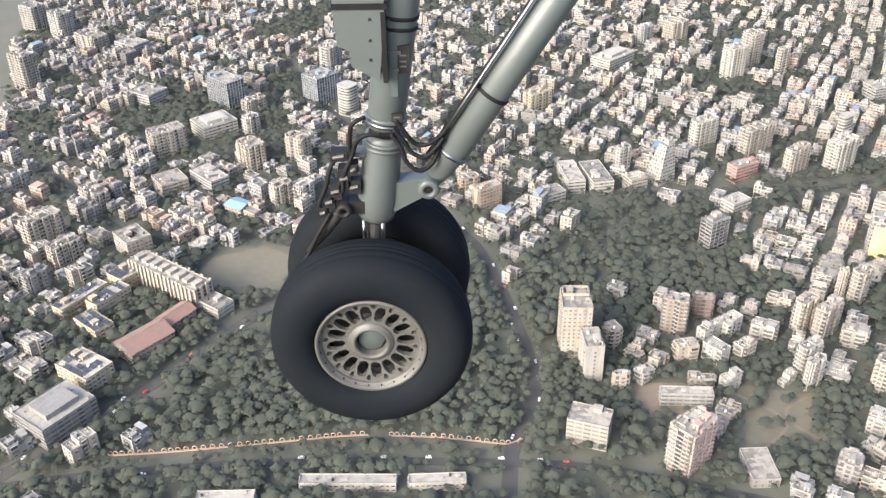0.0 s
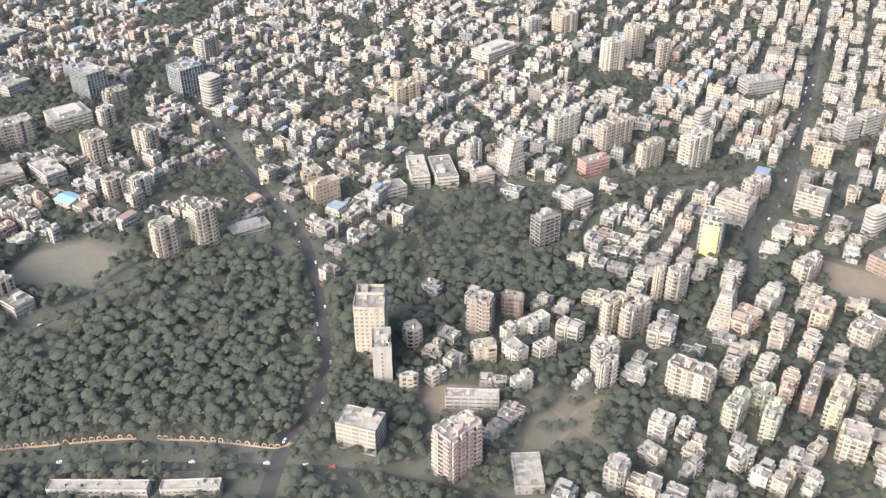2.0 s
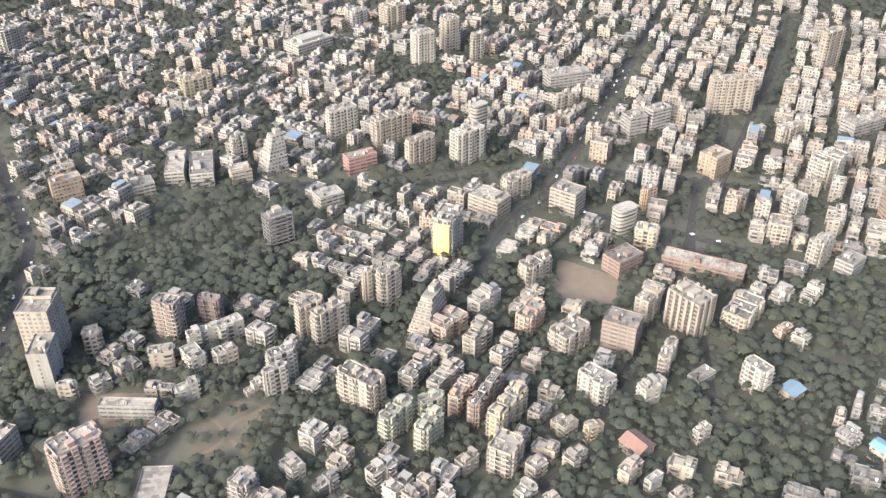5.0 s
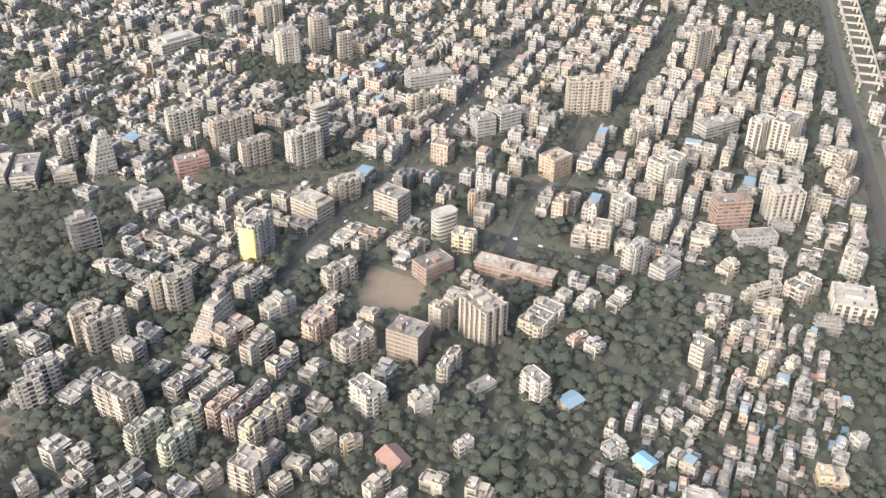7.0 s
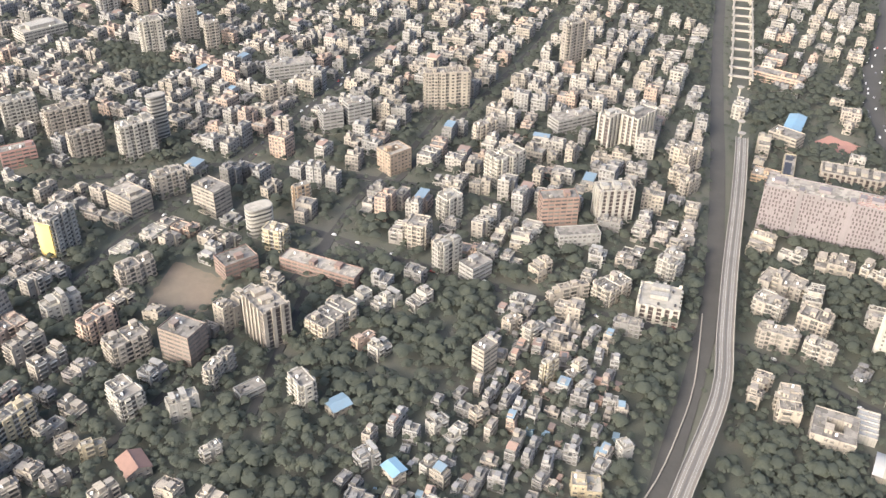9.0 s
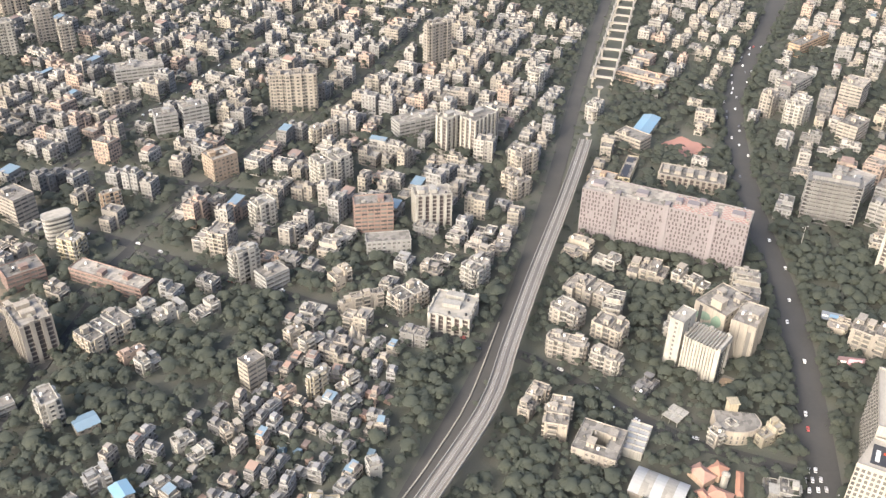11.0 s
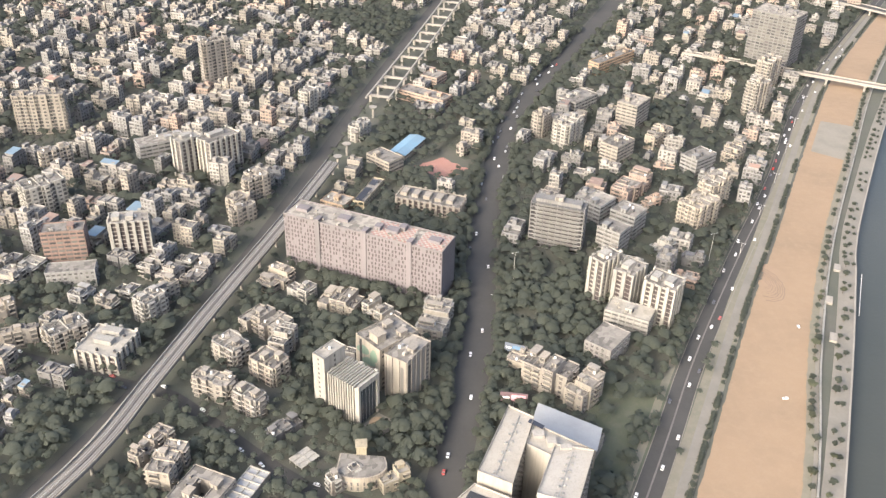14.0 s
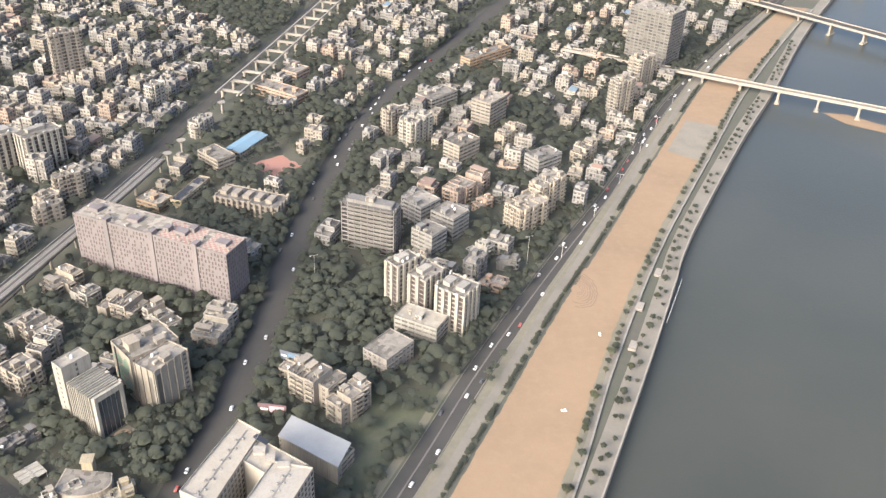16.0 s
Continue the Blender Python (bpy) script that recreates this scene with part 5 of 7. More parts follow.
put_building('off', 'peach', 4, 944.6, 936.6, 17.5, 19.8, -35)
put_building('shed', 'blue', 2, 911.1, 791.6, 14.1, 37.2, -30)
put_building('solar', 'yellow', 2, 877.7, 713.7, 8.9, 39.5, -24)
put_building('fin', 'cream', 3, 923.2, 694.6, 49.1, 19.3, -24)
put_building('off', 'tan', 2, 854.1, 700.5, 20.0, 15.4, -31)
put_building('apt', 'cream', 4, 782.1, 696.1, 15.1, 16.7, -39)
put_building('apt', 'cream', 5, 794.7, 726.3, 21.6, 17.5, -40)
put_building('house', 'cream', 3, 857.7, 570.2, 24.1, 21.2, -29)
put_building('house', 'cream', 3, 882.1, 556.9, 23.3, 13.7, -45)
put_building('house', 'cream', 4, 914.7, 545.8, 21.5, 29.6, -21)
put_building('apt', 'white', 7, 826.4, 875.4, 12.8, 16.9, -32)
put_building('apt', 'white', 4, 872.2, 821.9, 12.9, 23.3, -33)
put_building('off', 'cream', 4, 891.4, 760.0, 25.2, 16.5, -47)
put_building('apt', 'white', 6, 508.8, 448.0, 16.9, 12.1, -55)
put_building('apt', 'blue', 4, 520.5, 514.7, 20.9, 32.1, -40)
put_building('shed', 'blue', 2, 528.6, 440.9, 10.1, 11.3, -54)

# ---- landmarks ----
def block(e, name, corners, z0, z1, material, label="", rim=0.9):
    """A block on a four-cornered plan, with a parapet round its roof."""
    s = Shape().prism(corners, z0, z1)
    if rim:
        c = sum((Vector(q) for q in corners), Vector((0, 0))) / len(corners)
        inner = [tuple(Vector(q) + (c - Vector(q)).normalized() * 0.5) for q in corners]
        n = len(corners)
        for i in range(n):
            a, b, p, q = corners[i], corners[(i + 1) % n], inner[(i + 1) % n], inner[i]
            s.prism([a, b, p, q], z1, z1 + rim)
    return part(name, s, material, e, label)


def face_panes(s, a, b, z0, floors, step, wide, high, sill=0.9, out=0.06, storey=3.1):
    """Window panes in rows on the upright face from a to b (outside on the right of that way)."""
    a, b = Vector(a), Vector(b)
    d = b - a
    n = max(1, int(d.length / step))
    u = d.normalized()
    o = Vector((u.y, -u.x)) * out
    for k in range(floors):
        for i in range(n):
            c = a + d * ((i + 0.5) / n) + o
            p, q = c - u * wide / 2, c + u * wide / 2
            z = z0 + k * storey + sill
            s.quad((*p, z), (*q, z), (*q, z + high), (*p, z + high))


# the white office with two long wings round a yard
us = tagged(new("office_building"), "white office block with two long wings round a yard", "office")
UH = 37.6
WING_A = [(919.7, 388.9), (934.1, 380.2), (951, 422.5), (940, 431.3)]
WING_B = [(943.8, 374.4), (960.6, 367.2), (974.8, 398.9), (957.5, 404)]
OFFICE_WHITE = surface("cream_white_office_paint", (0.34, 0.318, 0.28), (0.265, 0.245, 0.213), big=0.05, fine=0.5, amount=0.6, streak=0.35, spread=0.0, patchy=0.1)
block(us, "wing", WING_A, 0, UH, OFFICE_WHITE)
block(us, "wing", WING_B, 0, UH, OFFICE_WHITE)
block(us, "link", [(944.5, 405.5), (955.5, 396.5), (972.5, 401.5), (950.3, 419)], 0, UH - 0.8, OFFICE_WHITE)
front = block(us, "front_block", [(902, 370.5), (927.5, 354.5), (944.5, 370), (918.2, 386.6)], 0, UH - 5, OFFICE_WHITE)
TAKEN.extend([(936, 405, 20, 54, -25), (959, 386, 22, 36, -25), (956, 406, 30, 24, -30), (922, 371, 34, 24, -31)])
s = Shape()
for wing in (WING_A, WING_B):
    for i in (1, 3):
        face_panes(s, wing[i], wing[(i + 1) % 4], 0, 12, 2.9, 1.8, 1.9)
face_panes(s, (902, 370.5), (927.5, 354.5), 0, 10, 2.4, 1.5, 2.0)
face_panes(s, (927.5, 354.5), (944.5, 370), 0, 10, 2.4, 1.5, 2.0)
for row in storeys(s):
    part("storey_glazing", row, GLASS, us, kind="stuff")
for wing in (WING_A, WING_B):
    m0 = (Vector(wing[0]) + Vector(wing[1])) / 2
    m1 = (Vector(wing[2]) + Vector(wing[3])) / 2
    along = (m1 - m0).normalized()
    across = Vector((along.y, -along.x))
    for i in range(6):
        for side in (-1.3, 1.3):
            q = m0 + (m1 - m0) * ((i + 0.7 + 0.12 * side) / 7.2) + across * side
            part("roof_vent", Shape().box(q.x - 0.55, q.y - 0.45, UH, q.x + 0.55, q.y + 0.45, UH + 0.75).round(q.x, q.y, UH + 0.75, UH + 1.05, 0.35, 8, 0.2), WALL['grey'], us)
    part("roof_pipe", strip([m0 + along, m1 - along * 3], 0.5, UH, UH + 0.35), WALL['grey'], us, "grey pipe run along the roof")
    part("roof_cover", Shape().prism([tuple(m0 + along * 1.2 + across * a + along * b) for a, b in ((-2, -0.5), (2, -0.5), (2, 0.5), (-2, 0.5))], UH, UH + 0.8), WALL['grey'], us)
for k, (x, y, w, d, h) in enumerate(((951, 411, 5, 4, 1.6), (956, 405, 4, 4, 2.6), (962, 401.5, 5, 2.6, 1.8))):
    part("plant_room", Shape().box(x - w / 2, y - d / 2, UH - 0.8, x + w / 2, y + d / 2, UH - 0.8 + h).box(x - w / 2 - 0.2, y - d / 2 - 0.2, UH - 0.8 + h, x + w / 2 + 0.2, y + d / 2 + 0.2, UH - 0.6 + h), OFFICE_WHITE, us)
part("solar_panel", Shape().prism([(947.4, 419.6), (953.6, 414.4), (955, 416.4), (949, 421.6)], UH + 0.05, UH + 0.4), PANEL, us, "dark blue roof panels")
SIGN_BLACK = surface("black_sign_panel", (0.03, 0.03, 0.032), (0.06, 0.06, 0.06), rough=0.5)
SIGN_RED = surface("red_sign_paint", (0.62, 0.13, 0.07), (0.5, 0.12, 0.08), rough=0.5)
SH = UH - 5
sign = part("sign_panel", Shape().prism([(908.6, 370.9), (920.6, 363.4), (928, 375.2), (916, 382.7)], SH, SH + 0.3), SIGN_BLACK, us, "black roof panel with a red mark and a white bar")
for c, flip in (((919.6, 374.2), 1), ((921.2, 370.6), -1)):
    u, v = Vector((0.848, -0.53)), Vector((0.53, 0.848))
    for a0, a1, b0, b1 in ((-2.6, 2.6, -0.7, 0.7), (1.2 * flip - 0.7, 1.2 * flip + 0.7, 0.7 * flip, 2.3 * flip)):
        ring = [tuple(Vector(c) + u * a + v * b) for a, b in ((a0, min(b0, b1)), (a1, min(b0, b1)), (a1, max(b0, b1)), (a0, max(b0, b1)))]
        part("red_mark", Shape().prism(ring, SH + 0.32, SH + 0.4), SIGN_RED, sign)
part("white_bar", Shape().prism([(911.2, 371.6), (912.8, 370.6), (917, 377.4), (915.4, 378.4)], SH + 0.32, SH + 0.4), TANK_WHITE, sign)
hall = tagged(new("hall"), "pale hall under a flat grey sheet roof", "hall")
block(hall, "shell", [(962, 459), (990, 439), (984.5, 424.5), (957, 446)], 0, 12.6, WALL['cream'], rim=0)
part("roof", Shape().prism([(961.8, 460.2), (991.2, 439), (984.8, 423.2), (955.8, 446)], 12.6, 13.3), SHEET_GREY, hall, "flat grey metal sheet")
TAKEN.append((974, 443, 36, 24, -35))



def board(name, x, y, w, h, z, turn, colour, label, mark):
    e = tagged(new(name), label, "billboard")
    e.matrix_basis = pose(x, y, 0, 0, 0, turn)
    for u in (-w * 0.35, 0, w * 0.35):
        part("post", Shape().round(u, 0.3, 0, z, 0.15, 6), STEEL, e)
    panel = part("panel", Shape().box(-w / 2, -0.15, z, w / 2, 0.15, z + h), colour, e)
    part("printed_shape", Shape().box(-w * 0.1, -0.19, z + h * 0.2, w * 0.42, -0.16, z + h * 0.8), mark, panel)
    part("printed_bar", Shape().box(-w * 0.42, -0.19, z + h * 0.35, -w * 0.16, -0.16, z + h * 0.55), TANK_WHITE, panel)


board("billboard", 951, 472, 15, 6.5, 4, -12, surface("dark_red_poster_print", (0.13, 0.09, 0.10), (0.18, 0.12, 0.13)), "dark street billboard with a pink and white shape", surface("pink_poster_print", (0.72, 0.36, 0.40), (0.6, 0.3, 0.33)))
board("billboard", 958, 515, 12, 6, 4, -25, surface("dark_poster_print", (0.10, 0.12, 0.15), (0.16, 0.17, 0.2)), "dark street billboard with a blue shape", surface("blue_poster_print", (0.12, 0.22, 0.36), (0.1, 0.2, 0.3)))

# a small temple with three tapering spires
temple = tagged(new("temple"), "small cream temple with three tapering spires", "temple")
temple.matrix_basis = pose(668, 507, 0, 0, 0, -28)
part("hall", Shape().box(-6, -4, 0, 6, 4, 4.2).box(-6.4, -4.4, 4.2, 6.4, 4.4, 4.6), WALL['cream'], temple)
for x, h, rad in ((-3.2, 9.5, 2.5), (1.2, 6.0, 1.9), (4.2, 4.4, 1.5)):
    s, z = Shape(), 4.6
    for i in range(7):
        a, b = 1 - (i / 7) ** 1.7, 1 - ((i + 1) / 7) ** 1.7
        s.round(x, 0, z + h * i / 7, z + h * (i + 1) / 7, rad * a * 0.96, 10, rad * (b * 0.9 + 0.04))
    part("spire", s, WALL['cream'], temple)
TAKEN.append((668, 507, 14, 10, -28))

# the arcaded park wall
fence = tagged(new("park_wall"), "low sandstone park wall with a row of small arches", "wall")
FENCE = [(-200, 392), (-169, 394), (-107, 401), (-67, 406), (-50, 407)], [(-36, 406), (-5, 404), (33, 398), (42, 402)]
STONE = surface("sandstone", (0.36, 0.275, 0.208), (0.26, 0.2, 0.158), big=0.5)
arch = Shape()
for i in range(8):
    a, b = math.pi * i / 8, math.pi * (i + 1) / 8
    for z0 in (0,):
        ring = [(math.cos(a) * 1.05, math.sin(a) * 1.05), (math.cos(b) * 1.05, math.sin(b) * 1.05), (math.cos(b) * 1.55, math.sin(b) * 1.55), (math.cos(a) * 1.55, math.sin(a) * 1.55)]
        n = len(arch.v)
        arch.v += [(x, -0.25, z + 1.6) for x, z in ring] + [(x, 0.25, z + 1.6) for x, z in ring]
        arch.f += [(n, n + 3, n + 2, n + 1), (n + 4, n + 5, n + 6, n + 7), (n + 3, n + 7, n + 6, n + 2), (n, n + 1, n + 5, n + 4), (n, n + 4, n + 7, n + 3), (n + 1, n + 2, n + 6, n + 5)]
arch.box(-1.55, -0.25, 0, -1.05, 0.25, 1.6).box(1.05, -0.25, 0, 1.55, 0.25, 1.6).box(-1.05, -0.2, 0, 1.05, 0.2, 0.7)
arch_mesh = arch.mesh("arch", STONE)
for line in FENCE:
    part("plinth", strip(smooth(line), 0.8, 0, 0.9), STONE, fence)
    pts = smooth(line, 4.6)
    for p, q in zip(pts, pts[1:]):
        d = q - p
        part("arch", arch_mesh, None, fence, at=pose(p.x, p.y, 0.5, 0, 0, math.degrees(math.atan2(d.y, d.x))))

# the disc-shaped gate house by the finned office
disc = tagged(new("fountain"), "round paved fountain basin in a forecourt", "fountain")
part("basin", Shape().round(877, 464, 0, 0.9, 4.2, 20).round(877, 464, 0.9, 1.6, 1.2, 12, 0.8), WALL['tan'], disc)
part("forecourt", Shape().prism([(868, 462), (878, 472), (889, 463), (879, 454)], 0, 0.12), PAVING, disc)

# curved hall with a rounded front
curved = tagged(new("curved_building"), "cream building with a round-ended hall and a small tower", "building")
ring = [(868 + 13 * math.cos(a), 424 + 8 * math.sin(a)) for a in (math.radians(200 + 14 * i) for i in range(13))]
part("hall", Shape().prism(ring + [(880, 430), (858, 434)], 0, 9), WALL['cream'], curved)
part("roof_deck", Shape().prism([(868 + (x - 868) * 0.94, 426 + (y - 426) * 0.94) for x, y in ring + [(880, 430), (858, 434)]], 9, 9.2), ROOF, curved)
s = Shape()
for i in range(12):
    face_panes(s, ring[i], ring[i + 1], 0, 2, 1.6, 0.9, 2.2)
for row in storeys(s):
    part("storey_glazing", row, GLASS, curved, kind="stuff")
part("tower", Shape().box(866, 432, 0, 871, 437, 14).box(865.5, 431.5, 14, 871.5, 437.5, 14.5), WALL['yellow'], curved)
TAKEN.append((868, 427, 28, 22, 0))
# a compound of small houses under red tiled roofs round a turret
compound = tagged(new("tiled_compound"), "cluster of red-tiled roofs round a small white turret", "building")
PALE_TILE = surface("faded_red_tiles", (0.36, 0.21, 0.155), (0.25, 0.17, 0.135), rough=0.85, big=0.35, fine=1.4, spread=0.05)
for x, y, w, d, turn, h in ((841, 394, 9, 12, 28, 4.5), (850, 396, 8, 9, -52, 5), (846, 380, 12, 8, -35, 4.2), (858, 387, 4, 17, -20, 3.6), (838, 380, 6, 9, 20, 3.6)):
    m = pose(x, y, 0, 0, 0, turn)
    house = part("house_block", Shape().box(-w / 2 + 0.5, -d / 2 + 0.5, 0, w / 2 - 0.5, d / 2 - 0.5, h), WALL['peach'], compound, at=m)
    s = Shape()
    ridge = min(w, d) * 0.28
    k = max(0.0, (d - w) / 2) * 0.9
    j = max(0.0, (w - d) / 2) * 0.9
    s.v += [(-w / 2, -d / 2, h), (w / 2, -d / 2, h), (w / 2, d / 2, h), (-w / 2, d / 2, h), (-j, -k, h + ridge), (j, -k, h + ridge), (j, k, h + ridge), (-j, k, h + ridge)]
    s.f += [(0, 1, 5, 4), (1, 2, 6, 5), (2, 3, 7, 6), (3, 0, 4, 7), (4, 5, 6, 7), (3, 2, 1, 0)]
    part("roof", s, PALE_TILE, house, "faded red tiles")
part("turret", Shape().round(851, 389, 0, 8, 1.9, 12).round(851, 389, 8, 8.4, 2.2, 12).round(851, 389, 8.4, 9.6, 1.7, 12, 0.6), WALL['white'], compound)

# a low hall under a grey and white vaulted roof, and a framed yard roof beside it
vault = tagged(new("market_hall"), "low hall under a vaulted grey and white sheet roof", "hall")
vault.matrix_basis = pose(817, 385, 0, 0, 0, -32)
part("shell", Shape().box(-13, -9, 0, 13, 9, 4.6), WALL['beige'], vault)
for i, m in enumerate((SHEET_GREY, ROOF_PALE, SHEET_GREY, ROOF_PALE, SHEET_GREY)):
    s = Shape()
    a0, a1 = -13.2 + i * 5.28, -13.2 + (i + 1) * 5.28
    for j in range(8):
        y0, y1 = -9.3 + j * 2.325, -9.3 + (j + 1) * 2.325
        z0, z1 = 4.62 + 2.4 * (1 - (y0 / 9.3) ** 2), 4.62 + 2.4 * (1 - (y1 / 9.3) ** 2)
        s.quad((a0, y0, z0), (a1, y0, z0), (a1, y1, z1), (a0, y1, z1))
    part("roof_sheet", s, m, vault)
pergola = tagged(new("framed_roof"), "open white roof frame over dark sheet panels", "roof")
pergola.matrix_basis = pose(814, 419, 0, 0, 0, -28)
part("hall", Shape().box(-5.5, -11, 0, 5.5, 11, 5), WALL['white'], pergola)
part("sheet", Shape().box(-5.2, -10.7, 5, 5.2, 10.7, 5.15), SHEET_GREY, pergola, "grey sheet")
for i in range(6):
    part("rafter", Shape().box(-5.7, -11 + i * 4.3, 5.15, 5.7, -10.5 + i * 4.3, 6.1), WALL['white'], pergola)
for x in (-5.6, 0, 5.6):
    part("beam", Shape().box(x - 0.2, -11, 5.15, x + 0.2, 11, 5.8), WALL['white'], pergola)
TAKEN.extend([(848, 386, 28, 24, 0), (817, 385, 28, 20, -32), (814, 419, 12, 24, -28)])


# ---- the town between: what is free is filled with houses and trees ----
RES, GX, GY, NX, NY = 2.0, -900.0, 300.0, 1500, 620
busy = np.zeros((NX, NY), bool)
built = np.zeros((NX, NY), bool)
wet = np.zeros((NX, NY), bool)
cellx = (GX + (np.arange(NX) + 0.5) * RES)[:, None] * np.ones((1, NY))
celly = (GY + (np.arange(NY) + 0.5) * RES)[None, :] * np.ones((NX, 1))


def mark_rect(grid, x, y, w, d, turn, grow):
    c, s = math.cos(radians(turn)), math.sin(radians(turn))
    rad = math.hypot(w, d) / 2 + grow + 2
    i0, i1 = max(0, int((x - rad - GX) / RES)), min(NX, int((x + rad - GX) / RES) + 1)
    j0, j1 = max(0, int((y - rad - GY) / RES)), min(NY, int((y + rad - GY) / RES) + 1)
    if i0 >= i1 or j0 >= j1:
        return None
    dx, dy = cellx[i0:i1, j0:j1] - x, celly[i0:i1, j0:j1] - y
    inside = (np.abs(dx * c + dy * s) < w / 2 + grow) & (np.abs(-dx * s + dy * c) < d / 2 + grow)
    if grid is None:
        return inside, (slice(i0, i1), slice(j0, j1))
    grid[i0:i1, j0:j1] |= inside


def mark_line(grid, points, half):
    for (ax, ay), (bx, by) in zip(points, points[1:]):
        mark_rect(grid, (ax + bx) / 2, (ay + by) / 2, math.hypot(bx - ax, by - ay) + half, half * 2, math.degrees(math.atan2(by - ay, bx - ax)), 0)


def mark_poly(grid, points):
    inside = np.zeros_like(grid)
    for (ax, ay), (bx, by) in zip(points, points[1:] + points[:1]):
        cross = ((ay > celly) != (by > celly)) & (cellx < (bx - ax) * (celly - ay) / ((by - ay) or 1e-9) + ax)
        inside ^= cross
    grid |= inside


for q in TAKEN:
    mark_rect(built, *q, 1.0)
for pts, width in ROADS:
    mark_line(busy, pts, width / 2 + (0.6 if width > 11 else -0.9))
mark_line(busy, [(q.x, q.y) for q in smooth(TRACK)], 6.5)
for pts in OPEN:
    mark_poly(busy, pts)
for pts in FENCE:
    mark_line(busy, [(q.x, q.y) for q in offset(smooth(pts), 3.5)], 3.6)
mark_rect(busy, -33, 364, 60, 14, 0, 0)
mark_rect(busy, 23, 364, 36, 14, 0, 0)
shore = [(q.x, q.y) for q in offset(smooth(SAND_L), -14)]
mark_poly(wet, shore + [(2400, 1600), (2400, 200)])
busy |= wet
park = np.zeros((NX, NY), bool)
for poly in ([(-225, 560), (-183, 617), (-40, 640), (5, 640), (40, 540), (46, 440), (25, 398), (-160, 396), (-205, 430)],
             [(143, 690), (205, 670), (222, 604), (212, 545), (150, 551), (122, 606)],
             [(596, 575), (633, 563), (630, 525), (578, 515), (530, 468), (469, 455), (475, 505), (537, 520)],
             [(851, 485), (925, 465), (905, 405), (852, 425)], [(1025, 555), (1085, 552), (1045, 470), (1000, 400), (975, 440), (985, 500)],
             [(955, 620), (1021, 616), (1014, 555), (985, 500), (962, 535)], [(803, 475), (871, 490), (905, 440), (852, 420)],
             [(705, 422), (782, 420), (830, 400), (793, 360), (690, 365)], [(450, 500), (563, 545), (600, 504), (554, 462), (477, 455)],
             [(60, 470), (105, 520), (128, 610), (122, 650), (60, 600)], [(-60, 372), (100, 365), (200, 345), (200, 300), (-200, 300), (-210, 360)],
             [(433, 436), (495, 441), (540, 503), (589, 534), (620, 524), (601, 460), (569, 455), (540, 420), (534, 388), (495, 391), (435, 390)],
             [(694, 499), (736, 498), (689, 372), (665, 372), (684, 404)],
             [(-330, 960), (-180, 900), (-160, 800), (-260, 780), (-330, 850)]):
    mark_poly(park, poly)
for poly in (*SPARSE, [(912, 418), (938, 432), (960, 472), (948, 500), (925, 450)]):
    mark_poly(park, poly)

close = np.zeros((NX, NY), bool)
mark_poly(close, [(330, 1000), (800, 1000), (800, 700), (752, 545), (640, 545), (600, 590), (540, 620), (470, 650), (430, 690), (380, 760)])
# pools of houses, each built once, then copied
POOL = []
pool_rng = random.Random(21)
for i in range(26):
    w, d = pool_rng.uniform(10.5, 16.5), pool_rng.uniform(11.5, 17)
    col = pool_rng.choice(('cream', 'cream', 'white', 'white', 'beige', 'grey', 'cream', 'peach', 'concrete', 'yellow', 'beige', 'white', 'dark', 'beige'))
    fl = pool_rng.choice((2, 3, 3, 3, 4, 4, 5))
    kind = 'house' if i < 19 else 'apt'
    if kind == 'apt':
        w, d, fl = w * 1.2, d * 1.2, pool_rng.choice((5, 6, 7))
    e = put_building(kind, col, fl, 0, 0, w, d, 0, seed=100 + i, own=False)
    POOL.append([e, w, d, kind, fl, False])
FAR_COLOURS = {c: surface('old_' + c + '_plaster', *tint, streak=0.5, spread=0.22, pieces=True) for c, tint in (
    ('cream', ((0.295, 0.27, 0.23), (0.207, 0.189, 0.166))), ('white', ((0.318, 0.303, 0.279), (0.224, 0.212, 0.193))), ('beige', ((0.298, 0.271, 0.238), (0.207, 0.19, 0.166))),
    ('grey', ((0.26, 0.256, 0.249), (0.182, 0.178, 0.169))), ('peach', ((0.344, 0.276, 0.23), (0.248, 0.199, 0.166))), ('dark', ((0.183, 0.18, 0.173), (0.129, 0.124, 0.121))))}
far_walls, far_panes, far_roof = {c: Shape() for c in FAR_COLOURS}, Shape(), Shape()


def turned(shape, start, x, y, turn):
    c, s = math.cos(turn), math.sin(turn)
    shape.v[start:] = [(x + c * a - s * b, y + s * a + c * b, z) for a, b, z in shape.v[start:]]


far_sheets = {'blue': Shape(), 'rusty': Shape(), 'grey': Shape()}


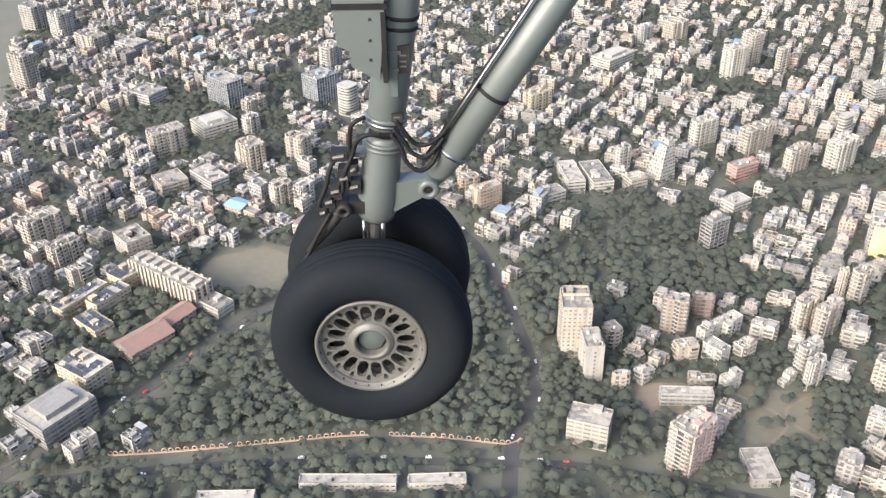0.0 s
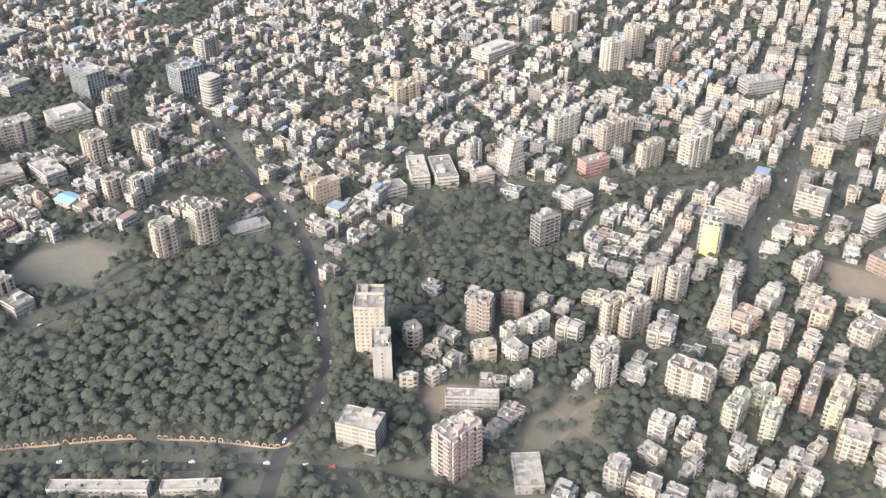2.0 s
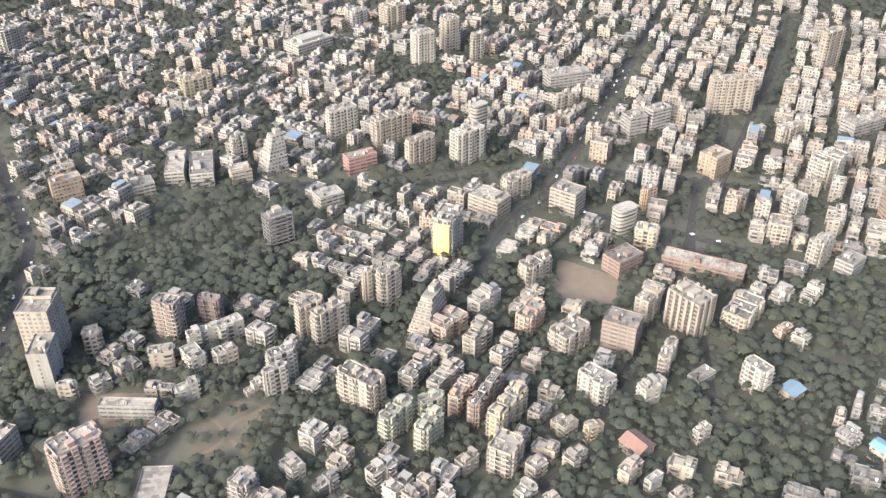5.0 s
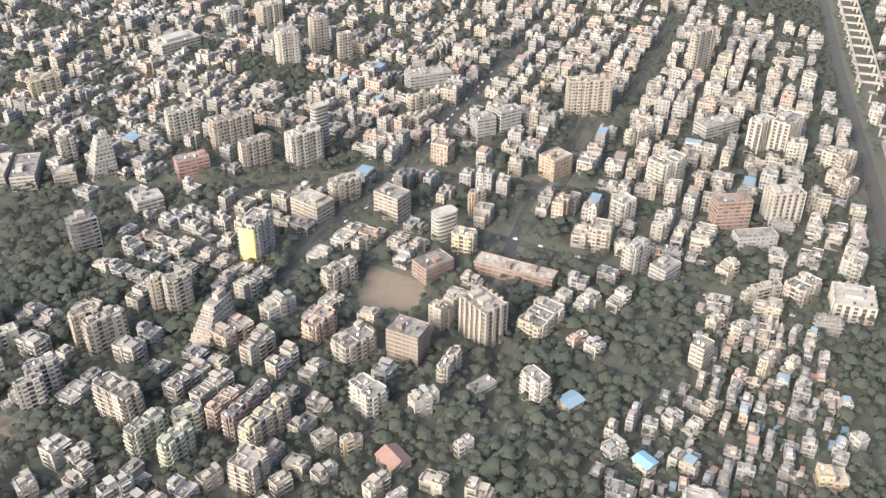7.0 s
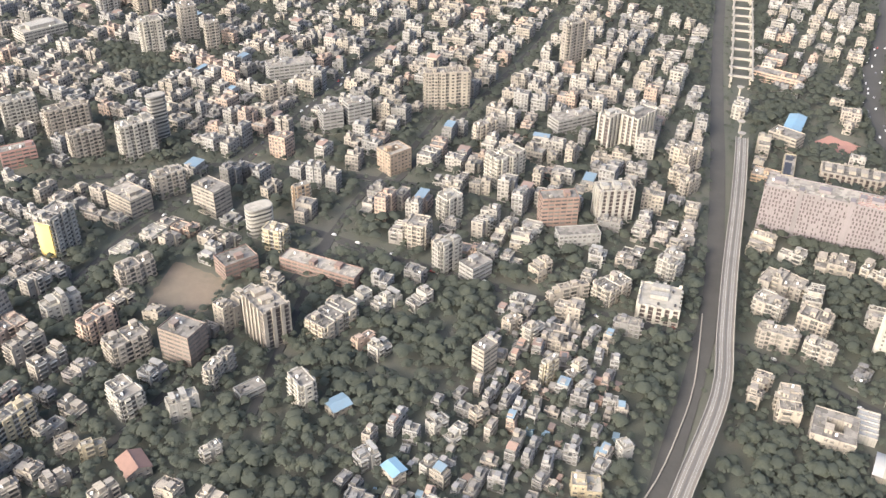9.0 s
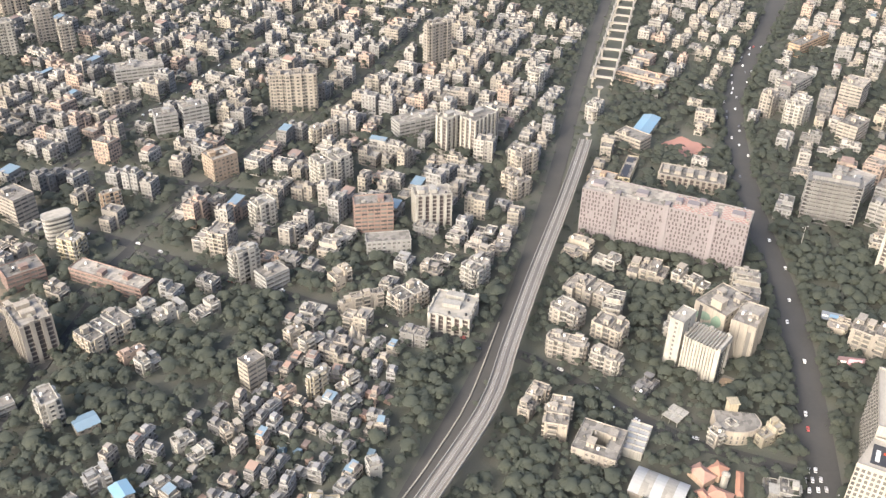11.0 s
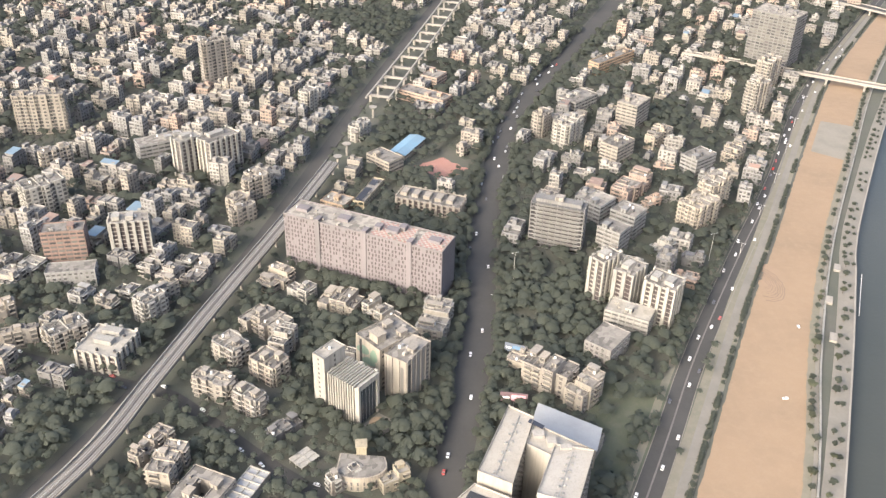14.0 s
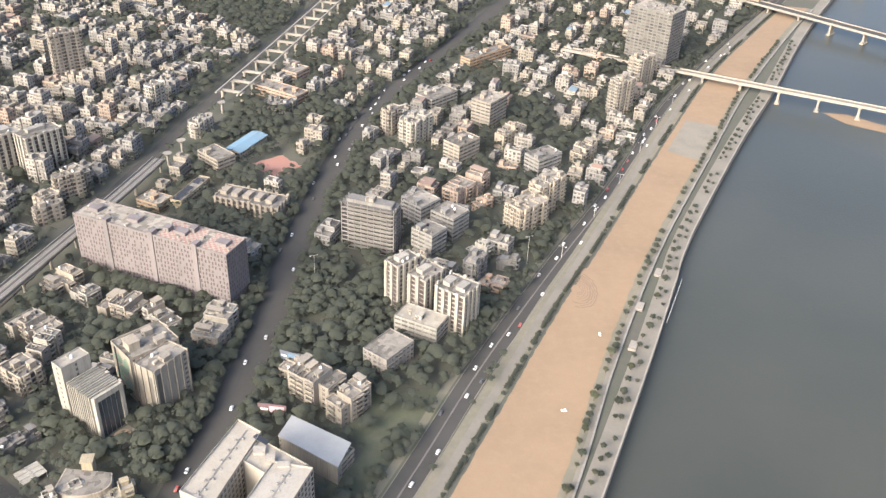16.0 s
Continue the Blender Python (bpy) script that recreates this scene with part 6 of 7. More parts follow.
def far_house(x, y, w, d, floors, turn, r, sheets=0.06, tones=('cream', 'cream', 'white', 'white', 'white', 'beige', 'grey', 'grey', 'peach', 'dark')):
    ws = far_walls[r.choice(tones)]
    a, b, c = len(ws.v), len(far_panes.v), len(far_roof.v)
    h = floors * FLOOR
    rect = (-w / 2, -d / 2, w / 2, d / 2)
    blocks = stepped(rect, r, 7.0, 0.26)
    tall = r.randrange(len(blocks))
    for place, (q, sides) in enumerate(blocks):
        fl = floors if place == tall or floors < 2 else max(1, floors - r.choice((0, 0, 1, 1)))
        z = fl * FLOOR
        ws.box(*q[:2], 0, *q[2:], z, False)
        parapet(ws, *q, z, r.uniform(0.7, 1.1), 0.3)
        far_roof.quad((q[0] + 0.3, q[1] + 0.3, z + 0.05), (q[2] - 0.3, q[1] + 0.3, z + 0.05), (q[2] - 0.3, q[3] - 0.3, z + 0.05), (q[0] + 0.3, q[3] - 0.3, z + 0.05))
        u, v = r.uniform(0.3, 0.65) * (q[2] - q[0]) + q[0], r.uniform(0.3, 0.65) * (q[3] - q[1]) + q[1]
        if place == tall:
            ws.box(u - 1.5, v - 1.8, z, u + 1.5, v + 1.8, z + r.choice((2.4, 2.7, 3.4)), False)
        elif r.random() < 0.5:
            ws.box(q[0] + 0.3, v, z, u, q[3] - 0.3, z + 2.8, False)
        for _ in range(3):
            a0, b0 = r.uniform(q[0] + 0.4, q[2] - 1.6), r.uniform(q[1] + 0.4, q[3] - 1.6)
            (far_roof if r.random() < 0.6 else ws).box(a0, b0, z, a0 + r.uniform(0.4, 1.5), b0 + r.uniform(0.4, 1.5), z + r.uniform(0.4, 1.5), False)
        for side in sides:
            if side > 1:
                continue
            length = side_len(side, q)
            n = max(1, round(length / 2.9))
            deep = r.random() < 0.4
            for k in range(fl):
                slab_on(ws, side, q, 0, length, k * FLOOR + 2.5, k * FLOOR + 2.65, 0.0, 0.45)
                if deep and k:
                    slab_on(ws, side, q, length * 0.1, length * 0.7, k * FLOOR, k * FLOOR + 0.8, 0.9, 1.05)
                for i in range(n):
                    p = (i + 0.5) * length / n
                    half = r.uniform(0.55, 1.2)
                    pane_on(far_panes, side, q, p - half, p + half, k * FLOOR + (0.85 if (i + k) % 3 else 0.1), k * FLOOR + 2.4)
    if r.random() < 0.6:
        far_roof.round(r.uniform(-0.2, 0.2) * w, r.uniform(-0.2, 0.2) * d, h - 1, h + 1.7, 0.8, 6)
    t = radians(turn)
    if r.random() < sheets:
        # a sloping sheet roof over part of the terrace
        sh = far_sheets[r.choice(('blue', 'rusty', 'rusty'))]
        n0, p, q = len(sh.v), r.uniform(0.2, 0.45) * w, r.uniform(0.25, 0.48) * d
        sh.v += [(-p, -q, h + 2.3), (p, -q, h + 2.3), (p, q, h + 3.1), (-p, q, h + 3.1), (-p, -q, h + 2.2), (p, -q, h + 2.2), (p, q, h + 3.0), (-p, q, h + 3.0)]
        sh.f += [tuple(n0 + k for k in f) for f in ((0, 1, 2, 3), (7, 6, 5, 4), (0, 4, 5, 1), (1, 5, 6, 2), (2, 6, 7, 3), (3, 7, 4, 0))]
        ws.box(-p + 0.3, -q + 0.3, h, p - 0.3, q - 0.3, h + 2.2, False)
        turned(sh, n0, x, y, t)
    turned(ws, a, x, y, t), turned(far_panes, b, x, y, t), turned(far_roof, c, x, y, t)


fill = random.Random(5)
spots = []
for base, lo, hi in ((-36, -900, 60), (-31, 60, 470), (-24, 470, 900), (-30, 900, 1700)):
    c, s = math.cos(radians(base)), math.sin(radians(base))
    for i in range(-140, 140):
        for j in range(-140, 140):
            px, py = i * 15.5 + 6 * (i // 3), j * 17.5 + 8 * (j // 2)
            x, y = c * px - s * py + fill.uniform(-1.2, 1.2), s * px + c * py + fill.uniform(-1.2, 1.2)
            if lo <= x < hi and 330 < y < 1400 and abs(x - (y - 330) * 0.2 - 500) < 800 + (y - 330) * 0.5:
                spots.append((y, x, base + fill.gauss(0, 2.0)))
# a close-built quarter of small houses beside the viaduct
quarter = np.zeros((NX, NY), bool)
for poly in ([(625, 530), (690, 499), (682, 404), (660, 366), (526, 370), (540, 411), (577, 443), (602, 455)],):
    mark_poly(quarter, poly)
c, s = math.cos(radians(-27)), math.sin(radians(-27))
small = []
for i in range(-90, 90):
    for j in range(-90, 90):
        px, py = i * 8.2 + 2.5 * (i // 4), j * 9.0 + 3 * (j // 2)
        x, y = c * px - s * py + fill.uniform(-1, 1), s * px + c * py + fill.uniform(-1, 1)
        i0, j0 = int((x - GX) / RES), int((y - GY) / RES)
        if 0 <= i0 < NX and 0 <= j0 < NY and quarter[i0, j0]:
            small.append((x, y))
for x, y in small:
    w, d, turn = fill.uniform(5.5, 9.2), fill.uniform(6, 10), -27 + fill.gauss(0, 6)
    hit = mark_rect(None, x, y, w, d, turn, -0.8)
    if fill.random() < 0.7 and hit and not (hit[0] & (busy | built)[hit[1]]).any():
        far_house(x, y, w, d, fill.choice((1, 2, 2, 2, 3, 3)), turn, fill, 0.14, ('cream', 'white', 'beige', 'beige', 'grey', 'grey', 'peach', 'dark', 'dark'))
        mark_rect(built, x, y, w, d, turn, 0.0)
for x, y in small:
    # lean-tos and sheds in the gaps
    x, y, w, d, turn = x + fill.uniform(-4, 4), y + fill.uniform(-4, 4), fill.uniform(2.4, 4.4), fill.uniform(2.8, 5), -27 + fill.gauss(0, 8)
    hit = mark_rect(None, x, y, w, d, turn, -0.6)
    if fill.random() < 0.7 and hit and not (hit[0] & (busy | built)[hit[1]]).any():
        sh = far_sheets[fill.choice(('rusty', 'rusty', 'rusty', 'blue', 'grey', 'grey', 'grey'))]
        n0, top = len(sh.v), fill.uniform(2.4, 4.5)
        sh.box(-w / 2, -d / 2, 0, w / 2, d / 2, top, False)
        turned(sh, n0, x, y, radians(turn))
        mark_rect(built, x, y, w, d, turn, 0.0)
spots.sort()
near_count = 0
for y, x, turn in spots:
    i, j = int((x - GX) / RES), int((y - GY) / RES)
    if not (0 <= i < NX and 0 <= j < NY):
        continue
    if park[i, j] or fill.random() < (0.07 if close[i, j] else 0.36 if x > 850 else 0.27 if y < 620 else 0.18):
        continue
    dense = noise.noise((x / 120, y / 120, 3.0))
    if dense < (-0.30 if y < 620 else -0.25 if x > 850 else -0.4) and not close[i, j]:
        continue
    near = y < 800 and near_count < 190
    if near:
        for _ in range(5):
            q = fill.choice(POOL)
            if q[3] == 'apt' and fill.random() < 0.5:
                continue
            hit = mark_rect(None, x, y, q[1], q[2], turn, -0.2)
            if hit and not (hit[0] & (busy | built | park)[hit[1]]).any():
                copy_thing(q[0], pose(x, y, 0, 0, 0, turn + fill.choice((0, 180)))) if q[5] else None
                if not q[5]:
                    q[0].matrix_basis, q[5] = pose(x, y, 0, 0, 0, turn), True
                mark_rect(built, x, y, q[1], q[2], turn, 0.2)
                near_count += 1
                break
    else:
        w, d = fill.uniform(9.5, 16.5), fill.uniform(10, 17.5)
        fl = fill.choice((2, 3, 3, 4, 4, 4, 5, 6)) if close[i, j] else fill.choice((2, 2, 3, 3, 3, 4, 4, 5)) if y > 640 else fill.choice((2, 3, 3, 4))
        hit = mark_rect(None, x, y, w, d, turn, -0.5)
        if hit and not (hit[0] & (busy | built | park)[hit[1]]).any():
            far_house(x, y, w, d, fl, turn, fill)
            mark_rect(built, x, y, w, d, turn, 0.1)
for q in POOL:
    if not q[5]:
        for ob in (*q[0].children_recursive, q[0]):
            bpy.data.objects.remove(ob)
for colour, shape in far_walls.items():
    if shape.v:
        tagged(new("far_buildings", shape.mesh("far_buildings", FAR_COLOURS[colour])), f"dense distant {colour} flat-roofed town blocks", "buildings", kind="stuff")
tagged(new("far_windows", far_panes.mesh("far_windows", GLASS)), "dark windows of distant town blocks", "windows", kind="stuff")
tagged(new("far_roofs", far_roof.mesh("far_roofs", surface('old_roof_terrace', (0.275, 0.26, 0.23), (0.15, 0.142, 0.127), big=0.16, fine=0.7, amount=0.9, spread=0.3, pieces=True, patchy=0.6))), "grey flat roofs of distant town blocks", "roofs", kind="stuff")

for c, m in (('blue', SHEET_BLUE), ('grey', surface("grey_shed_sheet", (0.3, 0.285, 0.26), (0.17, 0.16, 0.145), rough=0.85, spread=0.3, pieces=True)), ('rusty', surface("rusty_roof_sheet", (0.27, 0.2, 0.165), (0.17, 0.13, 0.11), rough=0.7, spread=0.25, pieces=True))):
    if far_sheets[c].v:
        tagged(new("roof_sheets", far_sheets[c].mesh("roof_sheets", m)), f"{c} corrugated sheet roofs over small houses", "roofs", kind="stuff")

# ---- trees ----
leaf_rng = np.random.default_rng(11)


def crowns(places, per, around=7, rings=3):
    """Uneven crowns: a lumpy closed canopy, and leaf clumps of one quad each that stand out of it in all directions."""
    n = len(places)
    x, y, z, rad, tall = (places[:, i] for i in range(5))
    # the canopy: a top and two rings
    levels = ((0.62, 0.74), (1.0, 0.12), (0.72, -0.45))[:rings]
    ring = np.arange(around) * 2 * np.pi / around
    turn = leaf_rng.uniform(0, 6.3, n)
    rows, ups = [np.stack([x, y, z + tall * leaf_rng.uniform(0.9, 1.1, n)], 1)[:, None, :]], [np.tile((0.0, 0.0, 1.0), (n, 1, 1))]
    for out, up in levels:
        a = ring[None, :] + turn[:, None] + out
        k = leaf_rng.uniform(0.55, 1.2, (n, around)) * rad[:, None] * out * 0.86
        rows.append(np.stack([x[:, None] + np.cos(a) * k, y[:, None] + np.sin(a) * k, (z[:, None] + tall[:, None] * (up + leaf_rng.uniform(-0.3, 0.22, (n, around))))], 2))
        ups.append(np.stack([np.cos(a) * out * 0.5, np.sin(a) * out * 0.5, np.full_like(a, 1.0 + up * 0.3)], 2))
    body, body_up = np.concatenate(rows, 1), np.concatenate(ups, 1)
    per_body = 1 + rings * around
    faces = []
    for j in range(around):
        b = (j + 1) % around
        faces.append((0, 1 + j, 1 + b, 1 + b))
        for lv in range(rings - 1):
            faces.append((1 + lv * around + j, 1 + (lv + 1) * around + j, 1 + (lv + 1) * around + b, 1 + lv * around + b))
    faces = (np.array(faces)[None] + (np.arange(n) * per_body)[:, None, None]).reshape(-1, 4)
    # the clumps
    x, y, z, rad, tall = (np.repeat(places[:, i], per) for i in range(5))
    a, u = leaf_rng.uniform(0, 2 * np.pi, n * per), leaf_rng.uniform(-0.25, 1.0, n * per)
    lump = 0.92 + 0.2 * np.sin(a * 3 + np.repeat(leaf_rng.uniform(0, 6.3, n), per)) * np.cos(u * 3 + np.repeat(leaf_rng.uniform(0, 6.3, n), per))
    shell = lump * leaf_rng.uniform(0.72, 1.1, n * per)
    flat = np.sqrt(np.maximum(0, 1 - u * u))
    normal = np.stack([flat * np.cos(a), flat * np.sin(a), u], 1)
    centre = np.stack([x, y, z], 1) + normal * (rad * shell)[:, None] * np.stack([np.ones_like(rad), np.ones_like(rad), tall / rad], 1)
    soft = normal * 0.42 + np.array([0, 0, 1.0])
    normal = normal * 0.8 + np.array([0, 0, 0.5]) + leaf_rng.normal(0, 0.25, normal.shape)
    normal /= np.linalg.norm(normal, axis=1)[:, None]
    t1 = np.cross(normal, leaf_rng.normal(0, 1, normal.shape))
    t1 /= np.linalg.norm(t1, axis=1)[:, None]
    t2 = np.cross(normal, t1)
    size = (np.minimum(rad, 4.5) * leaf_rng.uniform(0.09, 0.19, n * per) * (60 / per) ** 0.25)[:, None]
    p = np.stack([centre - t1 * size - t2 * size * 0.7, centre + t1 * size - t2 * size * 0.8, centre + t1 * size * 0.8 + t2 * size, centre - t1 * size * 0.9 + t2 * size * 0.8], 1).reshape(-1, 3)
    first = n * per_body
    quads = first + np.arange(len(p)).reshape(-1, 4)
    points = np.concatenate([body.reshape(-1, 3), p])
    up = np.concatenate([body_up.reshape(-1, 3), np.repeat(soft + leaf_rng.normal(0, 0.1, soft.shape), 4, axis=0)])
    return points, up, np.concatenate([faces, quads])


def quad_mesh(name, leaves, material):
    p, soft, faces = leaves
    me = bpy.data.meshes.new(name)
    three = faces[:, 2] == faces[:, 3]
    count = np.where(three, 3, 4)
    index = faces[np.arange(4)[None, :] < count[:, None]]
    me.vertices.add(len(p))
    me.vertices.foreach_set("co", p.astype(np.float32).ravel())
    me.loops.add(len(index))
    me.loops.foreach_set("vertex_index", index.astype(np.int32))
    me.polygons.add(len(faces))
    me.polygons.foreach_set("loop_start", (np.cumsum(count) - count).astype(np.int32))
    me.materials.append(material)
    me.update(calc_edges=True)
    me.normals_split_custom_set_from_vertices(soft / np.linalg.norm(soft, axis=1)[:, None])
    return me


def trunk_mesh(r, high):
    s = Shape().round(0, 0, 0, high * 0.55, 0.32, 8, 0.2)
    for k in range(4):
        a = k * 1.57 + r.uniform(-0.4, 0.4)
        n = len(s.v)
        b = Vector((0, 0, high * r.uniform(0.38, 0.52)))
        t = b + Vector((math.cos(a) * high * 0.28, math.sin(a) * high * 0.28, high * 0.32))
        side = Vector((-math.sin(a), math.cos(a), 0))
        up = Vector((0, 0, 1))
        s.v += [tuple(b + side * 0.13), tuple(b + up * 0.15), tuple(b - side * 0.13), tuple(t + side * 0.05), tuple(t + up * 0.06), tuple(t - side * 0.05)]
        s.f += [(n, n + 1, n + 4, n + 3), (n + 1, n + 2, n + 5, n + 4), (n + 2, n, n + 3, n + 5)]
    return s.mesh("trunk", WOOD)


TREES = []
for k in range(6):
    r = random.Random(k)
    high, rad = r.uniform(8, 12), r.uniform(3.4, 5.2)
    blobs = np.array([[0, 0, high * 0.66, rad * 0.8, rad * 0.72]] + [[math.cos(a) * rad * 0.55, math.sin(a) * rad * 0.55, high * r.uniform(0.55, 0.78), rad * r.uniform(0.45, 0.6), rad * 0.45] for a in (i * 1.26 + k for i in range(5))])
    TREES.append((quad_mesh("crown", crowns(blobs, 55), LEAVES if k < 4 else LEAVES_PALE), trunk_mesh(r, high)))


def tree(x, y, k, size, label="dusty green broad-leaved town tree", group="town trees"):
    e = tagged(new("tree"), label, "tree", group)
    e.matrix_basis = pose(x, y, 0, 0, 0, (x * 37 + y * 11) % 360) @ Matrix.Diagonal((size, size, size, 1))
    part("crown", TREES[k][0], None, e)
    part("trunk", TREES[k][1], None, e)


free = ~(busy | built)
scrub = np.zeros((NX, NY), bool)
for poly in [(981, 489), (1052, 490), (1012, 415), (974, 417), (996, 446)], *SPARSE:
    mark_poly(scrub, poly)
tr = random.Random(3)
stuff, singles = [], 0
for y in [*np.arange(335, 600, 5.3), *np.arange(600, 1420, 6.6)]:
    for x in np.arange(-860, 1640, 5.3 if y < 600 else 6.6):
        px, py = x + tr.uniform(-3, 3), y + tr.uniform(-3, 3)
        if abs(px - (py - 330) * 0.12 - 490) > 790 + (py - 330) * 0.42:
            continue
        i, j = int((px - GX) / RES), int((py - GY) / RES)
        if not (1 <= i < NX - 1 and 1 <= j < NY - 1) or not free[i, j]:
            continue
        thick = noise.noise((px / 60, py / 60, 9.0))
        if scrub[i, j] and tr.random() < 0.66:
            continue
        if tr.random() > ((0.95 if noise.noise((px / 24, py / 24, 4.0)) > -0.18 else 0.4) if park[i, j] else 0.86 + 0.25 * thick):
            continue
        room = free[max(0, i - 2):i + 3, max(0, j - 2):j + 3].all()
        rad = (tr.uniform(2.6, 4.6) if tr.random() < 0.7 else tr.uniform(4.6, 6.4)) if room and py < 600 else tr.uniform(2.8, 6.8) if room else tr.uniform(2.0, 3.4)
        if py < 520 and singles < 130 and tr.random() < 0.35:
            tree(px, py, tr.randrange(6), rad / 4.6)
            singles += 1
        else:
            stuff.append((px, py, rad * 0.6 + tr.uniform(2.2, 5.0), rad, rad * tr.uniform(0.42, 0.62)))
stuff = np.array(stuff)

near = stuff[stuff[:, 1] < 600]
wide = stuff[stuff[:, 1] >= 600]
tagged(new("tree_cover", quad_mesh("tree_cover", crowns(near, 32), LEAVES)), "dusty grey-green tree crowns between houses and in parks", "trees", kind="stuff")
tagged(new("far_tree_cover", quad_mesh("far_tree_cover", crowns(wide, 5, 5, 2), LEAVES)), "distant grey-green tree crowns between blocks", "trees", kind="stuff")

# ---- riverside trees, hedge, lamps, cars ----
riv = random.Random(17)
shore_trees = []
for line, step, size in ((offset(smooth(SAND_R, 4), 3.0), 4.6, 0.47), (offset(smooth([(q.x, q.y) for q in BANK], 5), -7.4), 6.5, 0.43), (offset(smooth([(q.x, q.y) for q in BANK], 5), -3.5), 12, 0.34)):
    run = 0.0
    for p, q in zip(line, line[1:]):
        n = max(1, int((q - p).length / step + 0.5)) if (q - p).length > step else 1
        run += (q - p).length
        if run < step:
            continue
        for k in range(n):
            c = p + (q - p) * ((k + 0.5) / n)
            if 395 < c.y < 1050 and riv.random() < 0.8 and (c.y > 610 or riv.random() < 0.1):
                shore_trees.append((c.x + riv.uniform(-1, 1), c.y + riv.uniform(-1, 1), size * 5.5, size * riv.uniform(3.6, 5.6), size * 3.6))
            elif 395 < c.y <= 610 and riv.random() < 0.86:
                tree(c.x + riv.uniform(-1.5, 1.5), c.y + riv.uniform(-1.5, 1.5), riv.randrange(6), size * riv.uniform(0.75, 1.3), "small round tree on the riverside promenade", "promenade trees")
        run = 0.0
tagged(new("shore_trees", quad_mesh("shore_trees", crowns(np.array(shore_trees), 46), LEAVES)), "small round trees farther along the riverside promenade", "trees", kind="stuff")
hp = []
for q in smooth([(c.x, c.y) for c in HEDGE_LINE], 2.2):
    if riv.random() < 0.86 and noise.noise((q.x / 25, q.y / 25, 1)) > -0.25:
        hp.append((q.x, q.y, 0.8, 1.9 * riv.uniform(0.7, 1.2), 1.5))
tagged(new("hedge", quad_mesh("hedge", crowns(np.array(hp), 26), LEAVES)), "dark clipped hedge between footway and sand", "hedge", kind="stuff")
verge = []
for q in smooth([(c.x, c.y) for c in offset(smooth(RIVER_ROAD), -13)], 4):
    if riv.random() < 0.8:
        verge.append((q.x + riv.uniform(-3, 3), q.y + riv.uniform(-3, 3), 3.4, riv.uniform(2.4, 3.8), 2.6))
tagged(new("verge_trees", quad_mesh("verge_trees", crowns(np.array(verge), 40), LEAVES)), "dusty tree belt along the riverside road", "trees", kind="stuff")


avenue = []
for side in (-12, 12):
    for q in smooth([(c.x, c.y) for c in offset(smooth(BIG_ROAD), side)], 4):
        if riv.random() < 0.72 and q.y < 1100:
            avenue.append((q.x + riv.uniform(-3.5, 3.5), q.y + riv.uniform(-3, 3), 4.2, riv.uniform(2.8, 5.0), 3.0))
tagged(new("avenue_trees", quad_mesh("avenue_trees", crowns(np.array(avenue), 40), LEAVES)), "dusty trees in two belts along the avenue", "trees", kind="stuff")


def loft_box(s, rows):
    """A body from cross rows (x, half width, z low, z high)."""
    n = len(s.v)
    for x, half, z0, z1 in rows:
        s.v += [(x, -half, z0), (x, half, z0), (x, half, z1), (x, -half, z1)]
    for i in range(len(rows) - 1):
        k = n + i * 4
        for j in range(4):
            s.f.append((k + j, k + (j + 1) % 4, k + 4 + (j + 1) % 4, k + 4 + j))
    s.f += [(n + 3, n + 2, n + 1, n), (n + 4 * len(rows) - 4, n + 4 * len(rows) - 3, n + 4 * len(rows) - 2, n + 4 * len(rows) - 1)]
    return s


CAR_BODY = [loft_box(loft_box(Shape(), [(-2.2, 0.8, 0.35, 0.85), (-1.9, 0.92, 0.25, 1.0), (1.0, 0.92, 0.25, 1.0), (2.0, 0.85, 0.25, 0.85), (2.25, 0.7, 0.35, 0.65)]), [(-1.55, 0.78, 1.4, 1.46), (-1.4, 0.8, 1.4, 1.52), (0.3, 0.8, 1.4, 1.52), (0.5, 0.76, 1.4, 1.46)]).mesh("body", surface(n, c, tuple(v * 0.7 for v in c), rough=0.35, streak=0.0, amount=0.2)) for n, c in (("white_car_paint", (0.8, 0.8, 0.78)), ("silver_car_paint", (0.5, 0.5, 0.5)), ("dark_car_paint", (0.08, 0.085, 0.1)), ("red_car_paint", (0.4, 0.07, 0.06)))]
CAR_GLASS = loft_box(Shape(), [(-1.95, 0.82, 1.0, 1.02), (-1.5, 0.78, 1.0, 1.42), (0.4, 0.78, 1.0, 1.42), (1.1, 0.84, 1.0, 1.02)]).mesh("glasshouse", GLASS)
WHEEL = Shape()
for i in range(10):
    a, b = 2 * math.pi * i / 10, 2 * math.pi * (i + 1) / 10
    p, q = (0.31 * math.cos(a), 0.31 * math.sin(a)), (0.31 * math.cos(b), 0.31 * math.sin(b))
    WHEEL.quad((p[0], -0.1, p[1]), (q[0], -0.1, q[1]), (q[0], 0.1, q[1]), (p[0], 0.1, p[1]))
    WHEEL.v += [(0, -0.1, 0), (p[0], -0.1, p[1]), (q[0], -0.1, q[1]), (0, 0.1, 0), (q[0], 0.1, q[1]), (p[0], 0.1, p[1])]
    n = len(WHEEL.v) - 6
    WHEEL.f += [(n, n + 1, n + 2), (n + 3, n + 4, n + 5)]
WHEEL = WHEEL.mesh("wheel", RUBBER)


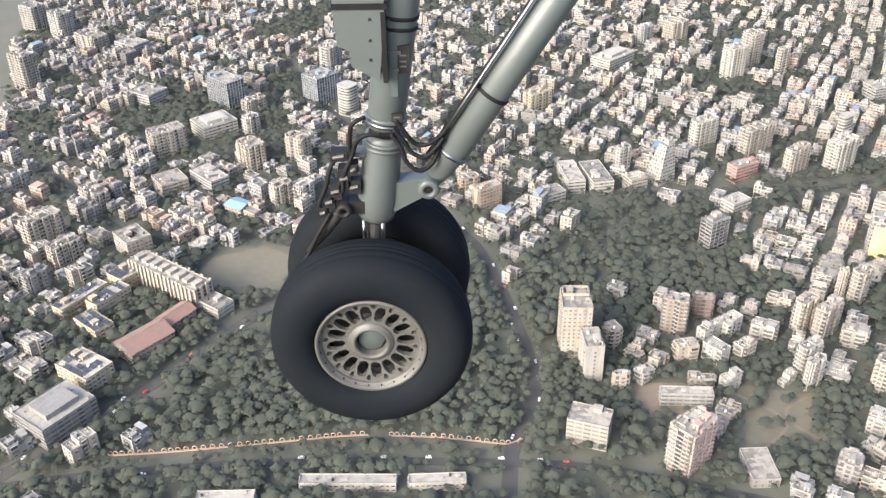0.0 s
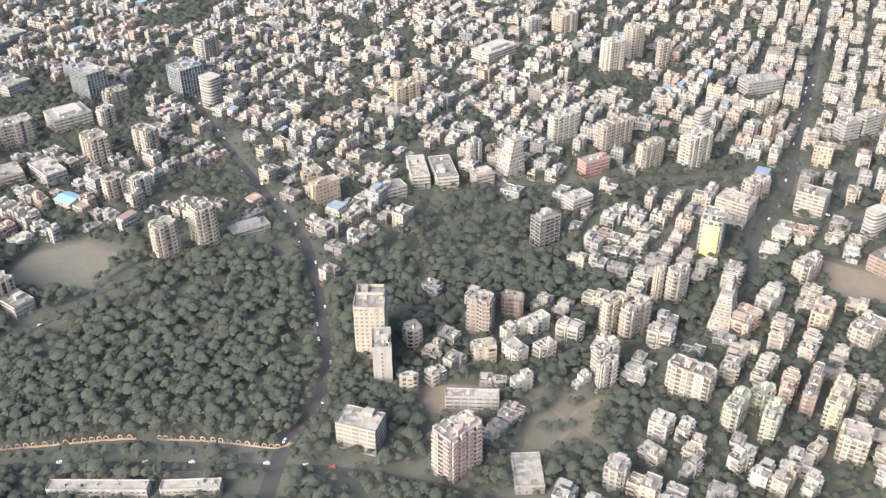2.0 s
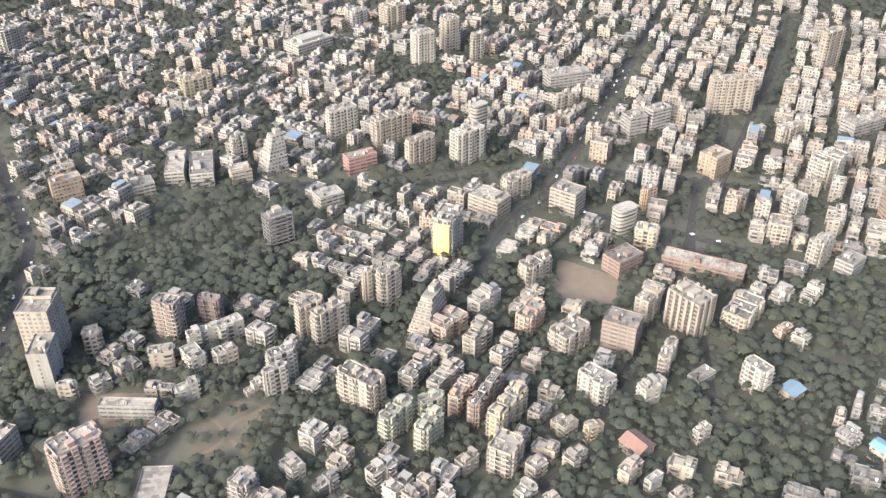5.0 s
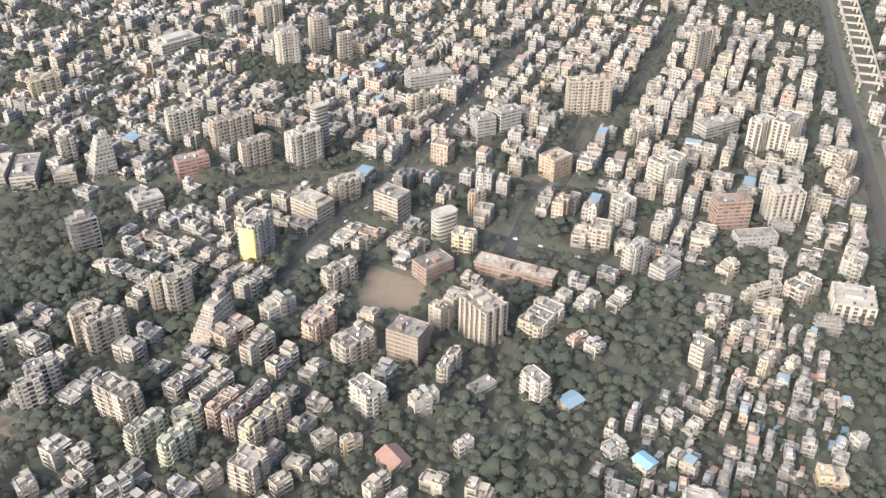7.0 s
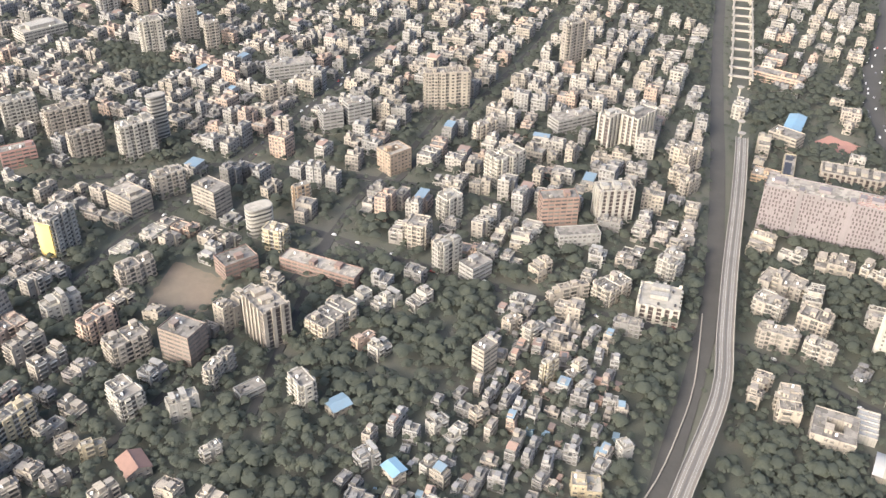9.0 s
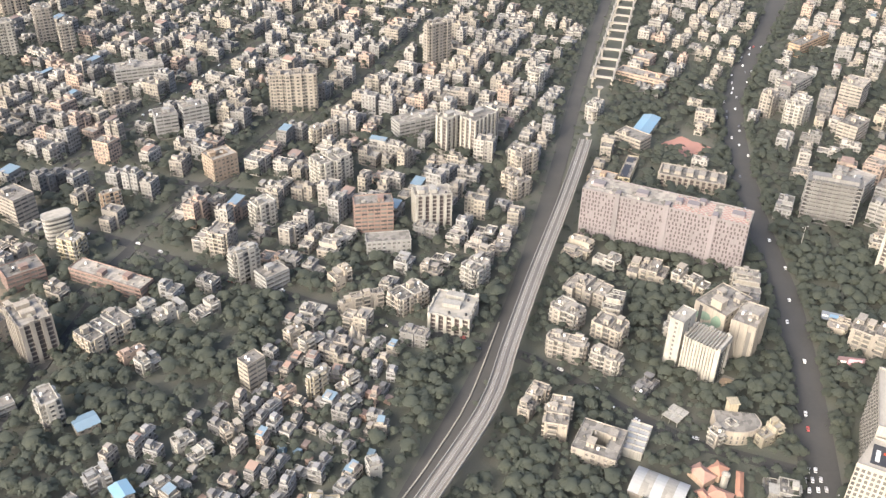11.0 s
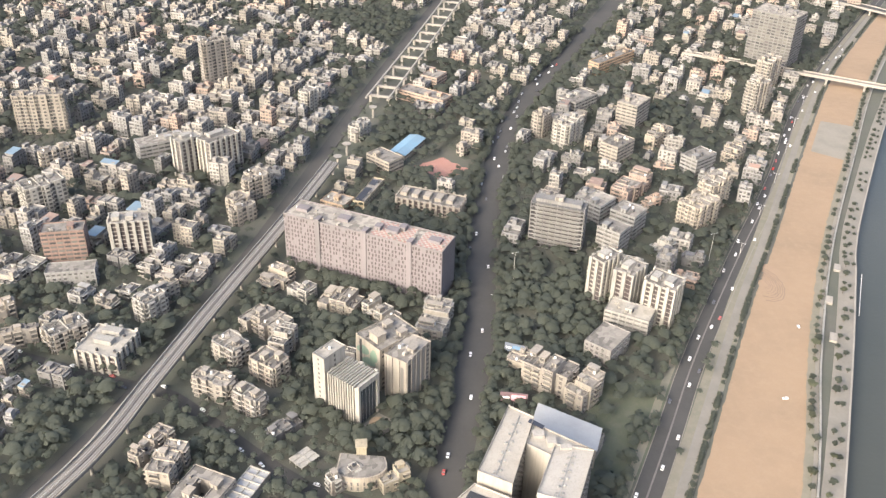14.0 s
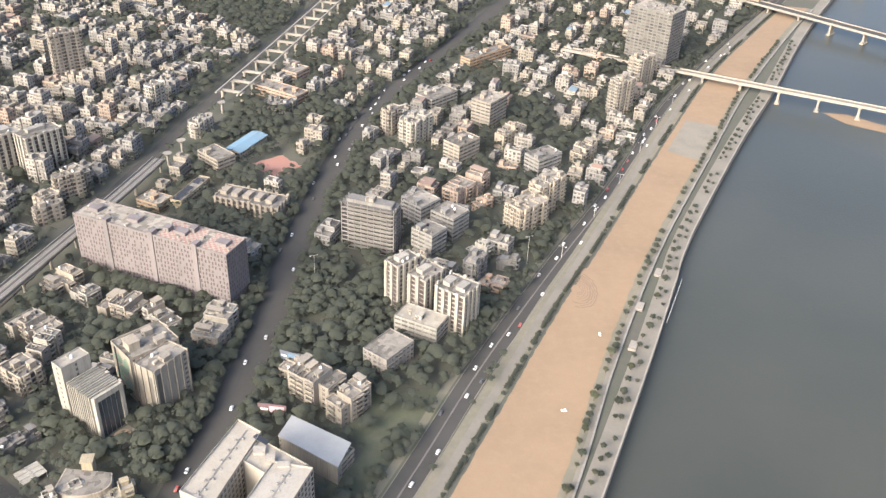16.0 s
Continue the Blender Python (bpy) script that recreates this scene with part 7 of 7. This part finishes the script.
def car(x, y, turn, k, z=0.3, size=0.85):
    e = tagged(new("car"), ("white hatchback car on a town road", "silver saloon car on a town road", "dark saloon car on a town road", "red hatchback car on a town road")[k], "car", "cars on the roads")
    e.matrix_basis = pose(x, y, z, 0, 0, turn) @ Matrix.Scale(size, 4)
    part("body", CAR_BODY[k], None, e)
    part("glasshouse", CAR_GLASS, None, e)
    for wx in (-1.35, 1.4):
        for wy in (-0.85, 0.85):
            part("wheel", WHEEL, None, e, at=pose(wx, wy, 0.31))


def traffic(line, lanes, gap, lo, hi, r, z):
    pts = smooth(line, 3)
    run, need = 0.0, 0.0
    for p, q in zip(pts, pts[1:]):
        run += (q - p).length
        if run > need and lo < p.y < hi:
            d = (q - p).normalized()
            lane = r.choice(lanes)
            k = r.choices((0, 1, 2, 3), (7, 2, 2, 1))[0]
            car(p.x + d.y * lane, p.y - d.x * lane, math.degrees(math.atan2(d.y, d.x)) + (180 if lane < 0 else 0), k, z)
            run, need = 0.0, r.uniform(gap * 0.3, gap * 1.7)


tf = random.Random(29)
traffic(RIVER_ROAD, (-5, -2.4, 2.4, 5), 15, 400, 1050, tf, 0.09)
traffic(BIG_ROAD, (-8, -5, -2.5, 2.5, 5, 8), 30, 380, 760, tf, 0.12)
traffic(BIG_ROAD, (-8, -5, -2.5, 2.5, 5, 8), 9, 760, 1000, tf, 0.12)
traffic([(380, 690), (503, 625), (556, 593), (651, 543), (740, 503), (766, 492), (828, 432), (852, 415)], (-3, 3), 26, 400, 700, tf, 0.15)
traffic([(-150, 949), (-76, 798), (8, 646), (28, 598), (49, 499), (52, 441), (35, 392)], (-3.5, 3.5), 22, 390, 950, tf, 0.18)
traffic([(-256, 368), (-216, 375), (-105, 385), (33, 383), (96, 375)], (-3, 3), 34, 330, 400, tf, 0.21)
traffic([(-259, 376), (-211, 432), (-176, 479), (-140, 529)], (-3, 3), 20, 370, 560, tf, 0.24)
traffic([(529, 948), (442, 746), (418, 693), (380, 640)], (-3, 3), 16, 640, 950, tf, 0.27)
for i in range(9):
    car(893 + (i % 3) * 4.2 + tf.uniform(-0.5, 0.5), 384 + (i // 3) * 6.5, 70 + tf.uniform(-4, 4), tf.choice((0, 0, 1)), 0.12)
for i in range(8):
    p = Vector((1108, 470)).lerp(Vector((1178, 600)), i / 8)
    if i % 4 == 0:
        car(p.x + tf.uniform(-4, 0), p.y, tf.uniform(0, 360), 0, 0.2, 0.75)


def lamp_post(x, y, high, turn):
    e = tagged(new("street_lamp"), "tall grey street lamp with two arms", "lamp", "street lamps")
    e.matrix_basis = pose(x, y, 0, 0, 0, turn)
    part("pole", Shape().round(0, 0, 0, high, 0.16, 8, 0.09), LAMP_METAL, e)
    for side in (-1, 1):
        part("arm", Shape().box(min(0, side * 2.2), -0.06, high - 0.12, max(0, side * 2.2), 0.06, high), LAMP_METAL, e)
        part("lamp_head", Shape().box(side * 2.2 - 0.5, -0.2, high - 0.1, side * 2.2 + 0.5, 0.2, high + 0.06), TANK_WHITE, e)


line = offset(smooth(RIVER_ROAD, 6), 0)
run = 0.0
for p, q in zip(line, line[1:]):
    run += (q - p).length
    if run > 60 and 620 < p.y < 900:
        run = 0.0
        d = q - p
        lamp_post(p.x, p.y, 9, math.degrees(math.atan2(d.y, d.x)) + 90)
for x, y, h in ((970, 595, 22), (1109, 613, 22), (812, 470, 9), (795, 486, 9)):
    lamp_post(x, y, h, 20)
# kerbed median on the riverside road
setting("median_river", strip(smooth(RIVER_ROAD), 0.9, 0, 0.35), BALLAST, "raised concrete median of the riverside road")
for side in (-6.8, 6.8):
    setting("kerb", strip(offset(smooth(RIVER_ROAD), side), 0.4, 0, 0.3), PAVING, "pale kerb of the riverside road")

# ---- riverside: scraped sand, landings and a railing ----
SAND_DARK = earth("scraped_sand", (0.262, 0.187, 0.122), (0.21, 0.152, 0.105), (0.295, 0.215, 0.143))
SAND_TRACK = earth("wheel_tracks", (0.205, 0.148, 0.107), (0.165, 0.122, 0.092), (0.25, 0.18, 0.125))
for k in range(4):
    scrape = Shape()
    cx, cy, rad = 1143 + riv.uniform(-9, 9), 587 + riv.uniform(-18, 18), riv.uniform(2.5, 6)
    scrape.v += [(cx + rad * (1 + 0.5 * noise.noise((math.cos(i * 0.26) * 1.5, math.sin(i * 0.26) * 1.5, k))) * math.cos(i * 0.2618), cy + rad * 1.5 * (1 + 0.5 * noise.noise((math.sin(i * 0.26) * 1.5, math.cos(i * 0.26) * 1.5, k))) * math.sin(i * 0.2618), 0.165 + 0.006 * k) for i in range(24)]
    scrape.f.append(tuple(range(24)))
    setting("scraped_sand", scrape, SAND_DARK, "darker scraped patch in the sand")
for k in range(8):
    # nested turns of wheels, open towards the road
    rad, lo, hi = 5.0 + 2.3 * k, -1.9 + riv.uniform(-0.4, 0.3), 1.3 + riv.uniform(-0.3, 0.5)
    line = [Vector((1136 + rad * 0.62 * math.cos(a), 584 + rad * math.sin(a))) for a in (lo + (hi - lo) * i / 24 for i in range(25))]
    line = [q + Vector((noise.noise((q.x / 3, q.y / 3, 2)), noise.noise((q.x / 3, q.y / 3, 7)))) * 1.1 for q in line]
    setting("wheel_track", strip(line, riv.uniform(0.4, 0.9), 0.1, 0.2 + 0.008 * k), SAND_TRACK, "dark curved wheel track in the sand")
for x, y in [(1194.8, 598.7), (1171.6, 561.4), (1156.4, 522.4)]:
    e = tagged(new("landing_steps"), "pale concrete landing with steps down the river wall", "steps", "river landings")
    e.matrix_basis = pose(x, y, 0, 0, 0, 62)
    part("platform", Shape().box(-4, -2.2, 0, 4, 2.2, 1.5), CONCRETE, e)
    for i in range(5):
        part("step", Shape().box(4 + i * 0.5, -2.2, 0, 4.5 + i * 0.5, 2.2, 1.3 - i * 0.25), CONCRETE, e)
railing = tagged(new("railing"), "thin white steel railing at the water edge", "railing")
ra, rb = (Vector(q) for q in [(1207.7, 589.5), (1183.9, 544.9)])
for i in range(13):
    q = ra.lerp(rb, i / 12)
    part("post", Shape().box(q.x - 0.1, q.y - 0.1, 0.25, q.x + 0.1, q.y + 0.1, 1.5), TANK_WHITE, railing)
for z in (0.8, 1.4):
    part("rail", strip([ra, rb], 0.16, z, z + 0.14), TANK_WHITE, railing)


# ---- the whole town at one scale ----
TOWN = Matrix.Scale(0.62, 4)
for ob in list(scene.collection.objects):
    if ob.parent is None and ob.type in ('MESH', 'EMPTY'):
        ob.matrix_basis = TOWN @ ob.matrix_basis

# ---- the landing gear, as it hangs beside the start of the flight ----
TYRE_RUBBER = surface("worn_aircraft_tyre", (0.007, 0.0085, 0.0105), (0.012, 0.0135, 0.0155), rough=0.75, big=3.0, fine=30, spread=0.0, bump=0.03)
GEAR_PAINT = surface("grey_green_aircraft_paint", (0.068, 0.079, 0.077), (0.05, 0.057, 0.056), rough=0.42, big=3.0, fine=30, amount=0.35, spread=0.0, bump=0.02)
RIM_PAINT = surface("worn_rim_paint", (0.080, 0.079, 0.073), (0.034, 0.033, 0.03), rough=0.5, big=8.0, fine=60, amount=0.6, spread=0.0, bump=0.02)
HOSE = surface("black_hose", (0.007, 0.007, 0.008), (0.014, 0.014, 0.014), rough=0.6, big=9, fine=40, spread=0.0)
CHROME = surface("bright_steel", (0.28, 0.285, 0.29), (0.14, 0.14, 0.145), rough=0.3, metal=1.0, big=9, fine=40, spread=0.0)
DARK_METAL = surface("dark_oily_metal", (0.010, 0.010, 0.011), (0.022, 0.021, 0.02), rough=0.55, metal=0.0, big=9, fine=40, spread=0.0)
PLACARD = surface("dark_placard", (0.012, 0.012, 0.014), (0.03, 0.03, 0.03), rough=0.6, big=20, fine=60, spread=0.0)
for m, gloss in ((TYRE_RUBBER, 0.06), (HOSE, 0.15), (DARK_METAL, 0.2), (PLACARD, 0.15)):
    m.node_tree.nodes["Principled BSDF"].inputs["Specular IOR Level"].default_value = gloss
gear = tagged(new("landing_gear"), "grey aircraft landing gear with two black tyres hanging below the wing", "landing gear")
GEAR_AT = Vector((-0.37, 3.43, 238.83 - 2.41))
gear.matrix_basis = Matrix.Translation(GEAR_AT)


def shaded(ob):
    for p in ob.data.polygons:
        p.use_smooth = True
    return ob


def tube(points, r, k=12, radii=None):
    """A round bar along points."""
    s = Shape()
    p = [Vector(q) for q in points]
    up = Vector((0, 1, 0.01))
    for i, q in enumerate(p):
        d = (p[min(i + 1, len(p) - 1)] - p[max(i - 1, 0)]).normalized()
        a = d.cross(up).normalized()
        b = d.cross(a)
        rr = radii[i] if radii else r
        s.v += [tuple(q + (a * math.cos(2 * math.pi * j / k) + b * math.sin(2 * math.pi * j / k)) * rr) for j in range(k)]
    for i in range(len(p) - 1):
        s.f += [(i * k + j, i * k + (j + 1) % k, (i + 1) * k + (j + 1) % k, (i + 1) * k + j) for j in range(k)]
    s.f += [tuple(reversed(range(k))), tuple((len(p) - 1) * k + j for j in range(k))]
    return s


def lathe(profile, k=72, y=0.0):
    """A round form about the axle: profile of (radius, offset along the axle)."""
    s = Shape()
    n = len(profile)
    for j in range(k):
        a = 2 * math.pi * j / k
        s.v += [(r * math.cos(a), y + o, r * math.sin(a)) for r, o in profile]
    for j in range(k):
        b = (j + 1) % k
        s.f += [(j * n + i, b * n + i, b * n + i + 1, j * n + i + 1) for i in range(n - 1)]
    return s


TYRE = [(0.236, -0.095), (0.25, -0.118), (0.29, -0.136), (0.335, -0.142), (0.375, -0.134), (0.405, -0.115), (0.424, -0.085), (0.4300, -0.062), (0.4295, -0.058), (0.4295, -0.052), (0.4325, -0.048), (0.434, -0.02), (0.432, -0.016), (0.432, -0.01), (0.435, -0.006)]
TYRE = TYRE + [(r, -o) for r, o in reversed(TYRE)]


def pierced_rim():
    """The spoked face of the rim: a dished ring with 16 long slots and 16 small holes between their outer ends."""
    s = Shape()
    around, rings = 16 * 24, 28
    inside = []
    for i in range(rings + 1):
        r = 0.098 + 0.112 * i / rings
        for j in range(around):
            off = (j % 24) / 24 - 0.5
            slot = abs(off * 0.3927 * r / 0.0228) ** 2.3 + abs((r - 0.151) / 0.039) ** 2.3 < 1
            edge = (0.5 - abs(off)) * 0.3927 * r
            hole = math.hypot(edge, (r - 0.191) * 0.8) < 0.0092
            inside.append(slot or hole)
            a = 2 * math.pi * j / around
            dish = -0.07 - 0.012 * (i / rings) ** 2
            s.v.append((r * math.cos(a), dish + 0.02 if slot or hole else dish, r * math.sin(a)))
    for i in range(rings):
        for j in range(around):
            q = (i * around + j, i * around + (j + 1) % around, (i + 1) * around + (j + 1) % around, (i + 1) * around + j)
            if not all(inside[k] for k in q):
                s.f.append(q)
    return s


bolt_mesh = lathe([(0.0, -0.006), (0.0035, -0.006), (0.004, 0.0)], 6).mesh("bolt", DARK_METAL)
for y, face in ((-0.25, -1), (0.265, 1)):
    wheel = tagged(new("wheel"), "wheel with a plain black tyre and a spoked grey rim")
    wheel.parent = gear
    wheel.matrix_basis = pose(0.031, y, 0.003, 0, 6, 0 if face < 0 else 180)
    shaded(part("tyre", lathe(TYRE), TYRE_RUBBER, wheel, "black rubber tyre"))
    shaded(part("rim", lathe([(0.208, 0.02), (0.208, -0.081), (0.211, -0.090), (0.217, -0.094), (0.221, -0.095), (0.222, -0.108), (0.236, -0.112), (0.240, -0.098), (0.236, -0.02)]), RIM_PAINT, wheel))
    shaded(part("hub", lathe([(0.064, 0.0), (0.065, -0.078), (0.069, -0.086), (0.080, -0.086), (0.085, -0.079), (0.092, -0.077), (0.100, -0.069), (0.102, 0.0)]), RIM_PAINT, wheel))
    shaded(part("hub_cap", lathe([(0.0, -0.052), (0.053, -0.052), (0.056, -0.048), (0.057, -0.01)]), GEAR_PAINT, wheel))
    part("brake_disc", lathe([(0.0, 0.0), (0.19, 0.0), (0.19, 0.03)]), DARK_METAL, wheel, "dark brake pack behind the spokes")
    part("rim_face", pierced_rim(), RIM_PAINT, wheel, "grey rim face with long slots")
    for i in range(24):
        part("bolt", bolt_mesh, None, wheel, at=pose(0.219 * math.cos(radians(15 * i)), -0.094, 0.219 * math.sin(radians(15 * i))))
shaded(part("axle", tube([(0.015, -0.2, 0), (0.015, 0.22, 0)], 0.05), DARK_METAL, gear))
# leaning main leg
foot, lean = Vector((0.052, 0, 0.43)), Vector((0.1433, 0, 1.0))


def leg(h, y=0.0):
    return foot + lean * (h - 0.43) + Vector((0, y, 0))


shaded(part("piston", tube([(0.015, 0, 0.0), leg(0.47)], 0.045), DARK_METAL, gear, "dark oily piston"))
shaded(part("main_fitting", tube([leg(0.43), leg(0.445), leg(0.47), leg(0.56), leg(0.70), leg(0.80), leg(0.83)], 0, 28, [0.05, 0.075, 0.083, 0.088, 0.080, 0.078, 0.078]), GEAR_PAINT, gear, "grey cast leg fitting"))
for h in (0.775, 0.795, 0.885, 0.905, 1.285, 1.325):
    shaded(part("collar", tube([leg(h - 0.008), leg(h - 0.006), leg(h + 0.006), leg(h + 0.008)], 0, 28, [0.078, 0.086, 0.086, 0.078]), HOSE if h > 1.28 else CHROME if h == 0.885 else GEAR_PAINT, gear))
shaded(part("neck", tube([leg(0.83), leg(0.845), leg(0.86)], 0, 28, [0.066, 0.062, 0.066]), DARK_METAL, gear))
shaded(part("upper_leg", tube([leg(0.86), leg(0.87), leg(1.25), leg(2.1)], 0, 28, [0.07, 0.076, 0.08, 0.084]), GEAR_PAINT, gear))
for h in (0.93, 1.17):
    q = leg(h)
    part("placard", Shape().box(q.x + 0.022, -0.081, h - (0.018 if h < 1 else 0.055), q.x + 0.066, -0.052, h + (0.018 if h < 1 else 0.055)), PLACARD, gear, "dark instruction plate with pale bars")
    for dz in (-0.03, -0.01, 0.014) if h > 1 else (0.0,):
        part("plate_bar", Shape().box(q.x + 0.03, -0.083, h + dz, q.x + 0.055, -0.081, h + dz + 0.006), RIM_PAINT, gear)
for h in (1.13, 1.20):
    q = leg(h)
    part("clamp", Shape().box(q.x - 0.05, -0.088, h - 0.007, q.x + 0.03, -0.06, h + 0.007), RIM_PAINT, gear)
# flat door panel in front of the leg
door = Shape()
outline = [(-0.049, 1.385), (-0.040, 1.245), (0.004, 1.225), (0.008, 1.165), (0.112, 1.105), (0.140, 1.372), (0.150, 2.05), (-0.049, 2.05)]
door.v += [(x, -0.135, z) for x, z in outline] + [(x, -0.115, z) for x, z in outline]
n = len(outline)
door.f += [tuple(range(n)), tuple(n + i for i in reversed(range(n)))] + [(i, n + i, n + (i + 1) % n, (i + 1) % n) for i in range(n)]
panel = part("door_panel", door, GEAR_PAINT, gear, "flat grey gear door panel")
for x, z in ((0.086, 1.345), (0.084, 1.265), (0.082, 1.19)):
    part("screw", lathe([(0.0, -0.003), (0.006, -0.003), (0.007, 0.0)], 10), DARK_METAL, panel, at=pose(x, -0.135, z))
part("seal", Shape().box(-0.052, -0.14, 1.383, 0.152, -0.112, 1.405), HOSE, panel, "black rubber edge seal")
part("seal", Shape().prism([(0.126, -0.14), (0.144, -0.14), (0.144, -0.10), (0.126, -0.10)], 1.10, 1.372), HOSE, panel)
part("panel_seam", Shape().box(0.15, -0.0815, 1.02, 0.175, -0.0795, 1.33), GEAR_PAINT, gear)
# side brace with its lug, lock rods and straps
b0, b1 = Vector((0.292, 0, 0.594)), Vector((0.783, 0, 1.368))


def brace(t, off=0.0, y=0.0):
    d = (b1 - b0).normalized()
    return b0 + (b1 - b0) * t + Vector((-d.z, 0, d.x)) * off + Vector((0, y, 0))


shaded(part("brace", tube([brace(0.02), brace(0.08), brace(0.16), brace(0.17), brace(1.9)], 0, 28, [0.03, 0.05, 0.058, 0.066, 0.070]), GEAR_PAINT, gear, "thick grey side brace tube"))
for t in (0.19, 0.52):
    shaded(part("strap", tube([brace(t - 0.008), brace(t + 0.008)], 0.073, 28), CHROME if t < 0.3 else HOSE, gear))
for off, y, r, m in ((0.074, -0.03, 0.007, CHROME), (0.082, 0.0, 0.008, HOSE), (0.086, -0.045, 0.006, CHROME)):
    shaded(part("brace_pipe", tube([brace(0.12, off, y), brace(0.5, off, y), brace(1.9, off, y)], r, 8), m, gear))
for t in (0.2, 0.53):
    part("pipe_clip", tube([brace(t - 0.012, 0.08, -0.02), brace(t + 0.012, 0.08, -0.02)], 0.02, 10), HOSE, gear)
shaded(part("brace_lug", lathe([(0.017, -0.02), (0.018, -0.05), (0.024, -0.056), (0.040, -0.054), (0.044, -0.045), (0.044, 0.045)], 32), GEAR_PAINT, gear, at=pose(0.285, -0.02, 0.598)))
# flat black disc across the bore, painted in for the shade inside it
part("lug_hole", lathe([(0.0, -0.045), (0.018, -0.045)], 20), HOSE, gear, at=pose(0.285, -0.02, 0.598))
web = Shape()
outline = [(0.06, 0.50), (0.14, 0.485), (0.27, 0.558), (0.30, 0.60), (0.27, 0.64), (0.12, 0.615), (0.08, 0.62)]
web.v += [(x, -0.045, z) for x, z in outline] + [(x, 0.045, z) for x, z in outline]
n = len(outline)
web.f += [tuple(range(n)), tuple(n + i for i in reversed(range(n)))] + [(i, n + i, n + (i + 1) % n, (i + 1) % n) for i in range(n)]
part("lug_web", web, GEAR_PAINT, gear)
# torque link, actuator fittings and hoses on the other side
shaded(part("torque_link", tube([(-0.075, -0.06, 0.52), (-0.16, -0.05, 0.40), (-0.245, -0.04, 0.285)], 0, 10, [0.028, 0.024, 0.014]), DARK_METAL, gear))
shaded(part("link_pin", lathe([(0.012, -0.03), (0.013, -0.05), (0.026, -0.052), (0.032, -0.04), (0.032, 0.05)], 24), DARK_METAL, gear, at=pose(-0.07, -0.06, 0.52)))
part("link_fork", Shape().box(-0.09, -0.07, 0.49, 0.03, 0.03, 0.545), DARK_METAL, gear)
for x, z, w, h in ((-0.10, 0.60, 0.05, 0.07), (-0.06, 0.66, 0.05, 0.09), (-0.13, 0.55, 0.045, 0.05), (-0.02, 0.62, 0.05, 0.06), (-0.16, 0.50, 0.035, 0.05), (-0.075, 0.76, 0.07, 0.04), (-0.02, 0.70, 0.03, 0.05)):
    part("valve_block", Shape().box(x - w / 2, -0.08, z - h / 2, x + w / 2, -0.02, z + h / 2), DARK_METAL, gear)
    part("fitting", tube([(x - w * 0.35, -0.085, z), (x + w * 0.3, -0.085, z + 0.008)], 0.008, 8), RIM_PAINT, gear)
part("bracket", Shape().box(-0.08, -0.05, 0.745, 0.03, 0.02, 0.765), GEAR_PAINT, gear)
for pts in ([(0.04, -0.07, 0.93), (-0.01, -0.09, 0.91), (-0.025, -0.08, 0.85), (-0.03, -0.07, 0.76), (-0.04, -0.07, 0.65)],
            [(0.10, -0.09, 0.86), (0.04, -0.1, 0.865), (0.0, -0.09, 0.83), (-0.02, -0.08, 0.77), (-0.06, -0.08, 0.68), (-0.07, -0.08, 0.60)],
            [(-0.07, -0.06, 0.76), (-0.11, -0.07, 0.72), (-0.14, -0.07, 0.62), (-0.17, -0.07, 0.55), (-0.18, -0.06, 0.49)],
            [(0.14, -0.08, 0.86), (0.18, -0.09, 0.80), (0.20, -0.09, 0.74), (0.25, -0.09, 0.70), (0.30, -0.07, 0.72), (0.33, -0.05, 0.78)],
            [(0.15, -0.08, 0.88), (0.19, -0.08, 0.83), (0.22, -0.08, 0.78), (0.27, -0.08, 0.755), (0.32, -0.06, 0.79), (0.35, -0.05, 0.83)],
            [(0.16, -0.08, 0.92), (0.20, -0.08, 0.86), (0.24, -0.07, 0.81), (0.29, -0.07, 0.81), (0.34, -0.05, 0.84), (0.37, -0.04, 0.87)],
            [(-0.13, -0.08, 0.50), (-0.19, -0.09, 0.40), (-0.24, -0.09, 0.30), (-0.27, -0.08, 0.25)]):
    shaded(part("hose", tube([Vector(q) for q in smooth(pts, 0.012)], 0.0095, 8), HOSE, gear))
for x in (0.005, 0.085):
    shaded(part("guide_rod", tube([(x, -0.05, 0.33), (x, -0.05, 0.45)], 0.009, 8), CHROME, gear))
